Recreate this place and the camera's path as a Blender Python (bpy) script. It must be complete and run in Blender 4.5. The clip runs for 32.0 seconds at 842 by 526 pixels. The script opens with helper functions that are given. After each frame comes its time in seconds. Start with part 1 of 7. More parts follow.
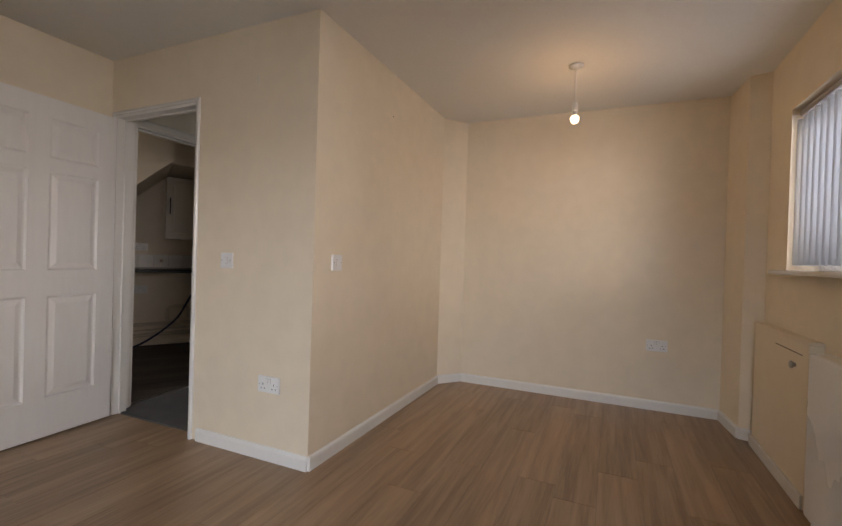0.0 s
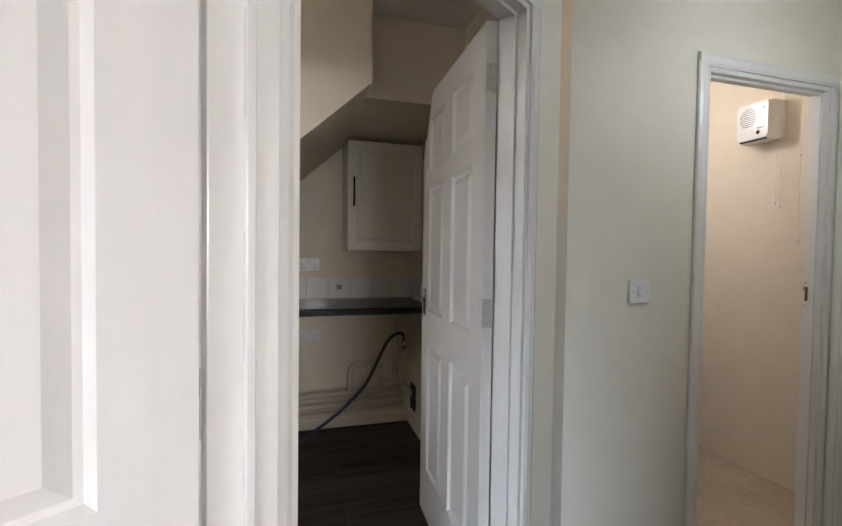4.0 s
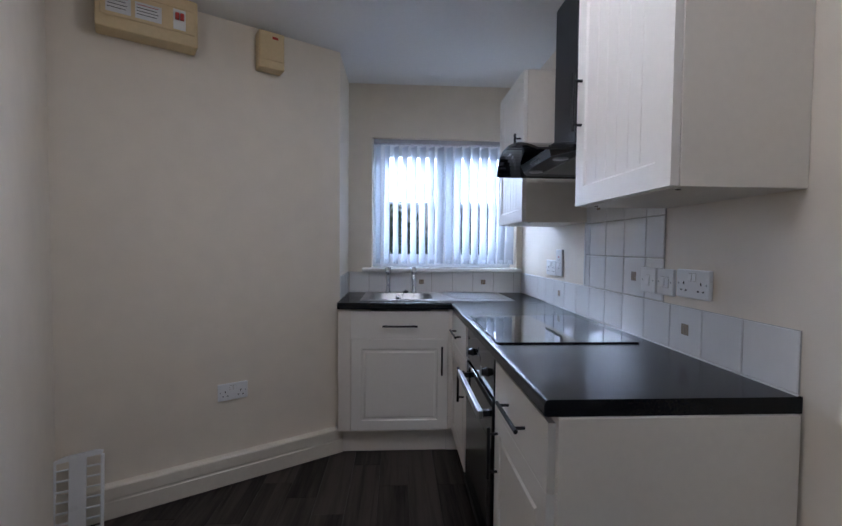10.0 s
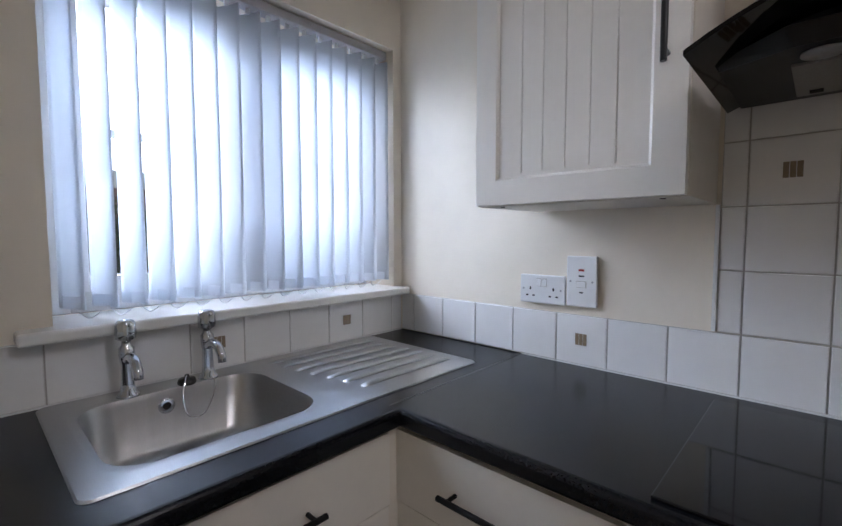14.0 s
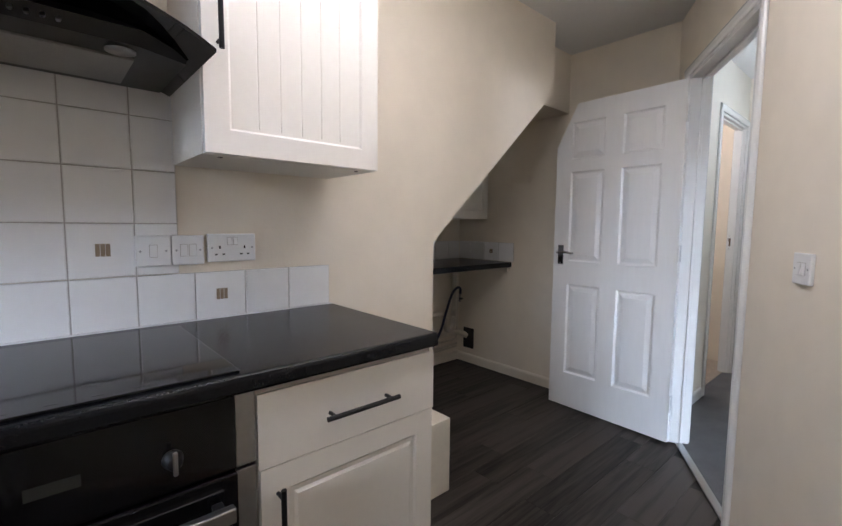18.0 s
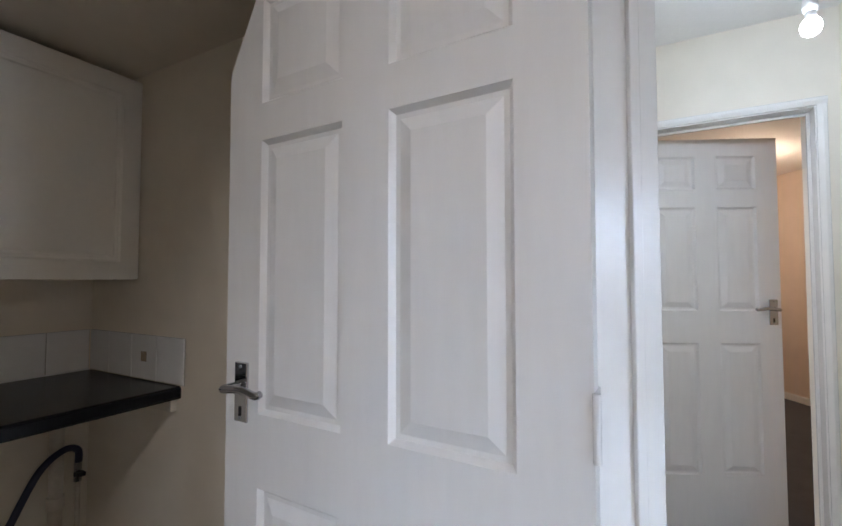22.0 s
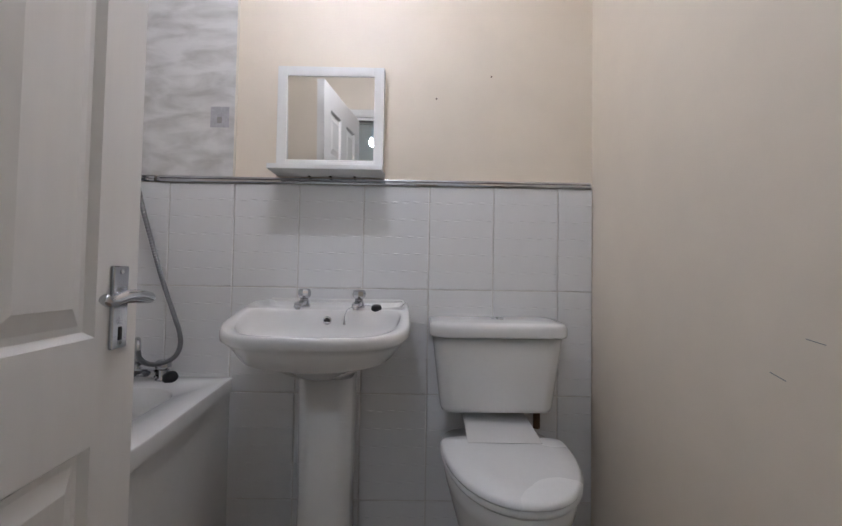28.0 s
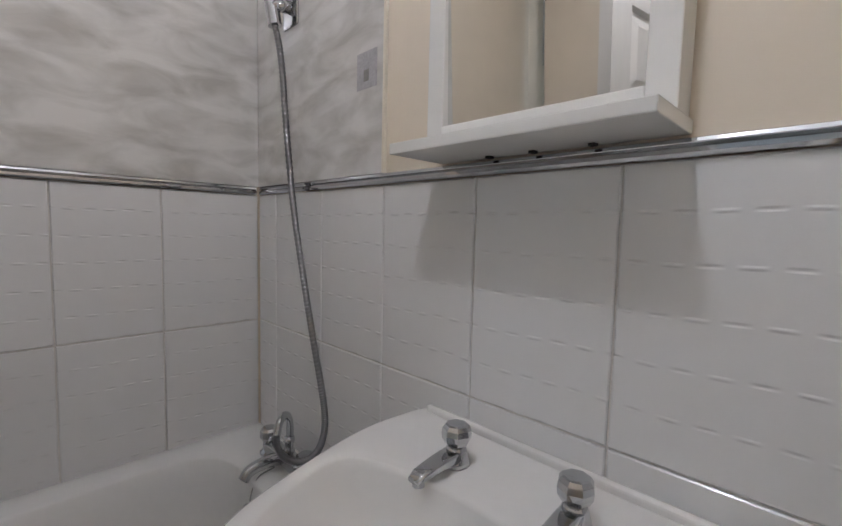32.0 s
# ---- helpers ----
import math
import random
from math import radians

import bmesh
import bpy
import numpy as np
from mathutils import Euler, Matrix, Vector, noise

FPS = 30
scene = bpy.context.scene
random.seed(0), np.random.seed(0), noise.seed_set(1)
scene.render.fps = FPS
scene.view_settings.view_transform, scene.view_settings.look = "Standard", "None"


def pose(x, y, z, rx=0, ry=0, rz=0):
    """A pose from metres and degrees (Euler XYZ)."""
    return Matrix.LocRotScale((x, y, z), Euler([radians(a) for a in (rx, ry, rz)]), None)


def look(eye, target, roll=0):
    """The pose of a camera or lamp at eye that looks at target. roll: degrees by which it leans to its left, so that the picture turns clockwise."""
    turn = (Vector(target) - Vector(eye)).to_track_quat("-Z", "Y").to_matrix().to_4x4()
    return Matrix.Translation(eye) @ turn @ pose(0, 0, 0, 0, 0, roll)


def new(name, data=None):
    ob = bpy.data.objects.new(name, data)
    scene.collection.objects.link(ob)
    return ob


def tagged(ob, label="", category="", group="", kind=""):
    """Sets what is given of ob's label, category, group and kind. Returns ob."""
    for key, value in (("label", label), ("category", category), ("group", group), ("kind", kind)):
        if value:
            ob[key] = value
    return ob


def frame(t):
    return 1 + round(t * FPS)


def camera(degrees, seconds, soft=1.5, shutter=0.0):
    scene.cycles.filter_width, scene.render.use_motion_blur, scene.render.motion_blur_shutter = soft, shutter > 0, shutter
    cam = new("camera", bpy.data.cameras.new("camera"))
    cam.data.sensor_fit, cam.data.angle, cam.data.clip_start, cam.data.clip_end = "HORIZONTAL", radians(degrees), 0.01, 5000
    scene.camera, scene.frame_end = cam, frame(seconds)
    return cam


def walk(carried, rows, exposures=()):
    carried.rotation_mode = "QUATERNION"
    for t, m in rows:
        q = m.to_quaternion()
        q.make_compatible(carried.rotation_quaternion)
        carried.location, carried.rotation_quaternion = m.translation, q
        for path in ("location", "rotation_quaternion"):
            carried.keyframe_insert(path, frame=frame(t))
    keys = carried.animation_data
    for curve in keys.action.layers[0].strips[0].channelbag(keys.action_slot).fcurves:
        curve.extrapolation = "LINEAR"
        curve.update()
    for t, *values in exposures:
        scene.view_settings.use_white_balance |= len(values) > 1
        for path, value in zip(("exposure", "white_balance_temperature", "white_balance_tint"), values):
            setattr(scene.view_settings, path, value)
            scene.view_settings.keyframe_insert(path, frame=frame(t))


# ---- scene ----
cam = camera(88.86, 32.0)
PATH = [
    (0.0, -0.850, -3.840, 1.117, 89.53, -1.79, -34.15),
    (0.5, -0.876, -3.595, 1.155, 89.26, -1.62, -18.92),
    (1.0, -0.968, -3.302, 1.153, 89.19, -1.20, -9.74),
    (1.5, -1.029, -2.906, 1.204, 88.87, -0.95, -6.62),
    (2.0, -1.013, -2.480, 1.231, 88.73, -0.69, -8.19),
    (2.5, -1.011, -2.043, 1.246, 88.43, -0.71, -9.71),
    (4.5, -0.751, -0.611, 1.275, 88.55, -0.76, -16.86),
    (5.0, -0.707, -0.346, 1.283, 88.76, -0.73, -16.66),
    (5.5, -0.661, -0.110, 1.263, 89.29, -0.84, -8.78),
    (6.0, -0.595, 0.117, 1.275, 89.57, -1.05, 1.38),
    (6.5, -0.507, 0.250, 1.284, 89.44, -1.18, 14.32),
    (7.0, -0.501, 0.292, 1.240, 90.29, -1.54, 30.46),
    (7.5, -0.568, 0.227, 1.239, 89.57, -2.16, 50.55),
    (8.0, -0.619, 0.161, 1.234, 89.66, -2.14, 65.92),
    (8.5, -0.636, 0.101, 1.252, 88.97, -1.49, 77.20),
    (9.0, -0.743, 0.054, 1.251, 88.56, -0.94, 83.07),
    (9.5, -0.899, 0.027, 1.238, 88.19, -0.66, 85.89),
    (10.0, -1.107, 0.055, 1.243, 87.83, -0.51, 86.79),
    (10.5, -1.351, 0.075, 1.247, 87.52, -0.17, 86.88),
    (11.0, -1.596, 0.009, 1.257, 86.82, -0.11, 86.54),
    (11.5, -1.868, -0.066, 1.245, 87.25, 0.41, 82.63),
    (12.0, -2.140, -0.125, 1.234, 87.48, -1.21, 73.48),
    (12.5, -2.366, -0.160, 1.269, 86.78, 0.00, 67.19),
    (13.0, -2.568, -0.191, 1.308, 86.42, -0.69, 60.98),
    (13.5, -2.765, -0.236, 1.310, 86.26, -0.06, 52.86),
    (15.5, -3.249, -0.292, 1.179, 87.01, -0.87, 11.99),
    (16.0, -3.145, -0.353, 1.162, 86.15, -0.36, 3.29),
    (16.5, -3.082, -0.441, 1.100, 87.17, -0.25, -8.85),
    (17.0, -3.032, -0.465, 1.126, 85.50, -0.31, -21.41),
    (17.5, -2.960, -0.475, 1.157, 85.14, -0.28, -32.22),
    (18.0, -2.827, -0.469, 1.213, 84.95, -0.53, -41.63),
    (18.5, -2.665, -0.437, 1.238, 85.42, -0.26, -45.18),
    (19.0, -2.400, -0.306, 1.238, 86.69, -0.17, -47.30),
    (19.5, -2.156, -0.137, 1.239, 87.40, -0.06, -49.02),
    (20.0, -1.854, 0.001, 1.228, 88.23, -0.35, -49.42),
    (20.5, -1.604, 0.136, 1.243, 89.28, -1.01, -49.36),
    (21.0, -1.398, 0.306, 1.300, 89.29, -0.03, -49.94),
    (21.5, -1.135, 0.318, 1.303, 90.05, 0.16, -49.72),
    (22.0, -0.867, 0.262, 1.265, 92.25, 0.06, -61.38),
    (22.5, -0.583, 0.200, 1.230, 93.95, 0.90, -82.00),
    (22.8, -0.463, 0.190, 1.233, 93.90, 0.85, -92.00),
    (23.0, -0.392, 0.168, 1.239, 93.00, 0.90, -96.10),
    (23.1, -0.352, 0.142, 1.242, 92.50, 0.75, -96.90),
    (23.5, -0.175, 0.048, 1.252, 92.86, 0.27, -98.60),
    (24.0, 0.085, 0.058, 1.250, 93.25, 0.03, -97.10),
    (24.5, 0.385, 0.115, 1.247, 93.27, -0.74, -88.90),
    (25.0, 0.630, 0.173, 1.235, 93.35, -2.05, -73.80),
    (25.3, 0.708, 0.188, 1.265, 91.25, -1.60, -62.55),
    (25.5, 0.757, 0.201, 1.281, 90.40, -1.26, -55.51),
    (26.0, 0.916, 0.280, 1.250, 89.45, -1.03, -40.73),
    (26.5, 1.027, 0.347, 1.193, 89.59, -1.16, -30.54),
    (28.5, 1.177, 0.582, 1.054, 92.42, -0.98, 3.25),
    (29.0, 1.183, 0.729, 1.037, 92.89, -1.02, 3.38),
    (29.5, 1.194, 0.865, 1.067, 91.84, -1.15, 2.36),
    (30.0, 1.237, 1.018, 1.094, 91.42, -1.06, 2.74),
    (30.5, 1.258, 1.147, 1.133, 91.11, -1.37, 5.66),
    (31.0, 1.274, 1.293, 1.181, 90.25, -1.46, 17.94),
    (31.5, 1.198, 1.370, 1.250, 86.44, -1.40, 29.53),
    (32.0, 1.175, 1.381, 1.302, 85.51, -1.38, 45.04),
]
EXPOSURES = [(0.0, -1.4, 8000, 22), (1.0, -1.25, 7700, 21), (2.0, -1.1, 8200, 21), (2.5, -0.85, 8000, 20), (5.0, 0.6, 6800, 17), (6.0, 0.75, 6500, 17), (7.0, 0.75, 5700, 17), (8.0, -0.05, 5700, 15), (9.0, -0.15, 5750, 18),
             (11.0, -0.2, 5700, 18), (12.0, -0.35, 5750, 18), (13.0, -0.3, 5850, 18), (15.5, 0.3, 6950, 20), (18.0, 0.65, 6350, 18), (20.0, 0.4, 5900, 17), (21.0, 0.72, 6300, 18), (22.0, 0.68, 6400, 17), (22.5, 0.4, 6400, 18), (23.0, 0.05, 6400, 19),
             (24.0, 0.15, 6450, 21), (25.0, 0.2, 6500, 20), (26.0, -0.2, 6450, 18), (28.5, -0.05, 5800, 15), (30.0, -0.1, 5800, 14), (32.0, -0.3, 6100, 14)]
walk(cam, [(t, pose(*row)) for t, *row in PATH], EXPOSURES)

# ---- world, sun, large lights ----
world = bpy.data.worlds.new("world")
scene.world = world
world.use_nodes = True
wn, wl = world.node_tree.nodes, world.node_tree.links
sky = wn.new("ShaderNodeTexSky")
sky.sky_type = "NISHITA"
sky.sun_disc = False
sky.sun_elevation = radians(38)
sky.sun_rotation = radians(200)
sky.air_density, sky.dust_density, sky.ozone_density = 1.0, 4.0, 1.0
wl.new(sky.outputs["Color"], wn["Background"].inputs["Color"])
wn["Background"].inputs["Strength"].default_value = 0.15

TH = radians(32)
CU, SU = math.cos(TH), math.sin(TH)


def ab(a, b):
    """A plan point of the turned part of the flat: a along its first axis, b along its second."""
    return (a * CU - b * SU, a * SU + b * CU)


def lamp(name, kind, m, power, colour, **extra):
    data = bpy.data.lights.new(name, kind)
    data.energy, data.color = power, colour
    ob = new(name, data)
    ob.matrix_world = m
    for key, value in extra.items():
        if key == "size":
            data.size = value
        elif key == "size_y":
            data.shape, data.size_y = "RECTANGLE", value
        elif key == "radius":
            data.shadow_soft_size = value
        elif key == "angle":
            data.angle = value
    return ob


lamp("sun", "SUN", look((-6, -8, 9), (0, 0, 0)), 0.9, (1.0, 0.96, 0.9), angle=radians(20))
COOL, WARM, DAY = (0.70, 0.86, 1.0), (1.0, 0.66, 0.34), (0.72, 0.85, 1.0)
lamp("sky_kitchen", "AREA", look((-7.2, 0.41, 2.9), (-4.2, 0.41, 1.55)), 760, (0.70, 0.84, 1.0), size=4.2, size_y=2.2)
wx, wy = ab(-0.45, -3.93)
tx, ty = ab(-0.45, -2.5)
lamp("sky_living", "AREA", look((wx, wy, 1.6), (tx, ty, 1.4)), 30, DAY, size=1.5, size_y=0.85)
wx, wy = ab(-9.0, -3.6)
tx, ty = ab(-5.5, -2.6)
lamp("sky_living_west", "AREA", look((wx, wy, 3.1), (tx, ty, 1.5)), 1600, (0.58, 0.78, 1.0), size=3.5, size_y=1.8)
# Added fill lamp, aimed through both doorways to brighten the nook.
wx, wy = ab(-4.7, -7.7)
tx, ty = ab(-0.6, 0.35)
lamp("nook_fill_south", "AREA", look((wx, wy, 1.95), (tx, ty, 1.35)), 480, (0.86, 0.92, 1.0), size=3.4, size_y=1.6)
BULB_L = (*ab(0.15, -2.565), 2.045)
lamp("bulb_living", "POINT", pose(*BULB_L), 7.5, WARM, radius=0.032)
BULB_H = (0.79, -0.16, 2.018)
lamp("bulb_hall", "POINT", pose(*BULB_H), 6.2, COOL, radius=0.034)
lamp("tube_kitchen", "AREA", look((-2.10, 0.17, 2.284), (-2.10, 0.17, 0)), 6.0, (0.96, 0.97, 1.0), size=1.15, size_y=0.05)
lamp("lamp_bath", "POINT", pose(0.93, 1.33, 2.24), 12.5, (0.97, 0.97, 1.0), radius=0.045)
lamp("bulb_bed", "POINT", pose(3.9, -0.45, 2.1), 14, (1.0, 0.78, 0.58), radius=0.05)

# ---- materials ----


def material(name, colour, rough=0.5, metal=0.0, vary=0.06, big=1.2, fine=60.0, bump=0.0, bump_scale=120.0, coat=0.0, rand=0.0,
             stretch=None, rough_vary=0.08, spec=0.5):
    m = bpy.data.materials.new(name)
    m.use_nodes = True
    n, l = m.node_tree.nodes, m.node_tree.links
    p = n["Principled BSDF"]
    p.inputs["Roughness"].default_value, p.inputs["Metallic"].default_value = rough, metal
    p.inputs["Coat Weight"].default_value, p.inputs["Specular IOR Level"].default_value = coat, spec
    co = n.new("ShaderNodeTexCoord")
    vec = co.outputs["Object"]
    if stretch:
        mp = n.new("ShaderNodeMapping")
        mp.inputs["Scale"].default_value = stretch
        l.new(vec, mp.inputs["Vector"])
        vec = mp.outputs["Vector"]
    n1 = n.new("ShaderNodeTexNoise")
    n1.inputs["Scale"].default_value, n1.inputs["Detail"].default_value = big, 4
    n2 = n.new("ShaderNodeTexNoise")
    n2.inputs["Scale"].default_value, n2.inputs["Detail"].default_value = fine, 3
    l.new(vec, n1.inputs["Vector"])
    l.new(vec, n2.inputs["Vector"])
    add = n.new("ShaderNodeMath")
    add.operation = "ADD"
    l.new(n1.outputs["Fac"], add.inputs[0])
    l.new(n2.outputs["Fac"], add.inputs[1])
    src = add.outputs[0]
    if rand:
        info = n.new("ShaderNodeObjectInfo")
        mad = n.new("ShaderNodeMath")
        mad.operation = "MULTIPLY_ADD"
        mad.inputs[1].default_value = rand
        l.new(info.outputs["Random"], mad.inputs[0])
        l.new(src, mad.inputs[2])
        src = mad.outputs[0]
    ramp = n.new("ShaderNodeMapRange")
    ramp.inputs["From Min"].default_value, ramp.inputs["From Max"].default_value = 0.6, 1.4 + rand
    ramp.inputs["To Min"].default_value, ramp.inputs["To Max"].default_value = 1 - vary, 1 + vary
    l.new(src, ramp.inputs["Value"])
    mul = n.new("ShaderNodeVectorMath")
    mul.operation = "SCALE"
    mul.inputs[0].default_value = colour
    l.new(ramp.outputs["Result"], mul.inputs["Scale"])
    l.new(mul.outputs["Vector"], p.inputs["Base Color"])
    rr = n.new("ShaderNodeMapRange")
    rr.inputs["From Min"].default_value, rr.inputs["From Max"].default_value = 0.3, 0.7
    rr.inputs["To Min"].default_value, rr.inputs["To Max"].default_value = max(0.02, rough - rough_vary * rough), min(1, rough + rough_vary * rough)
    l.new(n1.outputs["Fac"], rr.inputs["Value"])
    l.new(rr.outputs["Result"], p.inputs["Roughness"])
    if bump:
        n3 = n.new("ShaderNodeTexNoise")
        n3.inputs["Scale"].default_value, n3.inputs["Detail"].default_value = bump_scale, 3
        l.new(vec, n3.inputs["Vector"])
        b = n.new("ShaderNodeBump")
        b.inputs["Strength"].default_value, b.inputs["Distance"].default_value = bump, 0.004
        l.new(n3.outputs["Fac"], b.inputs["Height"])
        l.new(b.outputs["Normal"], p.inputs["Normal"])
    return m


def wood(name, dark, light, rough, grain=(1.2, 22.0, 22.0), rand=0.5, spec=0.5, span=(0.42, 0.98)):
    """Planks with the grain along local x."""
    m = bpy.data.materials.new(name)
    m.use_nodes = True
    n, l = m.node_tree.nodes, m.node_tree.links
    p = n["Principled BSDF"]
    p.inputs["Roughness"].default_value, p.inputs["Specular IOR Level"].default_value = rough, spec
    co, info, mp = n.new("ShaderNodeTexCoord"), n.new("ShaderNodeObjectInfo"), n.new("ShaderNodeMapping")
    mp.inputs["Scale"].default_value = grain
    off = n.new("ShaderNodeVectorMath")
    off.operation = "SCALE"
    off.inputs[0].default_value = (7.0, 13.0, 5.0)
    l.new(info.outputs["Random"], off.inputs["Scale"])
    l.new(off.outputs["Vector"], mp.inputs["Location"])
    l.new(co.outputs["Object"], mp.inputs["Vector"])
    n1, n2 = n.new("ShaderNodeTexNoise"), n.new("ShaderNodeTexNoise")
    n1.inputs["Scale"].default_value, n1.inputs["Detail"].default_value, n1.inputs["Distortion"].default_value = 1.0, 6, 0.6
    n2.inputs["Scale"].default_value, n2.inputs["Detail"].default_value = 6.0, 4
    l.new(mp.outputs["Vector"], n1.inputs["Vector"])
    l.new(mp.outputs["Vector"], n2.inputs["Vector"])
    mix = n.new("ShaderNodeMath")
    mix.operation = "MULTIPLY_ADD"
    mix.inputs[1].default_value = 0.35
    l.new(n2.outputs["Fac"], mix.inputs[0])
    l.new(n1.outputs["Fac"], mix.inputs[2])
    mad = n.new("ShaderNodeMath")
    mad.operation = "MULTIPLY_ADD"
    mad.inputs[1].default_value = 0.35 * rand
    l.new(info.outputs["Random"], mad.inputs[0])
    l.new(mix.outputs[0], mad.inputs[2])
    ramp = n.new("ShaderNodeValToRGB")
    ramp.color_ramp.elements[0].position, ramp.color_ramp.elements[1].position = span
    ramp.color_ramp.elements[0].color, ramp.color_ramp.elements[1].color = (*dark, 1), (*light, 1)
    l.new(mad.outputs[0], ramp.inputs["Fac"])
    l.new(ramp.outputs["Color"], p.inputs["Base Color"])
    b = n.new("ShaderNodeBump")
    b.inputs["Strength"].default_value, b.inputs["Distance"].default_value = 0.12, 0.002
    l.new(n2.outputs["Fac"], b.inputs["Height"])
    l.new(b.outputs["Normal"], p.inputs["Normal"])
    return m


def glow(name, colour, strength):
    m = bpy.data.materials.new(name)
    m.use_nodes = True
    p = m.node_tree.nodes["Principled BSDF"]
    p.inputs["Base Color"].default_value = (*colour, 1)
    p.inputs["Emission Color"].default_value = (*colour, 1)
    p.inputs["Emission Strength"].default_value = strength
    return m


def clear(name, colour=(1, 1, 1), rough=0.0, ior=1.45):
    m = bpy.data.materials.new(name)
    m.use_nodes = True
    p = m.node_tree.nodes["Principled BSDF"]
    p.inputs["Base Color"].default_value = (*colour, 1)
    p.inputs["Transmission Weight"].default_value, p.inputs["Roughness"].default_value, p.inputs["IOR"].default_value = 1.0, rough, ior
    return m


CREAM = material("cream_wall_paint", (0.79, 0.69, 0.545), 0.6, vary=0.05, big=0.9, fine=9, bump=0.10, bump_scale=90)
MAGN = material("magnolia_wall_paint", (0.79, 0.715, 0.60), 0.6, vary=0.045, big=0.9, fine=9, bump=0.10, bump_scale=90)
HALLP = material("pale_hall_paint", (0.80, 0.75, 0.655), 0.55, vary=0.04, big=0.9, fine=9, bump=0.08, bump_scale=90)
BATHP = material("warm_bathroom_paint", (0.78, 0.69, 0.565), 0.55, vary=0.04, big=0.9, fine=9, bump=0.08, bump_scale=90)
HOSEC = material("corrugated_chrome", (0.24, 0.24, 0.25), 0.28, metal=1.0, vary=0.05)
PEACH = material("peach_wall_paint", (0.68, 0.57, 0.475), 0.6, vary=0.04, big=0.9, fine=9, bump=0.08, bump_scale=90)
CEIL = material("white_ceiling_paint", (0.78, 0.77, 0.74), 0.75, vary=0.03, bump=0.12, bump_scale=70)
GLOSS = material("white_gloss_paint", (0.80, 0.79, 0.76), 0.24, vary=0.025, big=2, fine=30, bump=0.05, bump_scale=40)
DOORP = material("white_door_paint", (0.80, 0.785, 0.76), 0.32, vary=0.03, big=2, fine=40, bump=0.10, bump_scale=60, stretch=(1.0, 1.0, 0.15))
SKIRT = material("cream_skirting_paint", (0.76, 0.70, 0.59), 0.35, vary=0.05, big=3, fine=40)
LAMINATE = wood("oak_laminate", (0.165, 0.095, 0.055), (0.38, 0.245, 0.150), 0.36)
VINYL = wood("dark_vinyl", (0.005, 0.0045, 0.004), (0.072, 0.060, 0.052), 0.46, spec=0.16, rand=1.0, span=(0.55, 1.15))
CARPET = material("charcoal_carpet", (0.075, 0.075, 0.08), 0.95, vary=0.35, big=8, fine=320, bump=0.9, bump_scale=420)
CARPET2 = material("grey_hall_carpet", (0.11, 0.105, 0.105), 0.95, vary=0.35, big=8, fine=320, bump=0.9, bump_scale=420)
CAB = material("white_cabinet_foil", (0.80, 0.77, 0.71), 0.34, vary=0.02, big=2, fine=50)
CABSIDE = material("cream_cabinet_carcass", (0.77, 0.72, 0.64), 0.4, vary=0.03, big=2, fine=50)
WORKTOP = material("black_laminate_worktop", (0.007, 0.008, 0.010), 0.25, spec=0.26, vary=0.25, big=4, fine=220)
BLACK = material("matt_black_metal", (0.009, 0.009, 0.010), 0.35, spec=0.3, vary=0.15)
BLACKGLASS = material("black_glass", (0.005, 0.005, 0.006), 0.05, vary=0.1, spec=0.28, rough_vary=0.3)
STEEL = material("brushed_steel", (0.42, 0.42, 0.42), 0.30, metal=1.0, vary=0.08, big=3, fine=90, stretch=(1, 18, 1))
CHROME = material("chrome", (0.52, 0.53, 0.55), 0.07, metal=1.0, vary=0.04)
TILE = material("white_glazed_tile", (0.83, 0.825, 0.81), 0.10, vary=0.03, big=3, fine=20, coat=0.3, rand=0.1)
GROUT = material("grey_grout", (0.46, 0.435, 0.40), 0.85, vary=0.12, big=6, fine=90)
GROUTB = material("pale_grey_grout", (0.68, 0.65, 0.61), 0.85, vary=0.12, big=6, fine=90)
BROWN = material("brown_printed_motif", (0.25, 0.185, 0.12), 0.4, vary=0.2, fine=90)
PLASTIC = material("white_plastic", (0.80, 0.80, 0.79), 0.28, vary=0.02)
STICKER = material("grey_adhesive_film", (0.40, 0.39, 0.41), 0.35, vary=0.2, big=40, fine=200)
# Blind headrail: its shade against the bright window is put into the grey.
RAILM = material("shade_grey_rail", (0.42, 0.41, 0.43), 0.4, metal=0.3, vary=0.05)
IVORY = material("aged_ivory_plastic", (0.68, 0.53, 0.30), 0.4, vary=0.06, big=6)
LABELM = material("printed_label_paper", (0.70, 0.70, 0.70), 0.6, vary=0.1, fine=200)
RED = material("red_switch_plastic", (0.45, 0.03, 0.02), 0.35)
YELLOW = material("yellow_warning_label", (0.75, 0.52, 0.06), 0.5)
# Near-black; in holes and gaps this colour stands in for their shade.
DARK = material("dark_hole", (0.02, 0.017, 0.014), 0.8)
RUBBER = material("black_rubber", (0.012, 0.012, 0.013), 0.5)
HOSEB = material("dark_blue_hose_rubber", (0.012, 0.016, 0.05), 0.4)
PIPE = material("painted_waste_pipe", (0.62, 0.56, 0.47), 0.45, vary=0.1, big=8, fine=60)
CERAM = material("white_ceramic", (0.80, 0.79, 0.77), 0.07, vary=0.015, coat=0.5)
ACRYL = material("white_acrylic", (0.78, 0.775, 0.76), 0.14, vary=0.02, coat=0.3)
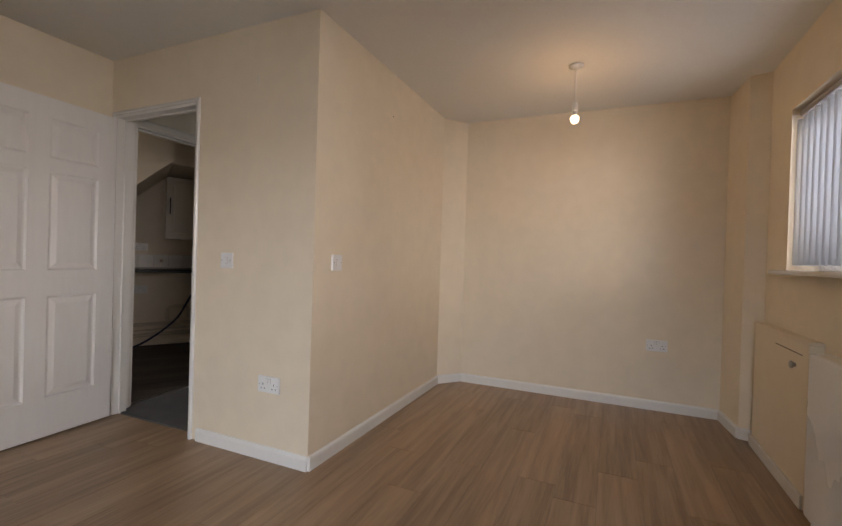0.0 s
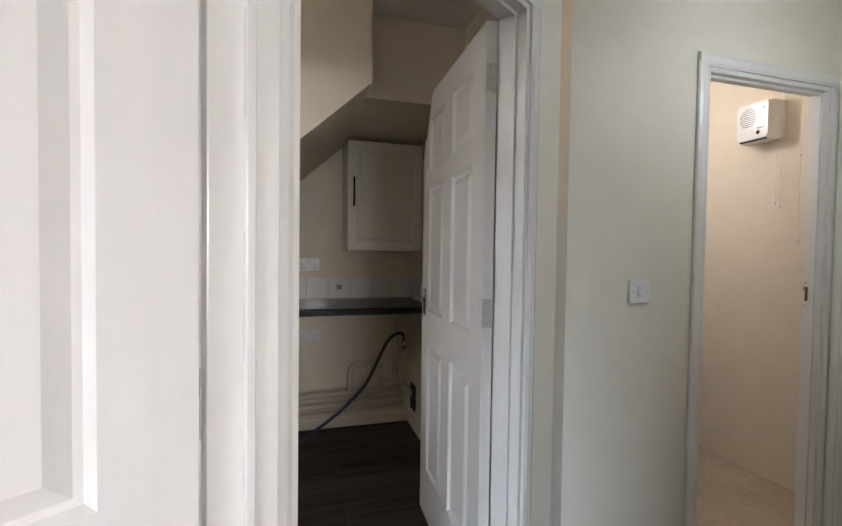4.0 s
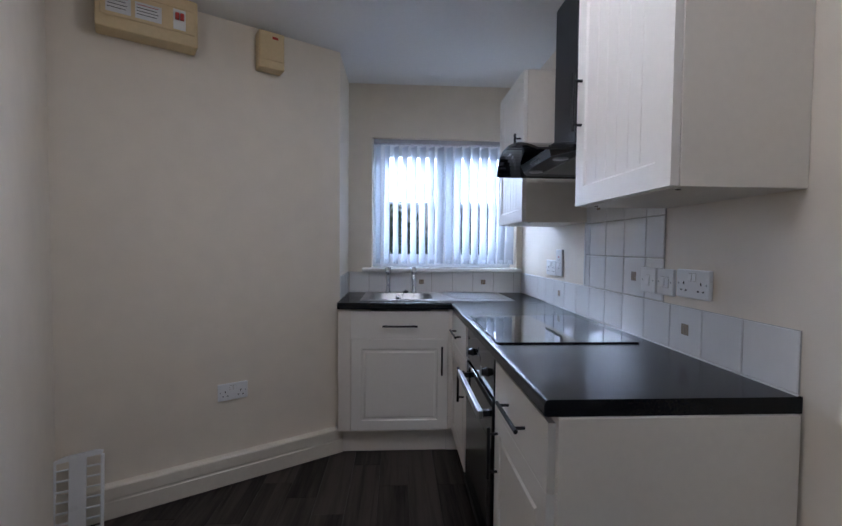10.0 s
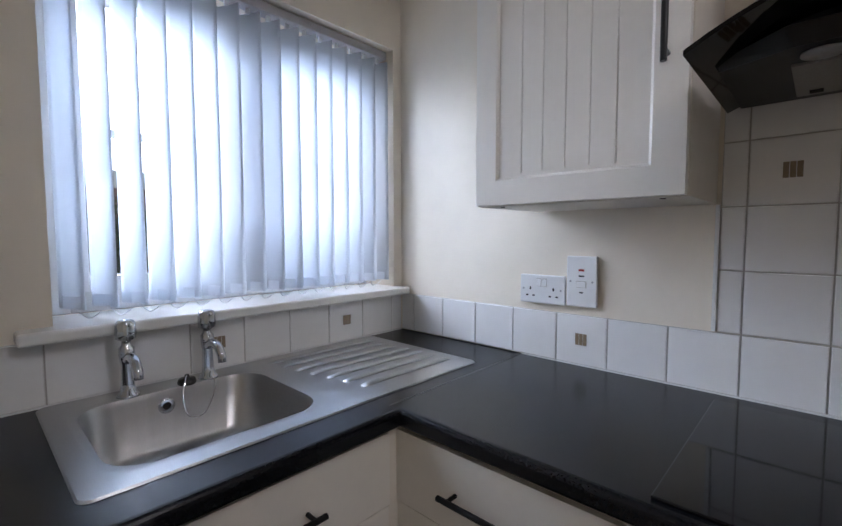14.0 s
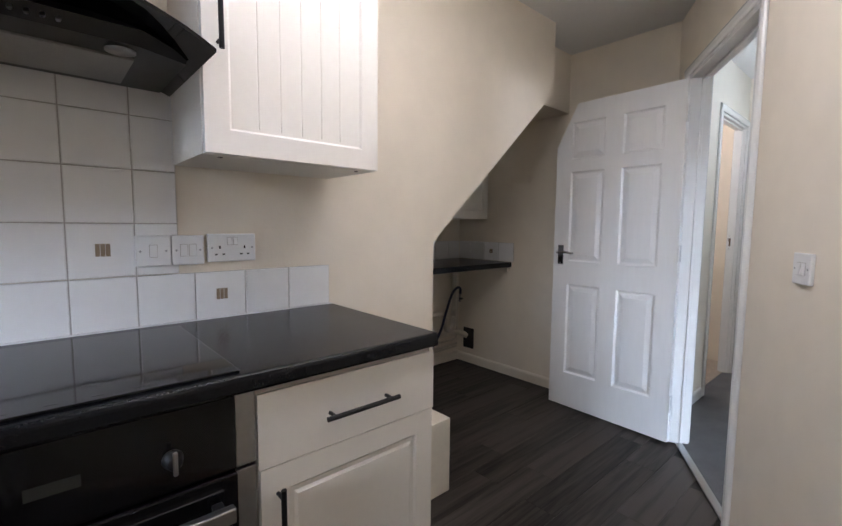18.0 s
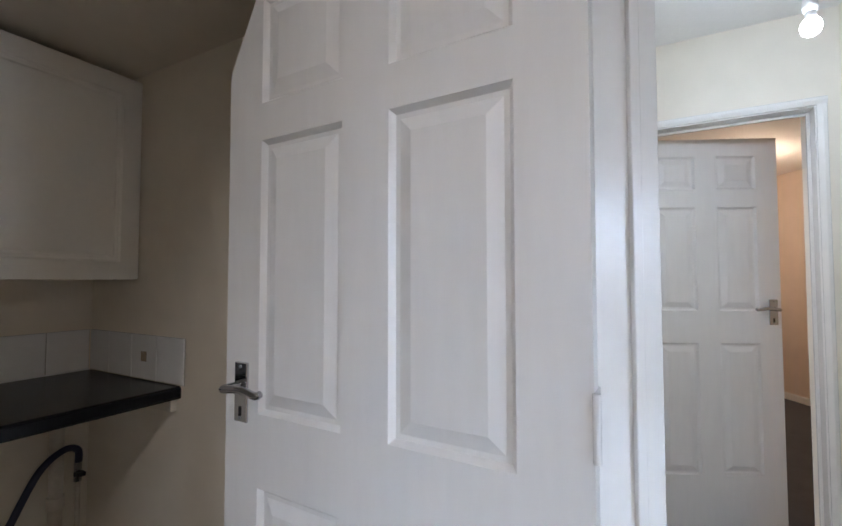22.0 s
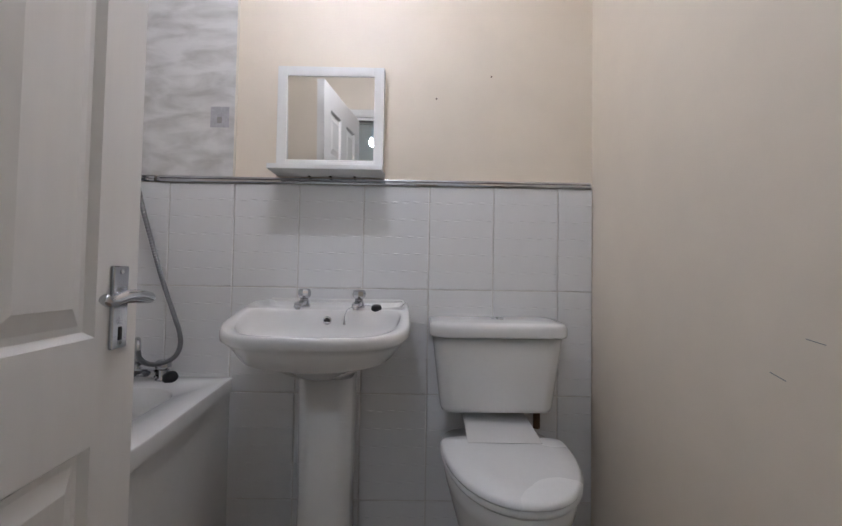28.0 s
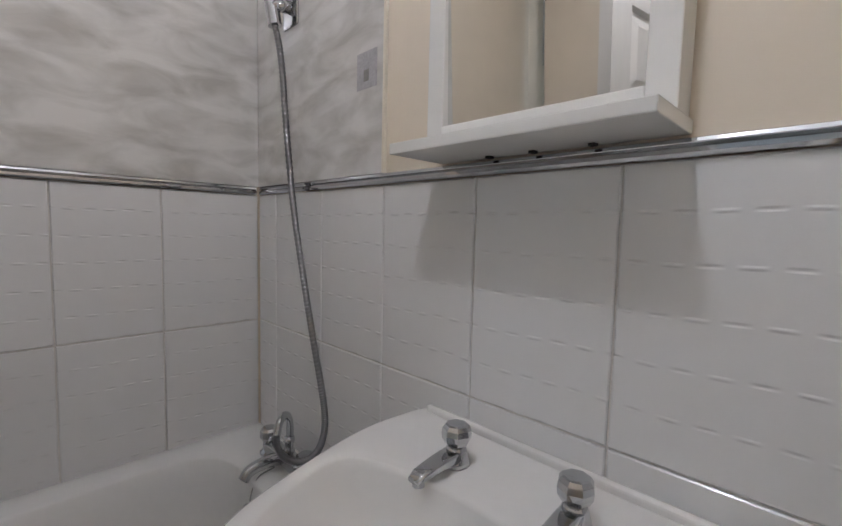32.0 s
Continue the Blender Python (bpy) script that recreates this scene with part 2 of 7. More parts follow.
BRASS = material("worn_bare_wood", (0.10, 0.05, 0.025), 0.7, vary=0.4, fine=90)
UPVC = material("white_upvc", (0.82, 0.83, 0.84), 0.22, vary=0.015)
GLASS = clear("window_glass")
ZINC = material("pale_zinc_hinge", (0.62, 0.61, 0.60), 0.4, metal=0.5, vary=0.1, fine=90)
MIRROR = material("mirror_silver", (0.74, 0.75, 0.74), 0.015, metal=1.0, vary=0.0)
BULBW = glow("lit_warm_bulb", (1.0, 0.80, 0.50), 14)
BULBC = glow("lit_cool_bulb", (0.92, 0.96, 1.0), 14)
TUBE = glow("lit_tube", (1.0, 0.97, 0.92), 8)
DISPLAY = material("grey_display", (0.035, 0.038, 0.035), 0.2)
FILTER = material("grey_filter_mesh", (0.30, 0.29, 0.27), 0.4, metal=0.8, vary=0.2, fine=260)


def blind_fabric():
    m = bpy.data.materials.new("white_blind_fabric")
    m.use_nodes = True
    n, l = m.node_tree.nodes, m.node_tree.links
    p = n["Principled BSDF"]
    p.inputs["Base Color"].default_value = (0.80, 0.82, 0.85, 1)
    p.inputs["Roughness"].default_value = 0.8
    tr = n.new("ShaderNodeBsdfTranslucent")
    tr.inputs["Color"].default_value = (0.86, 0.90, 0.95, 1)
    mx = n.new("ShaderNodeMixShader")
    mx.inputs[0].default_value = 0.62
    l.new(p.outputs[0], mx.inputs[1])
    l.new(tr.outputs[0], mx.inputs[2])
    l.new(mx.outputs[0], n["Material Output"].inputs["Surface"])
    co, w = n.new("ShaderNodeTexCoord"), n.new("ShaderNodeTexWave")
    w.inputs["Scale"].default_value, w.inputs["Distortion"].default_value = 160, 2
    b = n.new("ShaderNodeBump")
    b.inputs["Strength"].default_value, b.inputs["Distance"].default_value = 0.15, 0.001
    l.new(co.outputs["Object"], w.inputs["Vector"])
    l.new(w.outputs["Fac"], b.inputs["Height"])
    l.new(b.outputs["Normal"], p.inputs["Normal"])
    return m


def marble_panel():
    m = bpy.data.materials.new("grey_marble_panel")
    m.use_nodes = True
    n, l = m.node_tree.nodes, m.node_tree.links
    p = n["Principled BSDF"]
    p.inputs["Roughness"].default_value = 0.16
    co, mp = n.new("ShaderNodeTexCoord"), n.new("ShaderNodeMapping")
    mp.inputs["Rotation"].default_value = (0.35, 0.42, 0.15)
    mp.inputs["Scale"].default_value = (5.0, 5.0, 13.0)
    l.new(co.outputs["Object"], mp.inputs["Vector"])
    n1 = n.new("ShaderNodeTexNoise")
    n1.inputs["Scale"].default_value, n1.inputs["Detail"].default_value, n1.inputs["Distortion"].default_value = 1.5, 10, 0.5
    l.new(mp.outputs["Vector"], n1.inputs["Vector"])
    r = n.new("ShaderNodeValToRGB")
    r.color_ramp.elements[0].position, r.color_ramp.elements[1].position = 0.33, 0.62
    r.color_ramp.elements[0].color, r.color_ramp.elements[1].color = (0.50, 0.485, 0.455, 1), (0.74, 0.725, 0.70, 1)
    l.new(n1.outputs["Fac"], r.inputs["Fac"])
    l.new(r.outputs["Color"], p.inputs["Base Color"])
    return m


FABRIC, PANEL = blind_fabric(), marble_panel()
# ---- mesh helpers ----


def finish(name, bm, mat, smooth=False):
    me = bpy.data.meshes.new(name)
    bmesh.ops.recalc_face_normals(bm, faces=bm.faces)
    bm.to_mesh(me)
    bm.free()
    me.materials.append(mat)
    if smooth:
        for p in me.polygons:
            p.use_smooth = True
    return me


def thing(name, m, label, category, group="", kind=""):
    ob = new(name)
    ob.empty_display_size = 0.05
    ob.matrix_world = m
    return tagged(ob, label, category, group, kind)


def part(name, bm, mat, parent, label="", m=None, smooth=False):
    ob = new(name, finish(name, bm, mat, smooth))
    ob.parent = parent
    if m is not None:
        ob.matrix_local = m
    if label:
        ob["label"] = label
    return ob


def solid(name, bm, mat, label="", category="", kind="", m=None, group="", smooth=False):
    ob = new(name, finish(name, bm, mat, smooth))
    if m is not None:
        ob.matrix_world = m
    return tagged(ob, label, category, group, kind)


def box(lo, hi, bevel=0.0, bm=None, seg=2):
    bm = bm or bmesh.new()
    size = [hi[i] - lo[i] for i in range(3)]
    mid = [(hi[i] + lo[i]) / 2 for i in range(3)]
    r = bmesh.ops.create_cube(bm, size=1.0, matrix=Matrix.LocRotScale(mid, None, size))
    if bevel:
        ed = {e for v in r["verts"] for e in v.link_edges}
        bmesh.ops.bevel(bm, geom=list(ed), offset=bevel, segments=seg, affect="EDGES", profile=0.5)
    return bm


def rod(p, q, r, bm=None, n=16, r2=None):
    bm = bm or bmesh.new()
    p, q = Vector(p), Vector(q)
    m = Matrix.Translation((p + q) / 2) @ (q - p).to_track_quat("Z", "Y").to_matrix().to_4x4()
    bmesh.ops.create_cone(bm, cap_ends=True, segments=n, radius1=r, radius2=r if r2 is None else r2, depth=(q - p).length, matrix=m)
    return bm


def ball(c, r, bm=None, squash=(1, 1, 1)):
    bm = bm or bmesh.new()
    bmesh.ops.create_uvsphere(bm, u_segments=20, v_segments=12, radius=r, matrix=Matrix.LocRotScale(c, None, squash))
    return bm


def prism(pts, axis, lo, hi, bm=None, bevel=0.0):
    """An outline of two coordinates, drawn out along the third axis."""
    bm = bm or bmesh.new()

    def at(p, v):
        return {"x": (v, p[0], p[1]), "y": (p[0], v, p[1]), "z": (p[0], p[1], v)}[axis]

    a = [bm.verts.new(at(p, lo)) for p in pts]
    b = [bm.verts.new(at(p, hi)) for p in pts]
    bm.faces.new(a)
    bm.faces.new(b[::-1])
    for i in range(len(pts)):
        j = (i + 1) % len(pts)
        bm.faces.new((a[i], b[i], b[j], a[j]))
    if bevel:
        bmesh.ops.bevel(bm, geom=bm.edges[:], offset=bevel, segments=2, affect="EDGES", profile=0.5)
    return bm


def sweep(path, r, bm=None, n=10, closed=False):
    """A round tube along a line of points."""
    bm = bm or bmesh.new()
    pts = [Vector(p) for p in path]
    rings, up = [], Vector((0.3, 0.2, 0.93))
    for i, p in enumerate(pts):
        d = (pts[min(i + 1, len(pts) - 1)] - pts[max(i - 1, 0)]).normalized()
        u = d.cross(up)
        if u.length < 0.05:
            u = d.cross(Vector((1, 0, 0)))
        u.normalize()
        v = d.cross(u).normalized()
        up = u.cross(d).normalized()
        rr = r(i / (len(pts) - 1)) if callable(r) else r
        rings.append([bm.verts.new(p + u * rr * math.cos(2 * math.pi * k / n) + v * rr * math.sin(2 * math.pi * k / n)) for k in range(n)])
    for a, b in zip(rings, rings[1:]):
        for k in range(n):
            bm.faces.new((a[k], a[(k + 1) % n], b[(k + 1) % n], b[k]))
    bm.faces.new(rings[0])
    bm.faces.new(rings[-1][::-1])
    return bm


def arc_points(pts, steps=8):
    """A smooth line through points (Catmull-Rom)."""
    p = [Vector(q) for q in pts]
    p = [2 * p[0] - p[1]] + p + [2 * p[-1] - p[-2]]
    out = []
    for i in range(1, len(p) - 2):
        for k in range(steps):
            t = k / steps
            a, b, c, d = p[i - 1], p[i], p[i + 1], p[i + 2]
            out.append(0.5 * ((2 * b) + (c - a) * t + (2 * a - 5 * b + 4 * c - d) * t * t + (3 * b - a - 3 * c + d) * t ** 3))
    out.append(p[-2])
    return out


def turned(profile, bm=None, n=28, m=None):
    """A body turned round z from (radius, height) pairs."""
    bm = bm or bmesh.new()
    rings = []
    for r, z in profile:
        rings.append([bm.verts.new((r * math.cos(2 * math.pi * k / n), r * math.sin(2 * math.pi * k / n), z)) for k in range(n)])
    for a, b in zip(rings, rings[1:]):
        for k in range(n):
            bm.faces.new((a[k], a[(k + 1) % n], b[(k + 1) % n], b[k]))
    bm.faces.new(rings[0][::-1])
    bm.faces.new(rings[-1])
    if m is not None:
        bm.transform(m)
    return bm


def loft(rings, bm=None, cap=(True, True)):
    """Joins closed rings of equal length."""
    bm = bm or bmesh.new()
    rr = [[bm.verts.new(p) for p in ring] for ring in rings]
    n = len(rr[0])
    for a, b in zip(rr, rr[1:]):
        for k in range(n):
            bm.faces.new((a[k], a[(k + 1) % n], b[(k + 1) % n], b[k]))
    if cap[0]:
        bm.faces.new(rr[0][::-1])
    if cap[1]:
        bm.faces.new(rr[-1])
    return bm


def rounded(w, d, r, z, n=6, cx=0.0, cy=0.0):
    """A ring: a rectangle w by d with round corners at height z."""
    out = []
    for sx, sy, a0 in ((1, 1, 0), (-1, 1, 90), (-1, -1, 180), (1, -1, 270)):
        for k in range(n + 1):
            a = radians(a0 + 90 * k / n)
            out.append((cx + sx * (w / 2 - r) + r * math.cos(a), cy + sy * (d / 2 - r) + r * math.sin(a), z))
    return out


def wall(name, p, q, thick, mat, holes=(), z0=0.0, z1=2.39, label="", mats=None):
    """A wall whose room face runs from p to q, with the room on its right; holes: (from, to, low, high) along it."""
    p, q = Vector((*p, 0)), Vector((*q, 0))
    d = (q - p).normalized()
    length, side = (q - p).length, Vector((-d.y, d.x, 0)) * thick
    ss = sorted({0.0, length, *[h[0] for h in holes], *[h[1] for h in holes]})
    zs = sorted({z0, z1, *[h[2] for h in holes], *[h[3] for h in holes]})
    full = {}
    for i in range(len(ss) - 1):
        for k in range(len(zs) - 1):
            s, z = (ss[i] + ss[i + 1]) / 2, (zs[k] + zs[k + 1]) / 2
            full[i, k] = not any(h[0] < s < h[1] and h[2] < z < h[3] for h in holes)
    bm, made = bmesh.new(), {}

    def vert(i, k, t):
        if (i, k, t) not in made:
            made[i, k, t] = bm.verts.new(p + d * ss[i] + side * t + Vector((0, 0, zs[k])))
        return made[i, k, t]

    for (i, k), f in full.items():
        if not f:
            continue
        for t in (0, 1):
            bm.faces.new([vert(i, k, t), vert(i + 1, k, t), vert(i + 1, k + 1, t), vert(i, k + 1, t)])
        for (di, dk), (a, b) in {(-1, 0): ((0, 0), (0, 1)), (1, 0): ((1, 0), (1, 1)), (0, -1): ((0, 0), (1, 0)), (0, 1): ((0, 1), (1, 1))}.items():
            if not full.get((i + di, k + dk), False):
                bm.faces.new([vert(i + a[0], k + a[1], 0), vert(i + b[0], k + b[1], 0), vert(i + b[0], k + b[1], 1), vert(i + a[0], k + a[1], 1)])
    ob = solid(name, bm, mat, label or "painted plaster wall", "wall", "structure")
    if mats:
        ob.data.materials.append(mats)
        for poly in ob.data.polygons:
            mid = poly.center
            if (mid - p).dot(side.normalized()) > thick * 0.98:
                poly.material_index = 1
    return ob


def skirting(p, q, parent=None, h=0.075, t=0.014, mat=None, name="baseboard"):
    """A moulded skirting board along p to q, with the room on its right."""
    p, q = Vector((*p, 0)), Vector((*q, 0))
    length = (q - p).length
    ang = math.degrees(math.atan2(q.y - p.y, q.x - p.x))
    pts = [(0.0, 0.0), (-t, 0.0), (-t, h - 0.016), (-t * 0.8, h - 0.008), (-t * 0.35, h), (0.0, h)]
    bm = prism(pts, "x", 0, length)
    return solid(name, bm, mat or GLOSS, "white painted moulded skirting board", "skirting board", "structure", m=pose(p.x, p.y, 0, 0, 0, ang))


# ---- plan ----
ZC = 2.39
KY, KX, NX, NY = 0.967, -4.20, -0.012, 2.18
A_CON, B_K, B_H, B_HR, B_D = -3.31, 0.400, 0.305, -1.13, -1.40
A_L, A_LH, A_BACK, B_WIN = -0.95, -0.85, 1.05, -3.72
RET_Y = -0.29
P_CON0, P_CON1 = ab(A_CON, B_K), ((A_CON - RET_Y * SU) / CU, RET_Y)
HALL_Y, BED_X, BATH_X, BATH_Y, BATH_L, BATH_F = 0.43, 1.465, 1.745, 1.912, 0.008, 0.50
P_NE = (NX, (B_K + NX * SU) / CU)
P_HN = ((CU * HALL_Y - B_H) / SU, HALL_Y)
P_HS = (BED_X, (B_HR + BED_X * SU) / CU)


def along_a(pt):
    return pt[0] * CU + pt[1] * SU


# kitchen
bm = prism([(KX - 0.28, 0), (-1.473, 0), (-1.473, 1.137), (-0.515, 1.997), (-0.515, ZC), (KX - 0.28, ZC)], "y", KY, KY + 0.10)
solid("wall_kitchen_north", bm, MAGN, "cream wall cut along the slope of the stairs above", "wall", "structure")
bm = prism([(-1.473, 1.137), (-0.515, 1.997), (-0.515, ZC), (-1.60, ZC), (-1.60, 1.137)], "y", KY + 0.10, NY + 0.09)
solid("soffit_stairs_slope", bm, MAGN, "cream sloping underside of the stairs", "soffit", "structure")
bm = prism([(-0.515, 1.15), (NX + 0.015, 1.15), (NX + 0.015, NY + 0.09), (-0.515, NY + 0.09)], "z", 1.997, ZC)
solid("soffit_nook_flat", bm, MAGN, "cream flat underside of the landing", "soffit", "structure")
wall("wall_nook_west", (-1.473, KY + 0.10), (-1.473, NY), 0.12, MAGN, z1=1.30)
wall("wall_nook_north", (-1.593, NY), (NX + 0.02, NY), 0.09, MAGN)
wall("wall_nook_east", (NX, NY), P_NE, 0.020, MAGN)
L_A = along_a(P_NE)
wall("wall_living_north", ab(-0.9005, B_K), ab(-5.5, B_K), B_K - B_H, MAGN, mats=CREAM)
wall("wall_kitchen_south", P_NE, ab(-0.90, B_K), B_K - B_H, MAGN, [(L_A - 0.025, L_A + 0.805, 0, 2.025)], mats=HALLP,
     label="long cream wall with the kitchen doorway")
wall("wall_consumer_unit", P_CON0, P_CON1, 0.10, MAGN)
wall("wall_kitchen_return", P_CON1, (KX, RET_Y), 0.10, MAGN)
WIN_Y0, WIN_Y1, WIN_Z0, WIN_Z1 = -0.125, 0.925, 1.09, 2.015
wall("wall_kitchen_window", (KX, RET_Y - 0.1), (KX, KY), 0.28, MAGN, [(WIN_Y0 - RET_Y + 0.1, WIN_Y1 - RET_Y + 0.1, WIN_Z0, WIN_Z1)])
# hall, bathroom, bedroom
wall("wall_hall_north", P_HN, (BATH_X + 0.10, HALL_Y), BATH_F - HALL_Y, HALLP, [(0.722 - P_HN[0], 1.452 - P_HN[0], 0, 2.025)], mats=BATHP)
wall("wall_hall_east", (BED_X, HALL_Y), P_HS, 0.12, HALLP, [(HALL_Y - 0.385, HALL_Y + 0.350, 0, 2.0)], mats=PEACH)
wall("wall_hall_south", ab(1.20, B_HR), ab(A_LH, B_HR), B_HR - B_D, HALLP, mats=CREAM)
wall("wall_bath_east", (BATH_X, BATH_Y), (BATH_X, BATH_F), 0.10, BATHP)
wall("wall_bath_north", (BATH_L, BATH_Y), (BATH_X + 0.1, BATH_Y), 0.10, BATHP)
wall("wall_bath_west", (BATH_L + 0.001, BATH_F), (BATH_L + 0.001, BATH_Y), 0.006, BATHP)
wall("wall_bedroom_north", (BATH_X + 0.10, 0.42), (5.2, 0.42), 0.08, PEACH)
wall("wall_bedroom_east", (5.2, 0.5), (5.2, -0.9), 0.1, PEACH)
wall("wall_bedroom_south", (5.25, (-3.45 + 5.25 * SU) / CU), ab(A_BACK + 0.1, -3.45), 0.1, PEACH)
# living room
wall("wall_living_east", ab(A_L, B_H), ab(A_L, B_D), A_LH - A_L, CREAM, [(B_H - 0.270, B_H + 0.535, 0, 2.03)], mats=HALLP)
bm = prism([ab(0.86, B_D), ab(A_BACK, -1.56), ab(A_BACK + 0.1, -1.56), ab(A_BACK + 0.1, B_D + 0.05), ab(0.86, B_D + 0.05)], "z", 0, ZC)
solid("wall_living_splay", bm, CREAM, "narrow splayed cream wall corner", "wall", "structure")
wall("wall_living_back", ab(A_BACK, -1.56), ab(A_BACK, B_WIN - 0.25), 0.10, CREAM, mats=PEACH)
bm = prism([ab(0.66, B_WIN), ab(0.70, -3.61), ab(A_BACK, -3.575), ab(A_BACK, B_WIN)], "z", 0, ZC)
solid("wall_living_pier", bm, CREAM, "cream boxed pier in the corner", "wall", "structure")
LW0, LW1 = -1.3, 0.32
# The second hole takes an unseen window, added to let the fill lamp in.
wall("wall_living_window", ab(A_BACK, B_WIN), ab(-5.5, B_WIN), 0.25, CREAM, [(A_BACK - LW1, A_BACK - LW0, 1.12, 2.03), (A_BACK + 2.0, A_BACK + 3.6, 1.0, 2.10)])
wall("wall_living_west", ab(-5.5, B_WIN - 0.25), ab(-5.5, B_H), 0.1, CREAM, [(0.47, 2.17, 0.95, 2.10)])

outline = [(KX - 0.28, RET_Y - 0.1), (KX - 0.28, KY + 0.1), (-1.593, KY + 0.1), (-1.593, NY + 0.09), (1.845, NY + 0.09), (1.845, 0.5), (5.3, 0.5),
           (5.3, -0.9), ab(A_BACK + 0.1, -3.55), ab(A_BACK + 0.1, B_WIN - 0.25), ab(-5.6, B_WIN - 0.25), ab(-5.6, B_K), ab(A_CON - 0.1, B_K),
           (P_CON1[0] - 0.1, RET_Y - 0.1)]
solid("ceiling", prism(outline, "z", ZC, ZC + 0.2), CEIL, "white painted plaster ceiling", "ceiling", "structure")
solid("floor_slab", prism(outline, "z", -0.3, -0.012), DARK, "bare floor slab under the coverings", "floor", "structure")
# ---- doors ----


def panelled(bm, w, h, t, panels, profile, y, sgn):
    """One panelled face of a slab at y, cut into x = 0..w, z = 0..h; sgn points outwards."""
    xs = sorted({0.0, w, *[p[0] for p in panels], *[p[1] for p in panels]})
    zs = sorted({0.0, h, *[p[2] for p in panels], *[p[3] for p in panels]})
    made = {}

    def v(x, z, d=0.0):
        key = (round(x, 5), round(z, 5), round(d, 5))
        if key not in made:
            made[key] = bm.verts.new((x, y - sgn * d, z))
        return made[key]

    for x0, x1 in zip(xs, xs[1:]):
        for z0, z1 in zip(zs, zs[1:]):
            cx, cz = (x0 + x1) / 2, (z0 + z1) / 2
            if not any(p[0] < cx < p[1] and p[2] < cz < p[3] for p in panels):
                bm.faces.new((v(x0, z0), v(x1, z0), v(x1, z1), v(x0, z1)))
    for x0, x1, z0, z1 in panels:
        last = [v(x0, z0), v(x1, z0), v(x1, z1), v(x0, z1)]
        for inset, d in profile:
            ring = [v(x0 + inset, z0 + inset, d), v(x1 - inset, z0 + inset, d), v(x1 - inset, z1 - inset, d), v(x0 + inset, z1 - inset, d)]
            for k in range(4):
                bm.faces.new((last[k], last[(k + 1) % 4], ring[(k + 1) % 4], ring[k]))
            last = ring
        bm.faces.new(last)
    return bm


def slab_sides(bm, w, h, y0, y1):
    for (x0, z0), (x1, z1) in (((0, 0), (w, 0)), ((w, 0), (w, h)), ((w, h), (0, h)), ((0, h), (0, 0))):
        bm.faces.new([bm.verts.new(c) for c in ((x0, y0, z0), (x1, y0, z1), (x1, y1, z1), (x0, y1, z0))])


DOOR_PROFILE = ((0.009, 0.011), (0.018, 0.011), (0.044, 0.002))


def leaf_mesh(w, h=1.975, t=0.036, cut=None, rows=((0.227, 0.824), (0.975, 1.55), (1.63, 1.86))):
    bm, s = bmesh.new(), 0.105
    cw = (w - 3 * s) / 2
    panels = [(x, x + cw, z0, z1) for x in (s, 2 * s + cw) for z0, z1 in rows]
    panelled(bm, w, h, t, panels, DOOR_PROFILE, t / 2, 1)
    panelled(bm, w, h, t, panels, DOOR_PROFILE, -t / 2, -1)
    slab_sides(bm, w, h, -t / 2, t / 2)
    bmesh.ops.remove_doubles(bm, verts=bm.verts, dist=0.0002)
    if cut:
        dx, dz = cut
        n = Vector((dz, 0, dx)).normalized()
        r = bmesh.ops.bisect_plane(bm, geom=bm.verts[:] + bm.edges[:] + bm.faces[:], plane_co=(w - dx, 0, h), plane_no=n, clear_outer=True)
        ed = [g for g in r["geom_cut"] if isinstance(g, bmesh.types.BMEdge)]
        bmesh.ops.edgeloop_fill(bm, edges=ed)
    return bm


def lever_set(parent, x, z, t, way, faces=(1, -1)):
    """A lever on a back plate on both faces; way: the lever points along way * x."""
    for sgn in faces:
        y = sgn * t / 2
        plate = part("door_handle", box((x - 0.020, min(y, y + sgn * 0.006), z - 0.078), (x + 0.020, max(y, y + sgn * 0.006), z + 0.048), 0.002), CHROME,
                     parent, "chrome lever handle on a back plate")
        line = arc_points([(x, y + sgn * 0.004, z), (x, y + sgn * 0.042, z), (x + way * 0.014, y + sgn * 0.050, z + 0.002), (x + way * 0.06, y + sgn * 0.05, z + 0.006),
                           (x + way * 0.10, y + sgn * 0.048, z - 0.001), (x + way * 0.112, y + sgn * 0.046, z + 0.004)], 5)
        part("lever", sweep(line, lambda u: 0.0095 - 0.0025 * u, n=12), CHROME, plate, smooth=True)
        part("keyhole", box((x - 0.003, min(y, y + sgn * 0.0075), z - 0.065), (x + 0.003, max(y, y + sgn * 0.0075), z - 0.045)), DARK, plate)
        for dz in (-0.069, 0.039):
            part("screw", rod((x, y, z + dz), (x, y + sgn * 0.0075, z + dz), 0.0035, n=10), STEEL, plate)


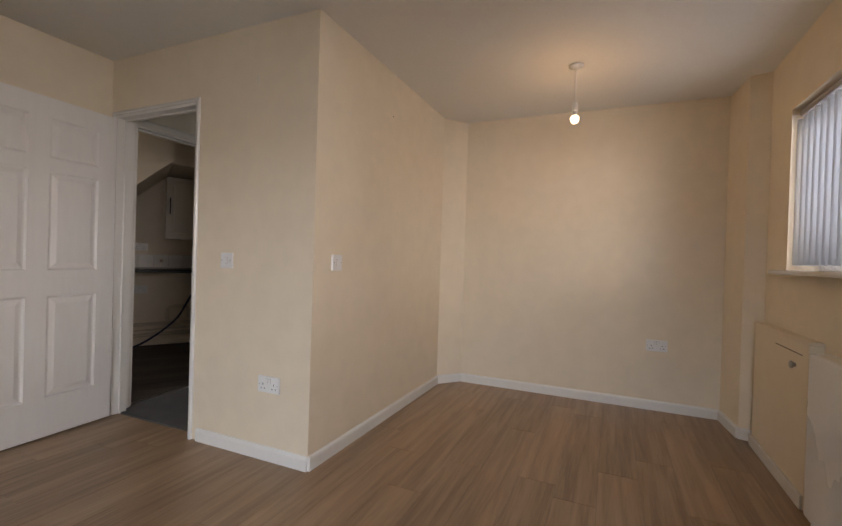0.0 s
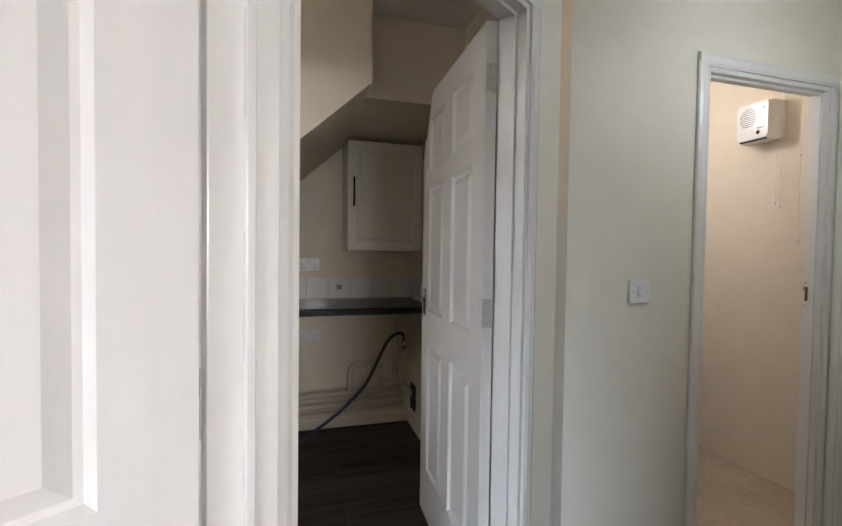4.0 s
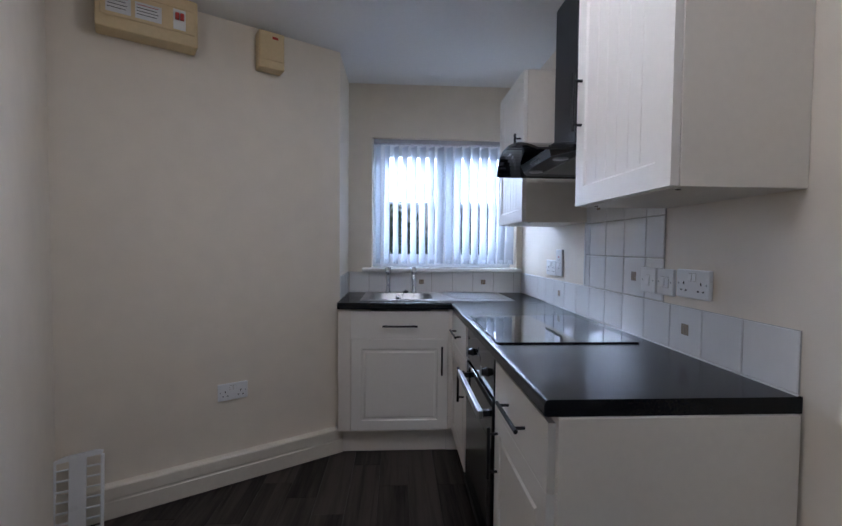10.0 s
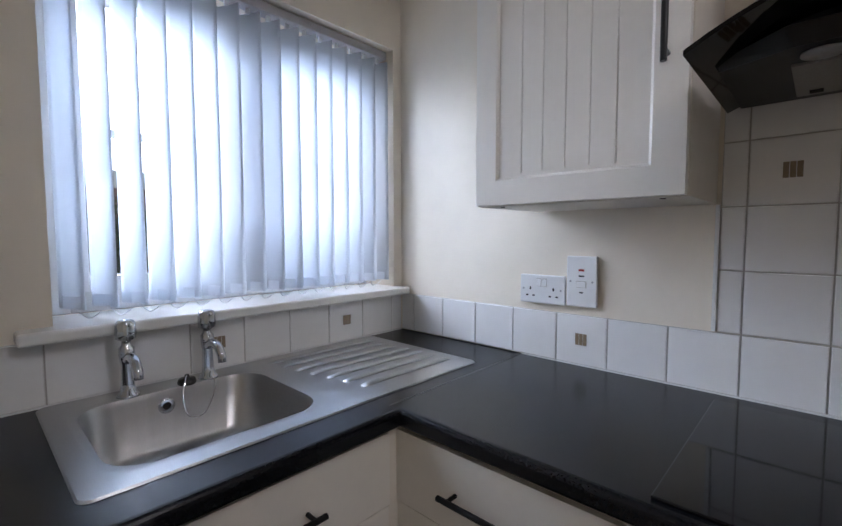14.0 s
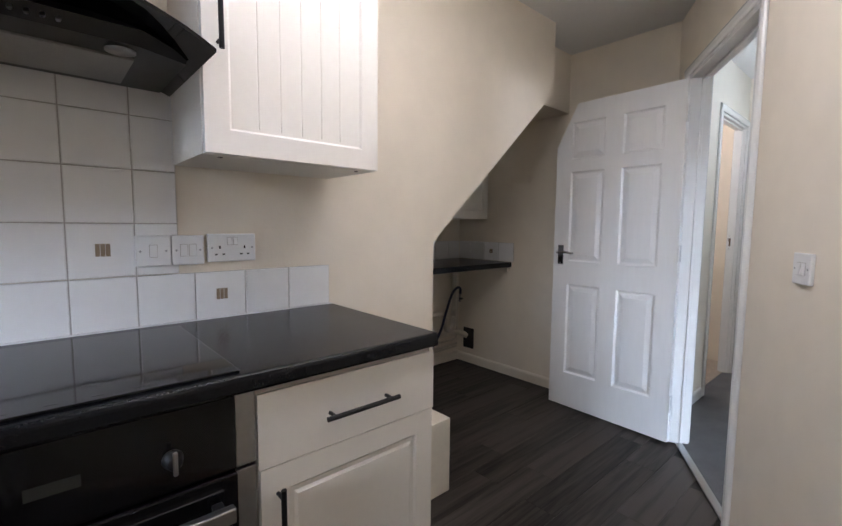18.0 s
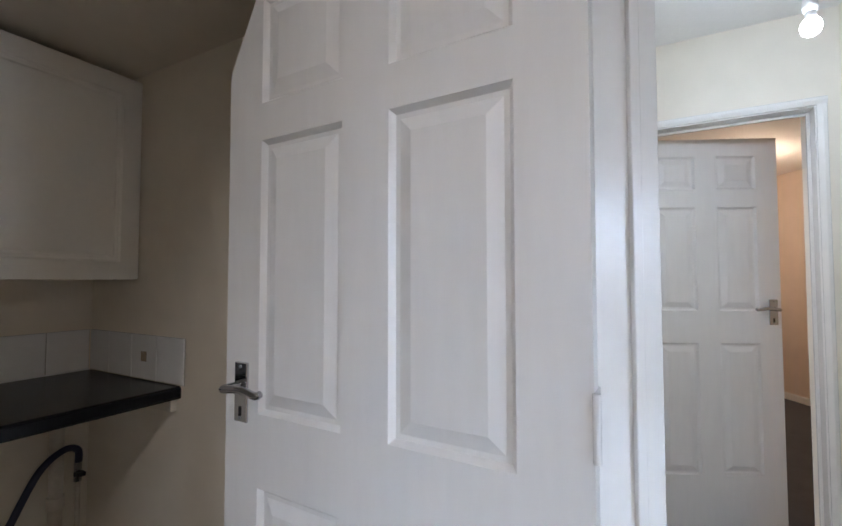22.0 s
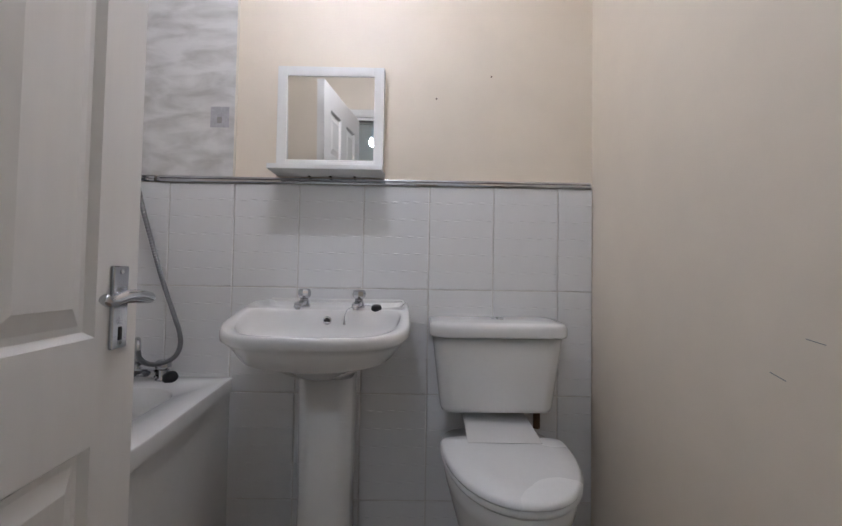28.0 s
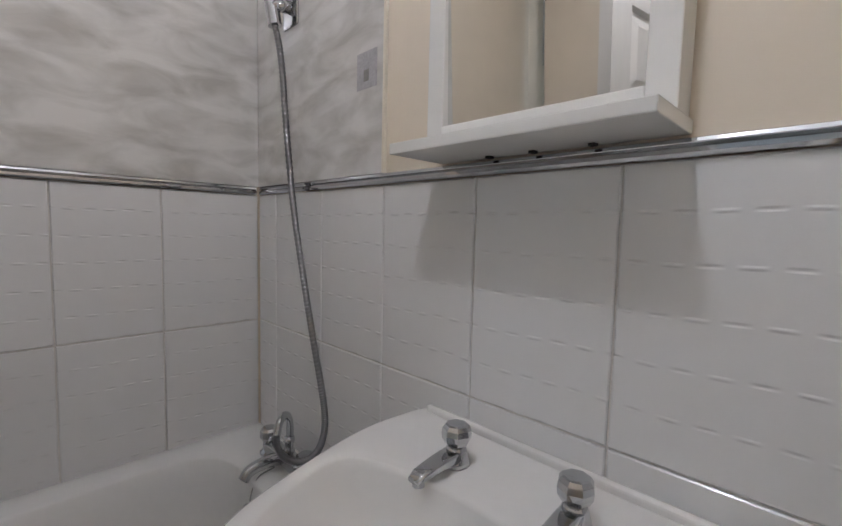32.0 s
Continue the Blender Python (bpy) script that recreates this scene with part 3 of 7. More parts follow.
def door(name, m, w, label, way=-1, cut=None, hinge_side=1, h=1.975, handle=True, mat=None, flat=False, hz=1.03, back=0.055, faces=(1, -1), rows=((0.227, 0.824), (0.975, 1.55), (1.63, 1.86))):
    """A six-panel door; its hinges stand at x = 0 and the leaf runs along +x."""
    t = 0.036
    ob = thing(name, m, label, "door", kind="structure")
    part("leaf", box((0, -t / 2, 0), (w, t / 2, h), 0.002) if flat else leaf_mesh(w, h, t, cut, rows), mat or DOORP, ob)
    if handle:
        lever_set(ob, w - back, hz, t, way, faces)
        part("latch", box((w - 0.001, -0.011, hz - 0.03), (w + 0.003, 0.011, hz + 0.03)), CHROME, ob)
    for z in (0.22, 1.06, 1.80):
        hg = part("hinge", rod((-0.004, hinge_side * (t / 2 + 0.004), z - 0.045), (-0.004, hinge_side * (t / 2 + 0.004), z + 0.045), 0.0055, n=12), GLOSS, ob)
        part("hinge_leaf", box((-0.003, -t / 2, z - 0.045), (-0.0008, t / 2, z + 0.045)), ZINC, hg, "pale metal butt hinge")
        for dz in (-0.032, 0.0, 0.032):
            part("screw", rod((-0.0036, 0.004, z + dz), (-0.001, 0.004, z + dz), 0.0034, n=8), STEEL, hg)
    return ob


def door_frame(name, m, w, depth, h=2.025, lining=0.03, stop=None, arch=(0.055, 0.055), mat=None):
    """Lining, stops and architraves in a wall hole w wide; x along the hole, y from the first face through the wall."""
    mat = mat or GLOSS
    ob = thing(name, m, "white gloss painted wooden door frame with moulded architraves", "door frame", kind="structure")
    e = 0.002
    part("jamb", box((-e, -e, 0), (lining, depth + e, h), 0.002), mat, ob)
    part("jamb", box((w - lining, -e, 0), (w + e, depth + e, h), 0.002), mat, ob)
    part("head", box((lining + 0.0005, -e, h - lining), (w - lining - 0.0005, depth + e, h + e), 0.002), mat, ob)
    if stop:
        y0, y1 = stop
        part("stop", box((lining, y0, 0), (lining + 0.012, y1, h - lining), 0.002), mat, ob)
        part("stop", box((w - lining - 0.012, y0, 0), (w - lining, y1, h - lining), 0.002), mat, ob)
        part("stop", box((lining + 0.012, y0, h - lining - 0.012), (w - lining - 0.012, y1, h - lining), 0.002), mat, ob)
    for face, aw in zip((0, 1), arch):
        if not aw:
            continue
        y = -e if face == 0 else depth + e
        d = -1 if face == 0 else 1
        for side in (0, 1):
            x0 = 0.012 if side == 0 else w - 0.012
            sg = -1 if side == 0 else 1
            pts = [(x0, y), (x0, y + d * 0.009), (x0 + sg * 0.012, y + d * 0.014), (x0 + sg * (aw - 0.016), y + d * 0.016), (x0 + sg * (aw - 0.004), y + d * 0.012),
                   (x0 + sg * aw, y + d * 0.006), (x0 + sg * aw, y)]
            part("architrave", prism(pts, "z", 0, h - 0.012), mat, ob)
        z0 = h - 0.012
        pts = [(y, z0), (y + d * 0.009, z0), (y + d * 0.014, z0 + 0.012), (y + d * 0.016, z0 + aw - 0.016), (y + d * 0.012, z0 + aw - 0.004), (y + d * 0.006, z0 + aw), (y, z0 + aw)]
        part("architrave", prism(pts, "x", 0.012 - aw, w - 0.012 + aw), mat, ob)
    return ob


# frames: the living room, the kitchen, the bathroom and the bedroom
x, y = ab(A_L, 0.270)
door_frame("door_frame_1", pose(x, y, 0, 0, 0, -58), 0.805, A_LH - A_L, stop=(0.045, 0.06), arch=(0.022, 0.05), h=2.03)
x, y = ab(-0.805, B_H)
door_frame("door_frame_2", pose(x, y, 0, 0, 0, 32), 0.83, B_K - B_H, stop=(0.03, 0.045), arch=(0.05, 0.05))
frame3 = door_frame("door_frame_3", pose(0.722, HALL_Y, 0), 0.73, BATH_F - HALL_Y, stop=(0.02, 0.032), arch=(0.05, 0.05))
frame4 = door_frame("door_frame_4", pose(BED_X, 0.385, 0, 0, 0, -90), 0.735, 0.12, stop=(0.06, 0.078), arch=(0.034, 0.05), h=2.0, lining=0.018)
JX = 0.73 - 0.030
part("strike_plate", box((JX - 0.0016, 0.050, 1.131), (JX + 0.001, 0.0715, 1.160), 0.0006), GLOSS, frame3, "overpainted metal strike plate")
part("strike_plate", box((JX - 0.0016, 0.050, 1.030), (JX + 0.001, 0.0715, 1.060), 0.0006), GLOSS, frame3, "overpainted metal strike plate")
part("strike_edge", box((JX - 0.0016, 0.0635, 1.0605), (JX + 0.001, 0.0715, 1.104), 0.0006), GLOSS, frame3, "overpainted edge of the strike plate")
hole = [(0.050, 1.064), (0.057, 1.060), (0.063, 1.066), (0.0625, 1.078), (0.0615, 1.081), (0.0622, 1.092), (0.061, 1.104), (0.0625, 1.107), (0.070, 1.109), (0.0712, 1.126), (0.064, 1.1285), (0.0555, 1.126), (0.050, 1.129)]
part("latch_hole", prism(hole, "x", JX - 0.0009, JX + 0.001), BRASS, frame3, "chipped bare wood round the latch hole")
part("latch_cup", box((JX - 0.0013, 0.062, 1.110), (JX + 0.0005, 0.0695, 1.1255), 0.0005), STEEL, frame3, "dull metal in the latch hole")
for z in (1.146, 1.042):
    part("screw", turned([(0.0042, 0), (0.0042, 0.0008), (0.002, 0.0013)], n=12, m=Matrix.Translation((JX - 0.0016, 0.060, z)) @ Euler((0, radians(-90), 0)).to_matrix().to_4x4()), STEEL, frame3, smooth=True)

# leaves
hx, hy = ab(A_L - 0.022, 0.235)
door("door_1", pose(hx, hy, 0.012, 0, 0, 32 + 180 + 4.0), 0.86, "white six-panel living room door standing open by the wall", cut=None, hz=0.972, hinge_side=-1)
hx, hy = ab(-0.027, B_K + 0.012)
door("door_2", pose(hx, hy, 0.012, 0, 0, 88.0), 0.762, "white six-panel kitchen door standing open, top corner cut off", cut=(0.14, 0.26), hinge_side=1)
door("door_3", pose(0.752, BATH_F + 0.014, 0.012, 0, 0, 96.0), 0.686, "white six-panel bathroom door standing open", hinge_side=1)
door("door_4", pose(BED_X + 0.128, 0.354, 0.012, 0, 0, -90 + 25.5), 0.70, "white six-panel bedroom door standing ajar", hinge_side=1, h=1.968, hz=1.105, rows=((0.285, 0.935), (1.095, 1.62), (1.71, 1.88)), back=0.04)
ex, ey = ab(-0.537, B_HR + 0.03)
door("door_5", pose(ex, ey, 0.012, 0, 0, 32 + 55), 0.762, "cream painted flat door standing half open in the hall", hinge_side=-1, mat=SKIRT, flat=True, back=0.036, faces=(-1,))

# ---- floors ----
FLOOR_L = thing("floor_living", pose(0, 0, 0, 0, 0, 32), "oak effect laminate floor in long planks", "floor", kind="structure")
FLOOR_K = thing("floor_kitchen", pose(0, 0, 0), "dark charcoal vinyl plank floor", "floor", kind="structure")


def bevelled_plank(w, l, t, name, mat):
    bm = bmesh.new()
    e = 0.0012
    loft([[(0, 0, -t), (l, 0, -t), (l, w, -t), (0, w, -t)], [(0, 0, -e), (l, 0, -e), (l, w, -e), (0, w, -e)],
          [(e, e, 0), (l - e, e, 0), (l - e, w - e, 0), (e, w - e, 0)]], bm)
    return finish(name, bm, mat)


def inside(x, y, poly):
    c = False
    for (x0, y0), (x1, y1) in zip(poly, poly[1:] + poly[:1]):
        if (y0 > y) != (y1 > y) and x < (x1 - x0) * (y - y0) / (y1 - y0) + x0:
            c = not c
    return c


random.seed(4)
PW, PL = 0.192, 1.26
PLANKS = {}


def plank_of(length):
    key = round(length, 2)
    if key not in PLANKS:
        PLANKS[key] = bevelled_plank(PW - 0.0007, key - 0.0007, 0.010, "plank", LAMINATE)
    return PLANKS[key]


b = -3.74
while b < 0.31:
    a, first = -5.53, random.choice((1.0, 0.7, 0.4))
    lim = (A_L + 0.055) if b > -1.43 else 1.08
    while a < lim - 0.02:
        length = min(PL * first if first < 1.0 else (PL / 2 if random.random() < 0.12 else PL), lim - a)
        first = 1.0
        ob = new("plank", plank_of(length))
        ob.parent = FLOOR_L
        ob.matrix_local = pose(a, b, 0.0)
        a += length
    b += PW
random.seed(5)
VW, VL = 0.152, 0.914
VINYLS = {}


def row_span(y):
    """The stretch of the kitchen floor at y, reaching just under the walls."""
    left = KX - 0.02 if y > RET_Y else (A_CON - 0.03 - y * SU) / CU
    if y > KY + 0.02:
        left = -1.50
    right = min(NX + 0.008, (y * CU - B_K + 0.05) / SU)
    return left, right


y = -1.55
while y < NY:
    left, right = row_span(y + VW / 2)
    if left < right - 0.05:
        x, length = left, VL * random.choice((0.25, 0.5, 0.75, 1.0))
        while x < right - 0.01:
            length = round(min(length, right - x), 2)
            if length < 0.01:
                break
            if length not in VINYLS:
                VINYLS[length] = bevelled_plank(VW - 0.0012, length - 0.0012, 0.006, "plank", VINYL)
            ob = new("plank", VINYLS[length])
            ob.parent = FLOOR_K
            ob.matrix_local = pose(x, y, -0.006)
            x += length
            length = VL
    y += VW
FLOOR_K["label"] = "dark charcoal vinyl plank floor"
hall = [ab(A_L + 0.06, 0.30), ab(A_L + 0.06, -1.2), ab(1.03, -1.2), (1.52, -0.45), (1.52, 0.47), (0.12, 0.47), ab(0.03, 0.352), ab(-0.81, 0.352)]
solid("floor_hall", prism(hall, "z", -0.012, 0.004), CARPET2, "dark grey cord carpet in the hall", "floor", "structure")
solid("floor_bedroom", prism([(1.53, 0.42), (5.2, 0.42), (5.2, -0.95), ab(1.08, -3.45), ab(1.08, -1.3), (1.53, -0.45)], "z", -0.012, 0.006), CARPET, "dark navy grey bedroom carpet", "floor", "structure")
solid("floor_bathroom", prism([(0.02, 0.475), (1.75, 0.475), (1.75, 1.92), (0.02, 1.92)], "z", -0.012, 0.003), material("beige_vinyl", (0.42, 0.33, 0.25), 0.4, vary=0.2, big=3, fine=30), "beige vinyl floor in the bathroom", "floor", "structure")
x, y = ab(-0.78, 0.352)
solid("threshold_strip", box((0, -0.018, 0.0), (0.765, 0.018, 0.007), 0.002), STEEL, "metal threshold strip in the kitchen doorway", "threshold", "structure", m=pose(x, y, 0, 0, 0, 32))

# ---- skirtings ----
skirting(ab(A_L, -0.585), ab(A_L, B_D))
skirting(ab(-0.95, B_D), ab(0.865, B_D))
skirting(ab(0.86, B_D), ab(A_BACK, -1.56))
skirting(ab(A_BACK, -1.56), ab(A_BACK, -3.575))
skirting(ab(A_BACK, -3.575), ab(0.70, -3.61))
skirting(ab(0.70, -3.61), ab(0.66, B_WIN))
skirting(ab(-0.205, B_WIN), ab(-5.5, B_WIN))
skirting(ab(-5.5, B_H), ab(A_L - 0.02, B_H))
skirting((P_HN[0], HALL_Y), (0.66, HALL_Y))
skirting(ab(0.085, B_H), P_HN)
skirting(P_HS, ab(A_LH, B_HR))
skirting((NX, NY), (NX, P_NE[1]), mat=SKIRT)
skirting((-1.47, NY), (NX, NY), mat=SKIRT)
skirting((5.19, (-3.45 + 5.19 * SU) / CU), ab(1.08, -3.45))
p0, p1 = Vector((*P_CON0, 0)), Vector((*P_CON1, 0))
ob = solid("baseboard_boxing", prism([(0, 0), (-0.05, 0), (-0.05, 0.075), (-0.046, 0.079), (-0.046, 0.087), (-0.05, 0.091), (-0.05, 0.14), (-0.045, 0.146), (0, 0.146)], "x", 0, (p1 - p0).length), SKIRT,
           "cream painted pipe boxing along the foot of the wall", "pipe boxing", "structure", m=pose(p0.x, p0.y, 0, 0, 0, 122))
# ---- plates: switches and sockets ----


def plate(name, m, w, h, label, category, rockers=(), sockets=(), d=0.012, extra=None, group=""):
    ob = thing(name, m, label, category, group)
    part("plate", box((-w / 2, -d, -h / 2), (w / 2, 0.0, h / 2), 0.003), PLASTIC, ob)
    for x, z, rw, rh in rockers:
        # grey surround, coloured as the shadow line round the rocker
        part("rocker_shade_line", box((x - rw / 2 - 0.0014, -d - 0.0004, z - rh / 2 - 0.0014), (x + rw / 2 + 0.0014, -d + 0.002, z + rh / 2 + 0.0014)), GROUT, ob)
        part("rocker", prism([(-d - 0.0005, z - rh / 2), (-d - 0.0045, z - rh / 2), (-d - 0.001, z + rh / 2), (-d - 0.0005, z + rh / 2)], "x", x - rw / 2, x + rw / 2), PLASTIC, ob)
    for x, z in sockets:
        for dx, dz, sw, sh in ((0, 0.0115, 0.005, 0.009), (-0.011, -0.0105, 0.0075, 0.0045), (0.011, -0.0105, 0.0075, 0.0045)):
            part("pin_hole", box((x + dx - sw / 2, -d - 0.0006, z + dz - sh / 2), (x + dx + sw / 2, -d + 0.002, z + dz + sh / 2)), DARK, ob)
    for x in (-1, 1):
        part("screw", rod((x * (w / 2 - 0.012), -d - 0.0008, 0), (x * (w / 2 - 0.012), -d + 0.002, 0), 0.0032, n=10), STEEL, ob)
    if extra == "cooker":
        part("neon", box((-0.008, -d - 0.002, 0.03), (0.008, -d + 0.001, 0.036)), RED, ob)
        part("legend", box((-0.008, -d - 0.0006, 0.014), (0.008, -d + 0.001, 0.018)), DISPLAY, ob)
        part("legend", box((-0.005, -d - 0.0006, -0.034), (0.005, -d + 0.001, -0.030)), DISPLAY, ob)
    return ob


SS = dict(sockets=((-0.038, -0.010), (0.038, -0.010)), rockers=((-0.009, 0.021, 0.012, 0.022), (0.009, 0.021, 0.012, 0.022)))


def on_a(a, b, z, rz):
    x, y = ab(a, b)
    return pose(x, y, z, 0, 0, rz)


plate("light_switch", on_a(A_L, -0.797, 1.077, -58), 0.088, 0.088, "white plastic single light switch on the cream wall", "light switch", rockers=((0, 0, 0.018, 0.034),))
plate("wall_socket", on_a(A_L, -1.133, 0.413, -58), 0.147, 0.088, "white double wall socket low on the cream wall", "socket", **SS)
plate("light_switch", on_a(-0.752, B_D, 1.084, 32), 0.088, 0.088, "white plastic light switch near the wall corner", "light switch", rockers=((0, 0, 0.018, 0.034),))
plate("wall_socket", on_a(A_BACK, -3.152, 0.503, -58), 0.147, 0.088, "white double wall socket in the dining end", "socket", **SS)
plate("fused_switch", on_a(-2.37, B_H, 1.08, 32), 0.105, 0.088, "white double switch plate beside the open door", "light switch", rockers=((0.012, 0, 0.018, 0.034), (-0.012, 0, 0.018, 0.034)))
plate("wall_socket", on_a(-2.418, B_H, 0.422, 32), 0.147, 0.088, "white double wall socket beside the open door", "socket", **SS)
plate("light_switch", pose(0.428, HALL_Y, 1.125), 0.088, 0.088, "white light switch on the pale hall wall", "light switch", rockers=((0, 0, 0.018, 0.034),))
plate("light_switch", on_a(-1.19, B_K, 1.10, 212), 0.088, 0.088, "white two-gang light switch on the kitchen wall", "light switch", rockers=((-0.012, 0, 0.018, 0.034), (0.012, 0, 0.018, 0.034)))
plate("wall_socket", on_a(A_CON, 1.118, 0.475, 122), 0.147, 0.088, "white double wall socket above the pipe boxing", "socket", **SS)
plate("wall_socket", pose(-3.573, KY, 1.128), 0.147, 0.088, "white double wall socket above the worktop", "socket", **SS)
plate("wall_socket", pose(-1.715, KY, 0.455), 0.147, 0.088, "white double wall socket low beside the worktop end", "socket", **SS)
plate("cooker_switch", pose(-3.45, KY, 1.16), 0.088, 0.147, "white tall cooker switch with red neon", "cooker switch", rockers=((0, -0.008, 0.026, 0.016),), extra="cooker")
plate("fused_switch", pose(-2.585, KY - 0.008, 1.132), 0.088, 0.088, "white fused switch plate half over the tiles", "light switch", rockers=((0, 0, 0.018, 0.034),))
plate("fused_switch", pose(-2.494, KY - 0.004, 1.132), 0.088, 0.088, "white two-gang switch plate beside the tiles", "light switch", rockers=((-0.012, 0, 0.018, 0.034), (0.012, 0, 0.018, 0.034)))
plate("wall_socket", pose(-2.366, KY, 1.136), 0.147, 0.088, "white double wall socket beside the switches", "socket", **SS)
plate("wall_socket", pose(-0.747, NY, 1.163), 0.147, 0.088, "white double wall socket over the nook worktop", "socket", **SS)
plate("wall_socket", pose(-0.742, NY, 0.665), 0.147, 0.088, "white double wall socket under the nook worktop", "socket", **SS)

# ---- kitchen cabinets ----
CAB_PROFILE = ((0.006, 0.005), (0.016, 0.005), (0.024, 0.001))


def cabinet_front(w, h, grooves=0, panel=True, t=0.019):
    """A door or drawer front: x 0..w, z 0..h, its face at y = -t."""
    bm = bmesh.new()
    if panel:
        s = 0.058
        x0, x1, z0, z1 = s, w - s, s, h - s
        if grooves:
            panelled(bm, w, h, t, [(x0, x1, z0, z1)], ((0.006, 0.006), (0.014, 0.006)), -t, -1)
            bm.faces.ensure_lookup_table()
            bmesh.ops.delete(bm, geom=[bm.faces[-1]], context="FACES")
            x0, x1, z0, z1 = x0 + 0.014, x1 - 0.014, z0 + 0.014, z1 - 0.014
            line = [(x0, 0.006)]
            for k in range(1, grooves + 1):
                g = x0 + (x1 - x0) * k / (grooves + 1)
                line += [(g - 0.002, 0.006), (g, 0.0085), (g + 0.002, 0.006)]
            line.append((x1, 0.006))
            vs = [[bm.verts.new((px, -t + d, z)) for px, d in line] for z in (z0, z1)]
            for k in range(len(line) - 1):
                bm.faces.new((vs[0][k], vs[0][k + 1], vs[1][k + 1], vs[1][k]))
        else:
            panelled(bm, w, h, t, [(x0, x1, z0, z1)], CAB_PROFILE, -t, -1)
    else:
        panelled(bm, w, h, t, [], (), -t, -1)
    vs = [bm.verts.new(c) for c in ((0, 0, 0), (w, 0, 0), (w, 0, h), (0, 0, h))]
    bm.faces.new(vs)
    slab_sides(bm, w, h, -t, 0)
    bmesh.ops.remove_doubles(bm, verts=bm.verts, dist=0.0002)
    ed = [e for e in bm.edges if len(e.link_faces) == 2 and all(abs(v.co.y + t) < 1e-4 for v in e.verts) and e.calc_face_angle(0) > 1.2
          and (abs(e.verts[0].co.x - e.verts[1].co.x) > w * 0.9 or abs(e.verts[0].co.z - e.verts[1].co.z) > h * 0.9)]
    if ed:
        bmesh.ops.bevel(bm, geom=ed, offset=0.004, segments=2, affect="EDGES", profile=0.5)
    return bm


def bar_handle(parent, x, z, length, upright, y=-0.019):
    """A black bar handle on two posts."""
    d = Vector((0, 0, 1)) if upright else Vector((1, 0, 0))
    c = Vector((x, y - 0.030, z))
    ob = part("handle", rod(c - d * length / 2, c + d * length / 2, 0.006, n=14), BLACK, parent, "matt black bar handle", smooth=False)
    for s in (-1, 1):
        q = c + d * s * (length / 2 - 0.022)
        part("post", rod(q, q + Vector((0, 0.030, 0)), 0.0045, n=12), BLACK, ob)
    return ob


def carcass(parent, x0, x1, y0, y1, z0, z1, mat=None):
    return part("carcass", box((x0, y0, z0), (x1, y1, z1), 0.0015), mat or CABSIDE, parent)


CF = KY - 0.559          # face of the base carcasses
Z_TOP = 0.875


def base_unit(name, m, w, label, depth=0.55, drawer=True, handle_side=1, filler=0.0, front_h=(0.155, 0.545), top=None):
    ob = thing(name, m, label, "kitchen cabinet")
    carcass(ob, 0, w, 0, depth, 0.15, top or Z_TOP)
    z = 0.152
    dh = front_h[1]
    dr = part("door", cabinet_front(w - 0.004 - filler, dh), CAB, ob, m=pose(0.002 + filler, -0.0015, z))
    bar_handle(dr, 0.036 if handle_side < 0 else w - 0.04 - filler, dh - 0.125, 0.17, True)
    if drawer:
        f = part("drawer_front", cabinet_front(w - 0.004 - filler, front_h[0], panel=False), CAB, ob, m=pose(0.002 + filler, -0.0015, z + dh + 0.006))
        bar_handle(f, (w - 0.004 - filler) / 2, front_h[0] / 2 - 0.003, 0.205, False)
    if filler:
        part("filler", box((-0.002, -0.02, 0.15), (filler - 0.002, -0.0015, Z_TOP), 0.002), CABSIDE, ob)
    part("plinth", box((0.0, 0.045, 0.0), (w, 0.062, 0.148)), CABSIDE, ob)
    return ob


SINK_F = -3.645           # face of the sink unit
base_unit("sink_cabinet", pose(SINK_F, -0.283, 0, 0, 0, 90), 0.645, "white sink base cabinet with drawer front and panelled door", depth=0.54, filler=0.074, handle_side=1, top=0.735)
ob = thing("corner_post", pose(0, 0, 0), "white corner post between the base cabinets", "kitchen cabinet")
part("post", box((SINK_F - 0.001, 0.3635, 0.15), (SINK_F + 0.017, CF - 0.001, Z_TOP), 0.002), CABSIDE, ob)
part("plinth", box((SINK_F - 0.058, 0.3645, 0), (SINK_F - 0.04, CF + 0.044, 0.148)), CABSIDE, ob)
base_unit("base_cabinet", pose(-3.626, CF, 0), 0.494, "white base cabinet with drawer beside the oven", handle_side=1, depth=0.54)
right_unit = base_unit("base_cabinet", pose(-2.508, CF, 0), 0.492, "white base cabinet with drawer at the worktop end", handle_side=-1, depth=0.54)
part("end_panel", box((0.4925, -0.002, 0.0), (0.508, 0.548, Z_TOP), 0.001), CABSIDE, right_unit)

# oven
ov = thing("oven", pose(-3.131, CF, 0), "black built-under oven with steel trims and steel handle", "oven")
W = 0.622
part("body", box((0.012, 0.002, 0.15), (W - 0.012, 0.53, Z_TOP - 0.004)), BLACK, ov)
for x0, x1 in ((0.0, 0.040), (W - 0.042, W - 0.003)):
    part("trim", box((x0, -0.012, 0.72), (x1, 0.0, Z_TOP - 0.004), 0.002), STEEL, ov, "brushed steel side trim")
    part("trim", box((x0, -0.012, 0.15), (x1, 0.0, 0.713), 0.002), STEEL, ov, "brushed steel side trim")
cp = part("control_panel", box((0.041, -0.016, 0.722), (W - 0.043, 0.0, Z_TOP - 0.004), 0.003), BLACKGLASS, ov, "black glass control panel")
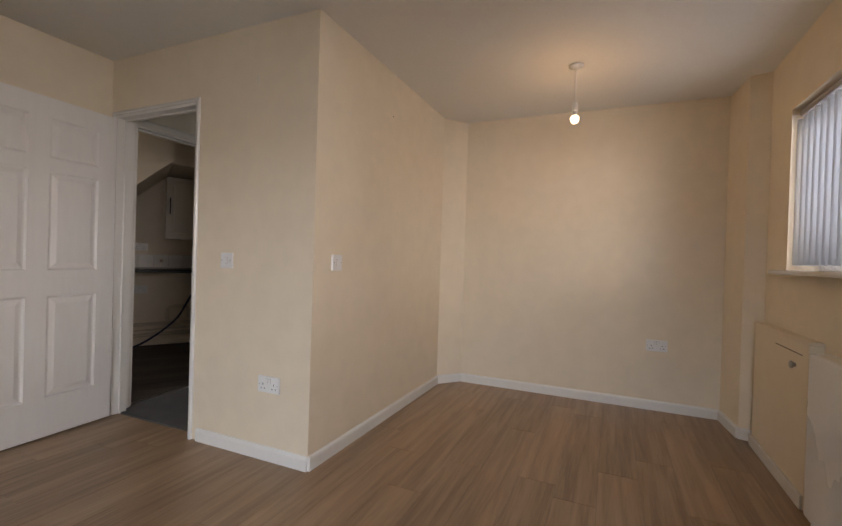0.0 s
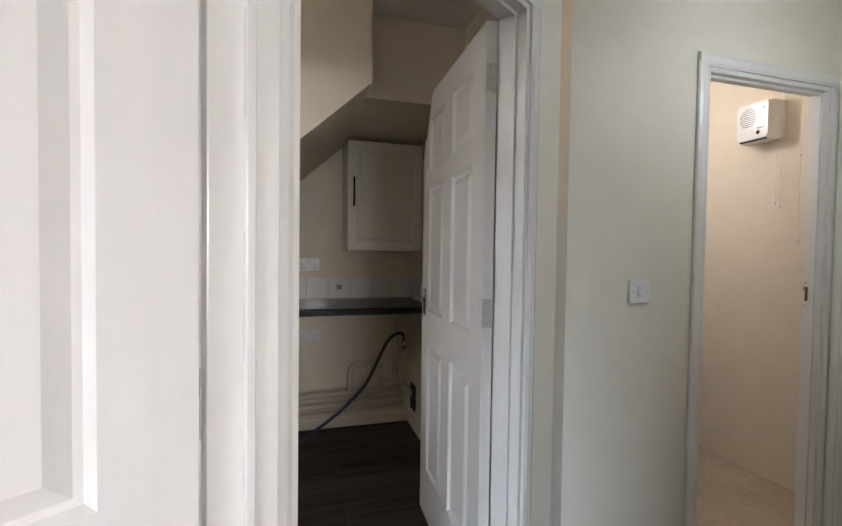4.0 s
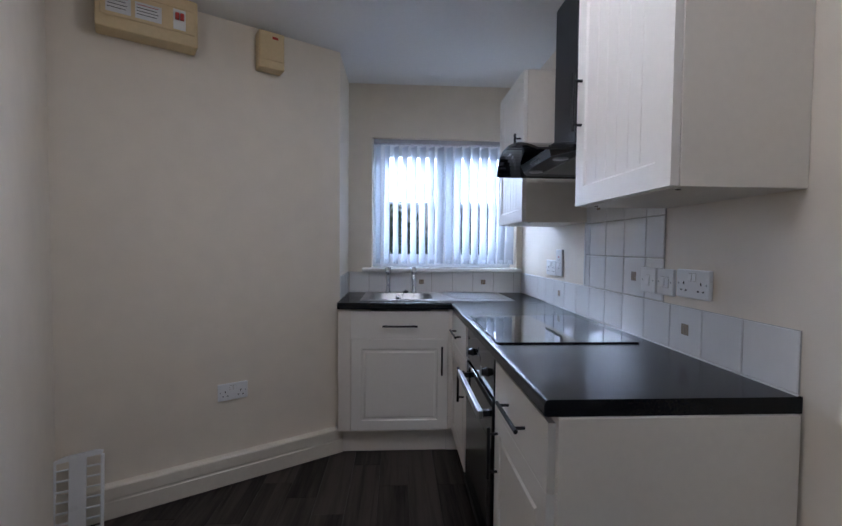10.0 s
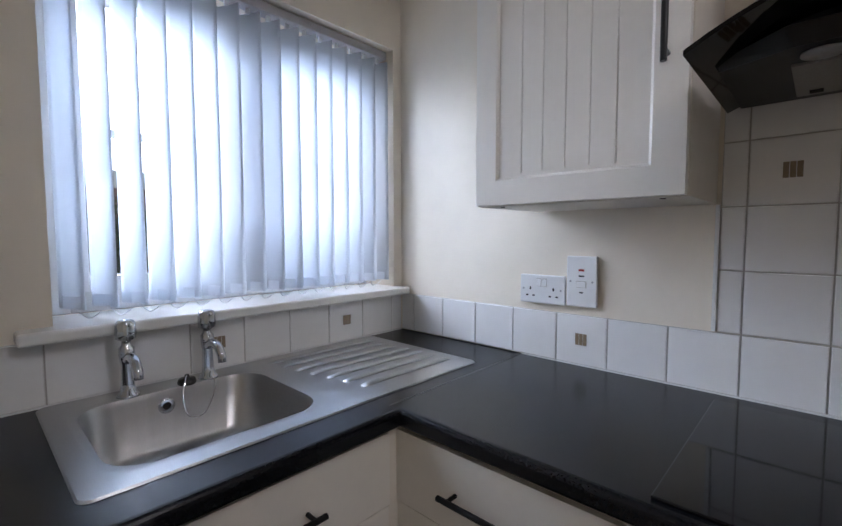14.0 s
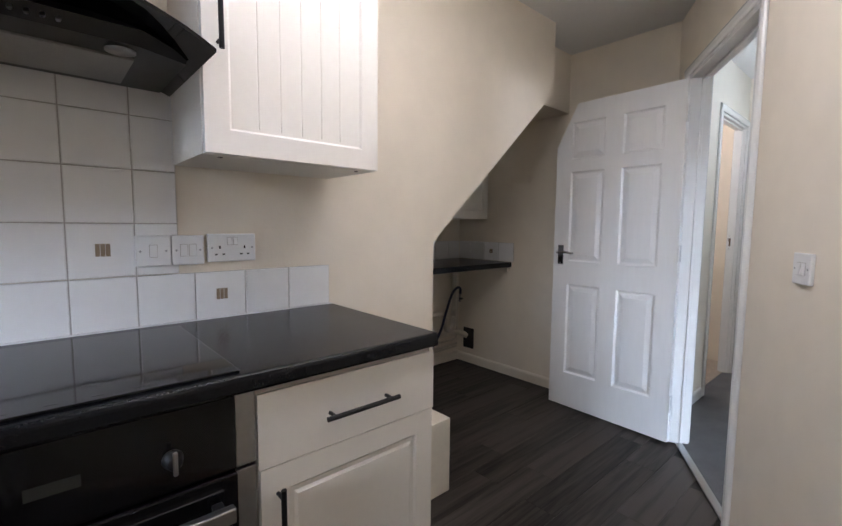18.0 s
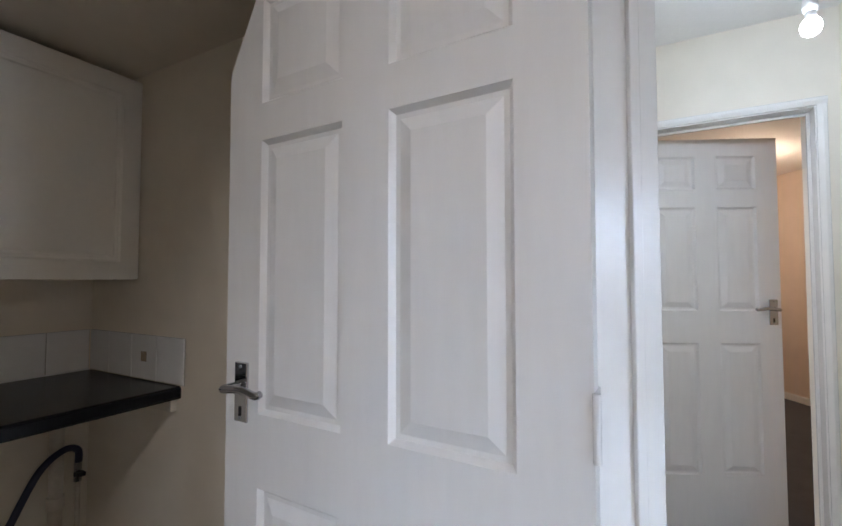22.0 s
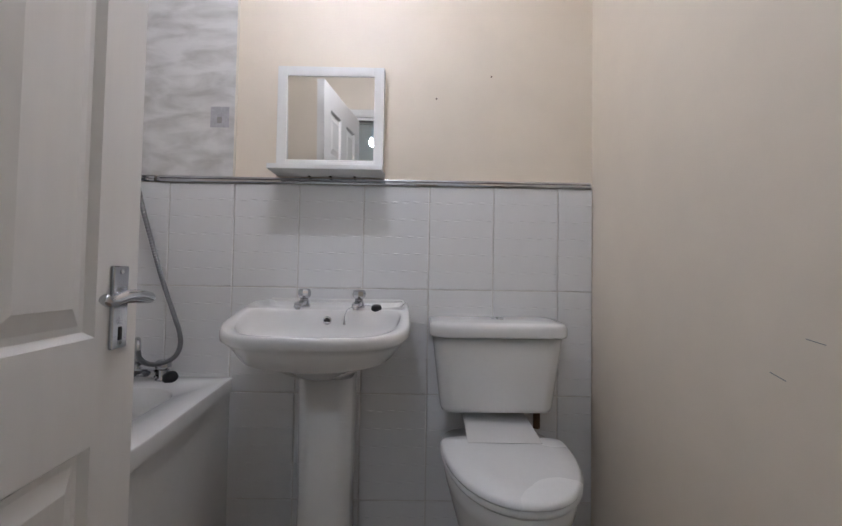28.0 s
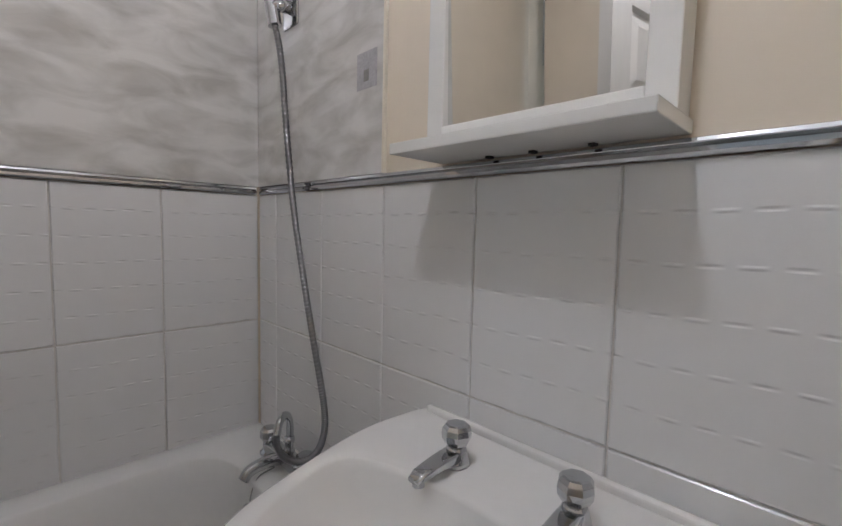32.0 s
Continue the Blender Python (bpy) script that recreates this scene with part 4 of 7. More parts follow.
part("display", box((0.265, -0.0168, 0.785), (0.335, -0.015, 0.806)), DISPLAY, cp)
for kx in (0.162, 0.466):
    kb = part("knob", turned([(0.018, 0), (0.018, 0.004), (0.015, 0.006), (0.013, 0.020), (0.011, 0.022)], m=Matrix.Translation((kx, -0.016, 0.782)) @ Euler((radians(90), 0, 0)).to_matrix().to_4x4()), BLACK, cp, smooth=True)
    part("grip", box((kx - 0.004, -0.044, 0.761), (kx + 0.004, -0.037, 0.805), 0.0025), STEEL, kb, "bright steel grip")
dg = part("oven_door", box((0.041, -0.022, 0.152), (W - 0.043, -0.001, 0.714), 0.003), BLACKGLASS, ov, "black glass oven door")
part("window", box((0.10, -0.0228, 0.24), (W - 0.10, -0.021, 0.56)), DISPLAY, dg)
hd = part("handle", box((0.060, -0.068, 0.642), (W - 0.062, -0.048, 0.672), 0.003), STEEL, dg, "wide brushed steel bar handle")
for x0 in (0.075, W - 0.095):
    part("bracket", box((x0, -0.050, 0.646), (x0 + 0.02, -0.0215, 0.668), 0.002), BLACK, hd)
part("plinth", box((0.0, 0.045, 0.0), (W - 0.003, 0.062, 0.148)), CABSIDE, ov)

# ---- worktops ----
WT0, WT1, WF = 0.876, 0.914, 0.376


def worktop_mesh(lo, hi, z0, z1, round_side):
    """A worktop with one rolled long edge: round_side 'y-' or 'x+'."""
    r = 0.012
    t = z1 - z0
    edge = [(0.0, 0.0)] + [(r - r * math.cos(radians(a)), t - r + r * math.sin(radians(a))) for a in (0, 22, 45, 67, 90)]
    edge = [(0.006, 0.0), (0.0015, 0.0025), (0.0, 0.007)] + edge[1:]
    if round_side == "y-":
        pts = [(lo[1] + d, z0 + h) for d, h in edge] + [(hi[1], z1), (hi[1], z0)]
        return prism(pts, "x", lo[0], hi[0])
    pts = [(hi[0] - d, z0 + h) for d, h in edge] + [(lo[0], z1), (lo[0], z0)]
    return prism(pts, "y", lo[1], hi[1])


wt_long = solid("worktop", worktop_mesh((-3.640, WF, 0), (-2.008, KY - 0.001, 0), WT0, WT1, "y-"), WORKTOP, "long black laminate worktop over the oven", "worktop")
WS = -3.603
BX0, BX1, BY0, BY1 = -4.105, -3.745, -0.115, 0.285


def top_with_hole():
    bm = worktop_mesh((KX + 0.001, RET_Y + 0.001, 0), (WS, -0.125, 0), WT0, WT1, "x+")
    worktop_mesh_parts = (((KX + 0.001, 0.295, 0), (WS, WF + 0.012, 0)),)
    for lo_, hi_ in worktop_mesh_parts:
        pts = worktop_mesh(lo_, hi_, WT0, WT1, "x+")
        me = bpy.data.meshes.new("tmp")
        pts.to_mesh(me)
        bm.from_mesh(me)
        bpy.data.meshes.remove(me)
    me = bpy.data.meshes.new("tmp")
    strip = worktop_mesh((-3.735, -0.125, 0), (WS, 0.295, 0), WT0, WT1, "x+")
    strip.to_mesh(me)
    bm.from_mesh(me)
    bpy.data.meshes.remove(me)
    box((KX + 0.001, -0.125, WT0), (-4.115, 0.295, WT1), bm=bm)
    box((KX + 0.001, WF + 0.012, WT0), (-3.641, KY - 0.001, WT1), bm=bm)
    bmesh.ops.remove_doubles(bm, verts=bm.verts, dist=0.0003)
    return bm


wt_short = solid("worktop", top_with_hole(), WORKTOP, "short black laminate worktop around the sink", "worktop")
for par, lo_, hi_ in ((wt_long, (-3.640, KY - 0.012, WT1 - 0.001), (-2.012, KY - 0.0075, WT1 + 0.004)), (wt_short, (KX + 0.0075, RET_Y + 0.01, WT1 - 0.001), (KX + 0.012, KY - 0.012, WT1 + 0.004))):
    part("sealant", box(lo_, hi_), PLASTIC, par, "white sealant bead along the tiles")
part("end_strip", box((-2.0078, WF + 0.004, WT0 + 0.001), (-2.0072, KY - 0.004, WT1 - 0.001)), WORKTOP, wt_long)
jl = solid("worktop_joint", box((-3.6412, WF + 0.006, WT0 + 0.01), (-3.6398, KY - 0.002, WT1 + 0.0006)), FILTER, "pale sealed joint between the two worktops", "worktop joint", "structure")

# ---- hob ----
hob = thing("hob", pose(-2.826, 0.648, WT1), "black glass ceramic hob set in the worktop", "hob")
part("glass", box((-0.288, -0.248, 0.0), (0.288, 0.248, 0.006), 0.002), BLACKGLASS, hob)
for k, x in enumerate((-0.12, -0.06, 0.0, 0.06, 0.12)):
    part("touch_mark", box((x - 0.008, -0.228, 0.006), (x + 0.008, -0.222, 0.0064)), DISPLAY, hob)

# ---- sink ----
sk = thing("sink", pose(0, 0, 0), "stainless steel sink with bowl and ribbed drainer", "sink")
SX0, SX1, SY0, SY1 = -4.185, -3.690, -0.165, 0.785
cx, cy = (BX0 + BX1) / 2, (BY0 + BY1) / 2
out = bmesh.new()
zt = WT1 + 0.004
outer = rounded(SX1 - SX0, SY1 - SY0, 0.02, WT1 + 0.0005, 6, (SX0 + SX1) / 2, (SY0 + SY1) / 2)
outer2 = rounded(SX1 - SX0 - 0.006, SY1 - SY0 - 0.006, 0.02, zt, 6, (SX0 + SX1) / 2, (SY0 + SY1) / 2)


def fill_ring(bm, ring_out, ring_in):
    a = [bm.verts.new(p) for p in ring_out]
    b = [bm.verts.new(p) for p in ring_in]
    n = len(a)
    for k in range(n):
        bm.faces.new((a[k], a[(k + 1) % n], b[(k + 1) % n], b[k]))


bowl_top = rounded(BX1 - BX0, BY1 - BY0, 0.075, zt, 6, cx, cy)
fill_ring(out, outer, outer2)
mid_ring = rounded(BX1 - BX0 + 0.03, BY1 - BY0 + 0.03, 0.08, zt + 0.001, 6, cx, cy)
fill_ring(out, outer2, mid_ring)
fill_ring(out, mid_ring, bowl_top)
part("rim", out, STEEL, sk, smooth=False)
bowl = loft([bowl_top, rounded(BX1 - BX0 - 0.012, BY1 - BY0 - 0.012, 0.072, zt - 0.012, 6, cx, cy), rounded(BX1 - BX0 - 0.03, BY1 - BY0 - 0.03, 0.07, zt - 0.13, 6, cx, cy),
             rounded(BX1 - BX0 - 0.09, BY1 - BY0 - 0.09, 0.05, zt - 0.15, 6, cx, cy)], cap=(False, True))
part("bowl", bowl, STEEL, sk, smooth=True)
part("waste", turned([(0.035, 0.0), (0.035, 0.002), (0.02, 0.001)], m=Matrix.Translation((cx, cy, zt - 0.1495))), CHROME, sk, smooth=True)
for k in range(7):
    xx, y0 = -4.12 + k * 0.058, 0.335 + 0.012 * k
    ring_set = []
    for y, hgt in ((y0, 0.0003), (y0 + 0.012, 0.006), (y0 + 0.03, 0.009), (0.70, 0.009), (0.735, 0.006), (0.75, 0.0003)):
        ring_set.append([(xx + 0.011 * math.cos(a), y, zt - 0.0005 + hgt * math.sin(a)) for a in [math.pi * v / 8 for v in range(9)]])
    part("drainer_rib", loft(ring_set), STEEL, sk, smooth=True)
part("overflow", turned([(0.019, 0), (0.019, 0.003), (0.011, 0.004)], m=Matrix.Translation((BX0 + 0.010, 0.065, zt - 0.035)) @ Euler((0, radians(90), 0)).to_matrix().to_4x4()), CHROME, sk, smooth=True)
part("overflow_hole", rod((BX0 + 0.012, 0.065, zt - 0.035), (BX0 + 0.0155, 0.065, zt - 0.035), 0.009), DARK, sk)


def pillar_tap(x, y, z, rz):
    tp = thing("pillar_tap", pose(x, y, z, 0, 0, rz), "chrome kitchen pillar tap on the sink", "tap", "sink taps")
    part("base", turned([(0.024, 0), (0.024, 0.006), (0.017, 0.010), (0.014, 0.03), (0.0125, 0.075), (0.016, 0.095), (0.016, 0.115), (0.010, 0.122), (0.009, 0.135)]), CHROME, tp, smooth=True)
    part("spout", sweep(arc_points([(0, 0, 0.085), (0.03, 0, 0.098), (0.065, 0, 0.097), (0.088, 0, 0.078), (0.092, 0, 0.06)], 5), lambda u: 0.0115 - 0.0015 * u, n=14), CHROME, tp, smooth=True)
    part("head", turned([(0.012, 0.132), (0.021, 0.137), (0.0225, 0.148), (0.021, 0.172), (0.016, 0.180), (0.006, 0.182)], n=12), CHROME, tp, smooth=True)
    return tp


pillar_tap(-4.125, -0.005, zt, 0)
pillar_tap(-4.125, 0.175, zt, 0)
pl = thing("plug", pose(-4.112, 0.118, zt + 0.001), "black rubber plug on a bead chain", "plug")
part("stopper", turned([(0.020, 0), (0.022, 0.004), (0.019, 0.014), (0.006, 0.016), (0.005, 0.024)]), RUBBER, pl, smooth=True)
part("chain", sweep(arc_points([(0.0, 0.0, 0.024), (0.02, -0.01, 0.012), (0.03, -0.02, -0.02), (0.035, -0.01, -0.07), (0.03, 0.03, -0.075), (0.022, 0.06, -0.02), (0.008, 0.062, 0.004)], 6), 0.0016, n=6), CHROME, pl)

# ---- upper cabinets and hood ----
UF = KY - 0.297


def upper_unit(name, x0, x1, z0, z1, label, side, y0=None, face=None, grooves=6):
    ob = thing(name, pose(x0, UF if face is None else face, z0), label, "kitchen cabinet")
    w, h = x1 - x0, z1 - z0
    carcass(ob, 0, w, 0, 0.296 if y0 is None else y0, 0.0, h)
    d = part("door", cabinet_front(w - 0.004, h - 0.004, grooves), CAB, ob, m=pose(0.002, -0.0015, 0.002))
    bar_handle(d, 0.035 if side < 0 else w - 0.039, 0.33 if grooves else h - 0.332, 0.185, True)
    for sx in (0.05, w - 0.05):
        part("cap", rod((sx, 0.03, -0.0015), (sx, 0.03, 0.002), 0.006, n=10), DARK, ob)
    return ob


upper_unit("wall_cabinet", -3.604, -3.134, 1.366, 2.085, "white wall cabinet with grooved door beside the window", 1, grooves=5)
upper_unit("wall_cabinet", -2.522, -2.016, 1.380, 2.085, "white wall cabinet with grooved door by the hood", -1, grooves=5)
upper_unit("nook_cabinet", -0.515, -0.016, 1.267, 1.970, "white wall cabinet under the stair soffit", -1, y0=0.30, face=NY - 0.301, grooves=0)

hd = thing("cooker_hood", pose(-2.823, KY, 0), "black curved cooker hood with glass canopy", "cooker hood")
part("chimney", box((-0.118, -0.242, 1.64), (0.118, -0.001, 2.25), 0.012, seg=3), BLACK, hd, "black metal chimney")
nx = 18
bm = bmesh.new()
rows_ = []
for i in range(nx + 1):
    u = -1 + 2 * i / nx
    yf = -0.445 - 0.032 * (1 - u * u)
    zc = 1.579 + 0.064 * (1 - abs(u) ** 2.2)
    rows_.append([bm.verts.new((u * 0.296, y, z)) for y, z in ((-0.012, zc), (yf, zc), (yf, zc - 0.008), (-0.012, zc - 0.008))])
for p_, q_ in zip(rows_, rows_[1:]):
    for k in range(4):
        bm.faces.new((p_[k], q_[k], q_[(k + 1) % 4], p_[(k + 1) % 4]))
bm.faces.new(rows_[0])
bm.faces.new(rows_[-1][::-1])
part("canopy", bm, BLACKGLASS, hd, "curved black glass canopy", smooth=False)
body = loft([[(-0.27, -0.02, 1.575), (0.27, -0.02, 1.575), (0.27, -0.31, 1.575), (0.17, -0.355, 1.575), (-0.17, -0.355, 1.575), (-0.27, -0.31, 1.575)],
             [(-0.27, -0.02, 1.588), (0.27, -0.02, 1.588), (0.27, -0.32, 1.590), (0.18, -0.366, 1.605), (-0.18, -0.366, 1.605), (-0.27, -0.32, 1.590)],
             [(-0.16, -0.02, 1.632), (0.16, -0.02, 1.632), (0.16, -0.30, 1.632), (0.13, -0.33, 1.630), (-0.13, -0.33, 1.630), (-0.16, -0.30, 1.632)]])
part("body", body, BLACK, hd)
part("filter", box((-0.175, -0.27, 1.570), (0.175, -0.06, 1.5755), 0.001), FILTER, hd, "grey metal grease filter")
part("filter_clip", box((-0.155, -0.10, 1.568), (-0.135, -0.08, 1.571)), DARK, hd)
for x in (-0.135, 0.145):
    part("spot_lamp", turned([(0.028, 0), (0.028, 0.004), (0.020, 0.006)], m=Matrix.Translation((x, -0.310, 1.570))), STEEL, hd, smooth=True)
for k in range(5):
    x = -0.044 + 0.022 * k
    part("button", rod((x, -0.358, 1.588), (x, -0.3655, 1.590), 0.0042, n=12), STEEL, hd)
# ---- wall tiles ----
def tile_mesh(w, h, t=0.006, e=0.0018):
    return loft([[(0, 0, 0), (w, 0, 0), (w, 0, h), (0, 0, h)], [(0, -t + e, 0), (w, -t + e, 0), (w, -t + e, h), (0, -t + e, h)],
                 [(e, -t, e), (w - e, -t, e), (w - e, -t, h - e), (e, -t, h - e)]])


TILE_CACHE = {}


def tile_panel(name, m, xs, zs, label, mat, motifs=(), skip=(), gap=0.003, t=0.006, grout=None):
    """A field of tiles on a wall: x along it, room at -y; each tile is an object of its own on a grout bed."""
    ob = thing(name, m, label, "wall tiles", kind="structure")
    part("grout", box((xs[0] + 0.0005, -t * 0.55, zs[0] + 0.0005), (xs[-1] - 0.0005, -0.0005, zs[-1] - 0.0005)), grout or GROUT, ob)
    for i, (x0, x1) in enumerate(zip(xs, xs[1:])):
        for k, (z0, z1) in enumerate(zip(zs, zs[1:])):
            if (i, k) in skip:
                continue
            key = (round(x1 - x0, 3), round(z1 - z0, 3), mat.name, t)
            if key not in TILE_CACHE:
                TILE_CACHE[key] = finish("tile", tile_mesh(x1 - x0 - gap, z1 - z0 - gap, t), mat)
            q = new("tile", TILE_CACHE[key])
            q.parent = ob
            q.matrix_local = pose(x0 + gap / 2, -0.0005, z0 + gap / 2)
            if (i, k) in motifs:
                bm = bmesh.new()
                cx_, cz_ = (x1 - x0) / 2, (z1 - z0) / 2
                for n_ in range(3):
                    xx = cx_ - 0.0170 + n_ * 0.0115
                    box((xx, -t - 0.0006, cz_ - 0.017), (xx + 0.0103, -t + 0.001, cz_ + 0.017), bm=bm)
                part("motif", bm, BROWN, q, "brown striped square motif")
    return ob


def steps(start, step, count):
    return [start + step * k for k in range(count + 1)]


xs = [KX + 0.007] + steps(-4.126, 0.150, 13) + [-2.016]
tile_panel("tile_row_north", pose(0, KY, 0), xs, [WT1 + 0.002, 1.062], "row of white glazed tiles behind the worktop", TILE, motifs={(5, 0), (12, 0)})
tile_panel("tile_panel_hob", pose(0, KY, 0), [-3.125, -3.076, -2.926, -2.776, -2.626, -2.518], [1.0625, 1.210, 1.358, 1.505, 1.598], "white glazed tiles behind the hob", TILE,
           motifs={(1, 2), (3, 0)})
solid("tile_trim", box((-3.1345, KY - 0.009, 1.064), (-3.1255, KY - 0.0005, 1.364), 0.001), PLASTIC, "white plastic edge trim beside the hob tiles", "trim", "structure")
ys = [RET_Y - 0.0, -0.143, 0.007, 0.157, 0.307, 0.457, 0.607, 0.757, 0.907, KY - 0.007]
tile_panel("tile_row_window", pose(KX, 0, 0, 0, 0, 90), [ys[0] + 0.007] + ys[1:], [WT1 + 0.002, 1.062], "row of white glazed tiles under the window", TILE, motifs={(3, 0), (6, 0)})
tile_panel("tile_row_return", pose(-3.86, RET_Y, 0, 0, 0, 180), [-0.128, 0.03, 0.18, 0.333], [WT1 + 0.002, 1.062], "short row of white tiles at the sink end", TILE, motifs={(2, 0)})
NZ0, NZ1 = 0.926, 1.078
xs = [-1.466] + [-1.3775 + 0.153 * k for k in range(10)]
xs[-1] = NX - 0.007
tile_panel("tile_row_nook", pose(0, NY, 0), xs, [NZ0, NZ1], "row of white tiles behind the nook worktop", TILE, motifs={(1, 0), (6, 0)})
tile_panel("tile_row_nook_east", pose(NX, 0, 0, 0, 0, -90), [-2.173, -2.036, -1.886, -1.736, -1.586], [NZ0, NZ1], "row of white tiles on the nook side wall", TILE, motifs={(2, 0)})
tile_panel("tile_row_nook_west", pose(-1.473, 0, 0, 0, 0, 90), [1.592, 1.737, 1.887, 2.037, 2.173], [NZ0, NZ1], "row of white tiles on the nook side wall", TILE, motifs={(2, 0)})

# ---- kitchen window and blind ----
XW = KX - 0.20
win = thing("window_1", pose(XW, 0, 0, 0, 0, 90), "white plastic two-light window with glazing bars", "window", kind="structure")
y0, y1, z0, z1 = WIN_Y0 + 0.001, WIN_Y1 - 0.001, WIN_Z0 + 0.001, WIN_Z1 - 0.001
f = 0.055
for lo_, hi_ in (((y0, -0.03, z0), (y0 + f, 0.03, z1)), ((y1 - f, -0.03, z0), (y1, 0.03, z1)), ((y0 + f, -0.03, z0), (y1 - f, 0.03, z0 + f)), ((y0 + f, -0.03, z1 - f), (y1 - f, 0.03, z1)),
                 ((0.385, -0.03, z0 + f), (0.455, 0.03, z1 - f))):
    part("window_frame", box(lo_, hi_, 0.003), UPVC, win)
for a0, a1 in ((y0 + f, 0.385), (0.455, y1 - f)):
    for lo_, hi_ in (((a0, -0.045, z0 + f), (a0 + 0.04, 0.02, z1 - f)), ((a1 - 0.04, -0.045, z0 + f), (a1, 0.02, z1 - f)), ((a0 + 0.04, -0.045, z0 + f), (a1 - 0.04, 0.02, z0 + f + 0.04)),
                     ((a0 + 0.04, -0.045, z1 - f - 0.04), (a1 - 0.04, 0.02, z1 - f))):
        part("casement", box(lo_, hi_, 0.003), UPVC, win)
    part("glazing_bar", box((a0 + 0.04, -0.012, 1.565), (a1 - 0.04, 0.012, 1.585)), UPVC, win)
    pn = part("pane", box((a0 + 0.038, -0.004, z0 + f + 0.038), (a1 - 0.038, 0.004, z1 - f - 0.038)), GLASS, win)
    pn.visible_shadow = False
part("window_handle", box((0.40, -0.058, 1.50), (0.42, -0.031, 1.60), 0.004), UPVC, win)
solid("window_sill_1", box((RET_Y + 0.10, -0.060, WIN_Z0 - 0.028), (KY - 0.008, 0.165, WIN_Z0 + 0.001), 0.008, seg=3), GLOSS, "white painted window board", "window sill", "structure", m=pose(KX, 0, 0, 0, 0, 90))


def vertical_blind(name, m, x0, x1, z0, z1, count, turn, label, seed, gather=None):
    random.seed(seed)
    ob = thing(name, m, label, "vertical blind")
    part("headrail", box((x0, -0.022, z1 - 0.030), (x1, 0.022, z1), 0.003), RAILM, ob, "headrail with its shade against the window put into the grey colour")
    step = (x1 - x0 - 0.06) / (count - 1)
    low = []
    for k in range(count):
        cx_ = x0 + 0.03 + step * k
        a = radians(turn + random.uniform(-2.0, 2.0) + (18 if gather and k > gather else 0))
        n = 6
        bm = bmesh.new()
        rows = []
        for z, tw in ((z0 + random.uniform(-0.003, 0.003), random.uniform(-1.6, 1.6)), ((z0 * 2 + z1) / 3, random.uniform(-0.6, 0.6)), ((z0 + z1 * 2) / 3, 0), (z1 - 0.045, 0)):
            r = []
            for i in range(n + 1):
                u = -0.0445 + 0.089 * i / n
                d = 0.003 * (1 - (2 * u / 0.089) ** 2)
                b_ = a + radians(tw)
                r.append(bm.verts.new((cx_ + u * math.cos(b_) - d * math.sin(b_), u * math.sin(b_) + d * math.cos(b_), z)))
            rows.append(r)
        for p_, q_ in zip(rows, rows[1:]):
            for i in range(n):
                bm.faces.new((p_[i], p_[i + 1], q_[i + 1], q_[i]))
        sl = part("slat", bm, FABRIC, ob, smooth=True)
        mod = sl.modifiers.new("thickness", "SOLIDIFY")
        mod.thickness = 0.0008
        part("hanger", box((cx_ - 0.006, -0.004, z1 - 0.047), (cx_ + 0.006, 0.004, z1 - 0.029)), UPVC, sl)
        part("weight", box((-0.040, -0.0025, z0 - 0.002), (0.040, 0.0025, z0 + 0.028)), FABRIC, sl, m=pose(cx_, 0, 0, 0, 0, math.degrees(a)) @ Matrix.Translation((0, 0.004, 0)))
        low.append((cx_, 0.0, z0 + 0.004))
    for k in range(count - 1):
        p_, q_ = low[k], low[k + 1]
        mid = ((p_[0] + q_[0]) / 2, -0.01, p_[2] - 0.030)
        part("chain", sweep(arc_points([(p_[0], -0.03, p_[2]), mid, (q_[0], -0.03, q_[2])], 5), 0.0012, n=5), UPVC, ob)
    return ob


vertical_blind("vertical_blind", pose(KX - 0.052, 0, 0, 0, 0, 90), WIN_Y0 + 0.012, WIN_Y1 - 0.008, WIN_Z0 + 0.030, WIN_Z1 - 0.003, 16, -64, "white fabric vertical blind, slats half turned", 3)

# ---- living room window ----
x, y = ab(0, B_WIN - 0.17)
win = thing("window_2", pose(x, y, 0, 0, 0, 212), "white plastic living room window", "window", kind="structure")
for lo_, hi_ in (((-LW1 + 0.001, -0.03, 1.121), (-LW1 + 0.06, 0.03, 2.029)), ((-LW0 - 0.06, -0.03, 1.121), (-LW0 - 0.001, 0.03, 2.029)), ((-LW1 + 0.06, -0.03, 1.121), (-LW0 - 0.06, 0.03, 1.18)),
                 ((-LW1 + 0.06, -0.03, 1.97), (-LW0 - 0.06, 0.03, 2.029)), ((0.46, -0.03, 1.18), (0.53, 0.03, 1.97))):
    part("window_frame", box(lo_, hi_, 0.003), UPVC, win)
for a0, a1 in ((-LW1 + 0.06, 0.46), (0.53, -LW0 - 0.06)):
    pn = part("pane", box((a0 - 0.002, -0.004, 1.178), (a1 + 0.002, 0.004, 1.972)), GLASS, win)
    pn.visible_shadow = False
solid("window_sill_2", box((-LW1 - 0.06, -0.07, 1.095), (-LW0 + 0.06, 0.135, 1.121), 0.008, seg=3), GLOSS, "white painted window board", "window sill", "structure", m=pose(*ab(0, B_WIN), 0, 0, 0, 212))
vertical_blind("vertical_blind", pose(*ab(0, B_WIN - 0.055), 0, 0, 0, 212), -LW1 + 0.012, -LW0 - 0.012, 1.15, 2.015, 22, 48, "white fabric vertical blind in the living room", 6)



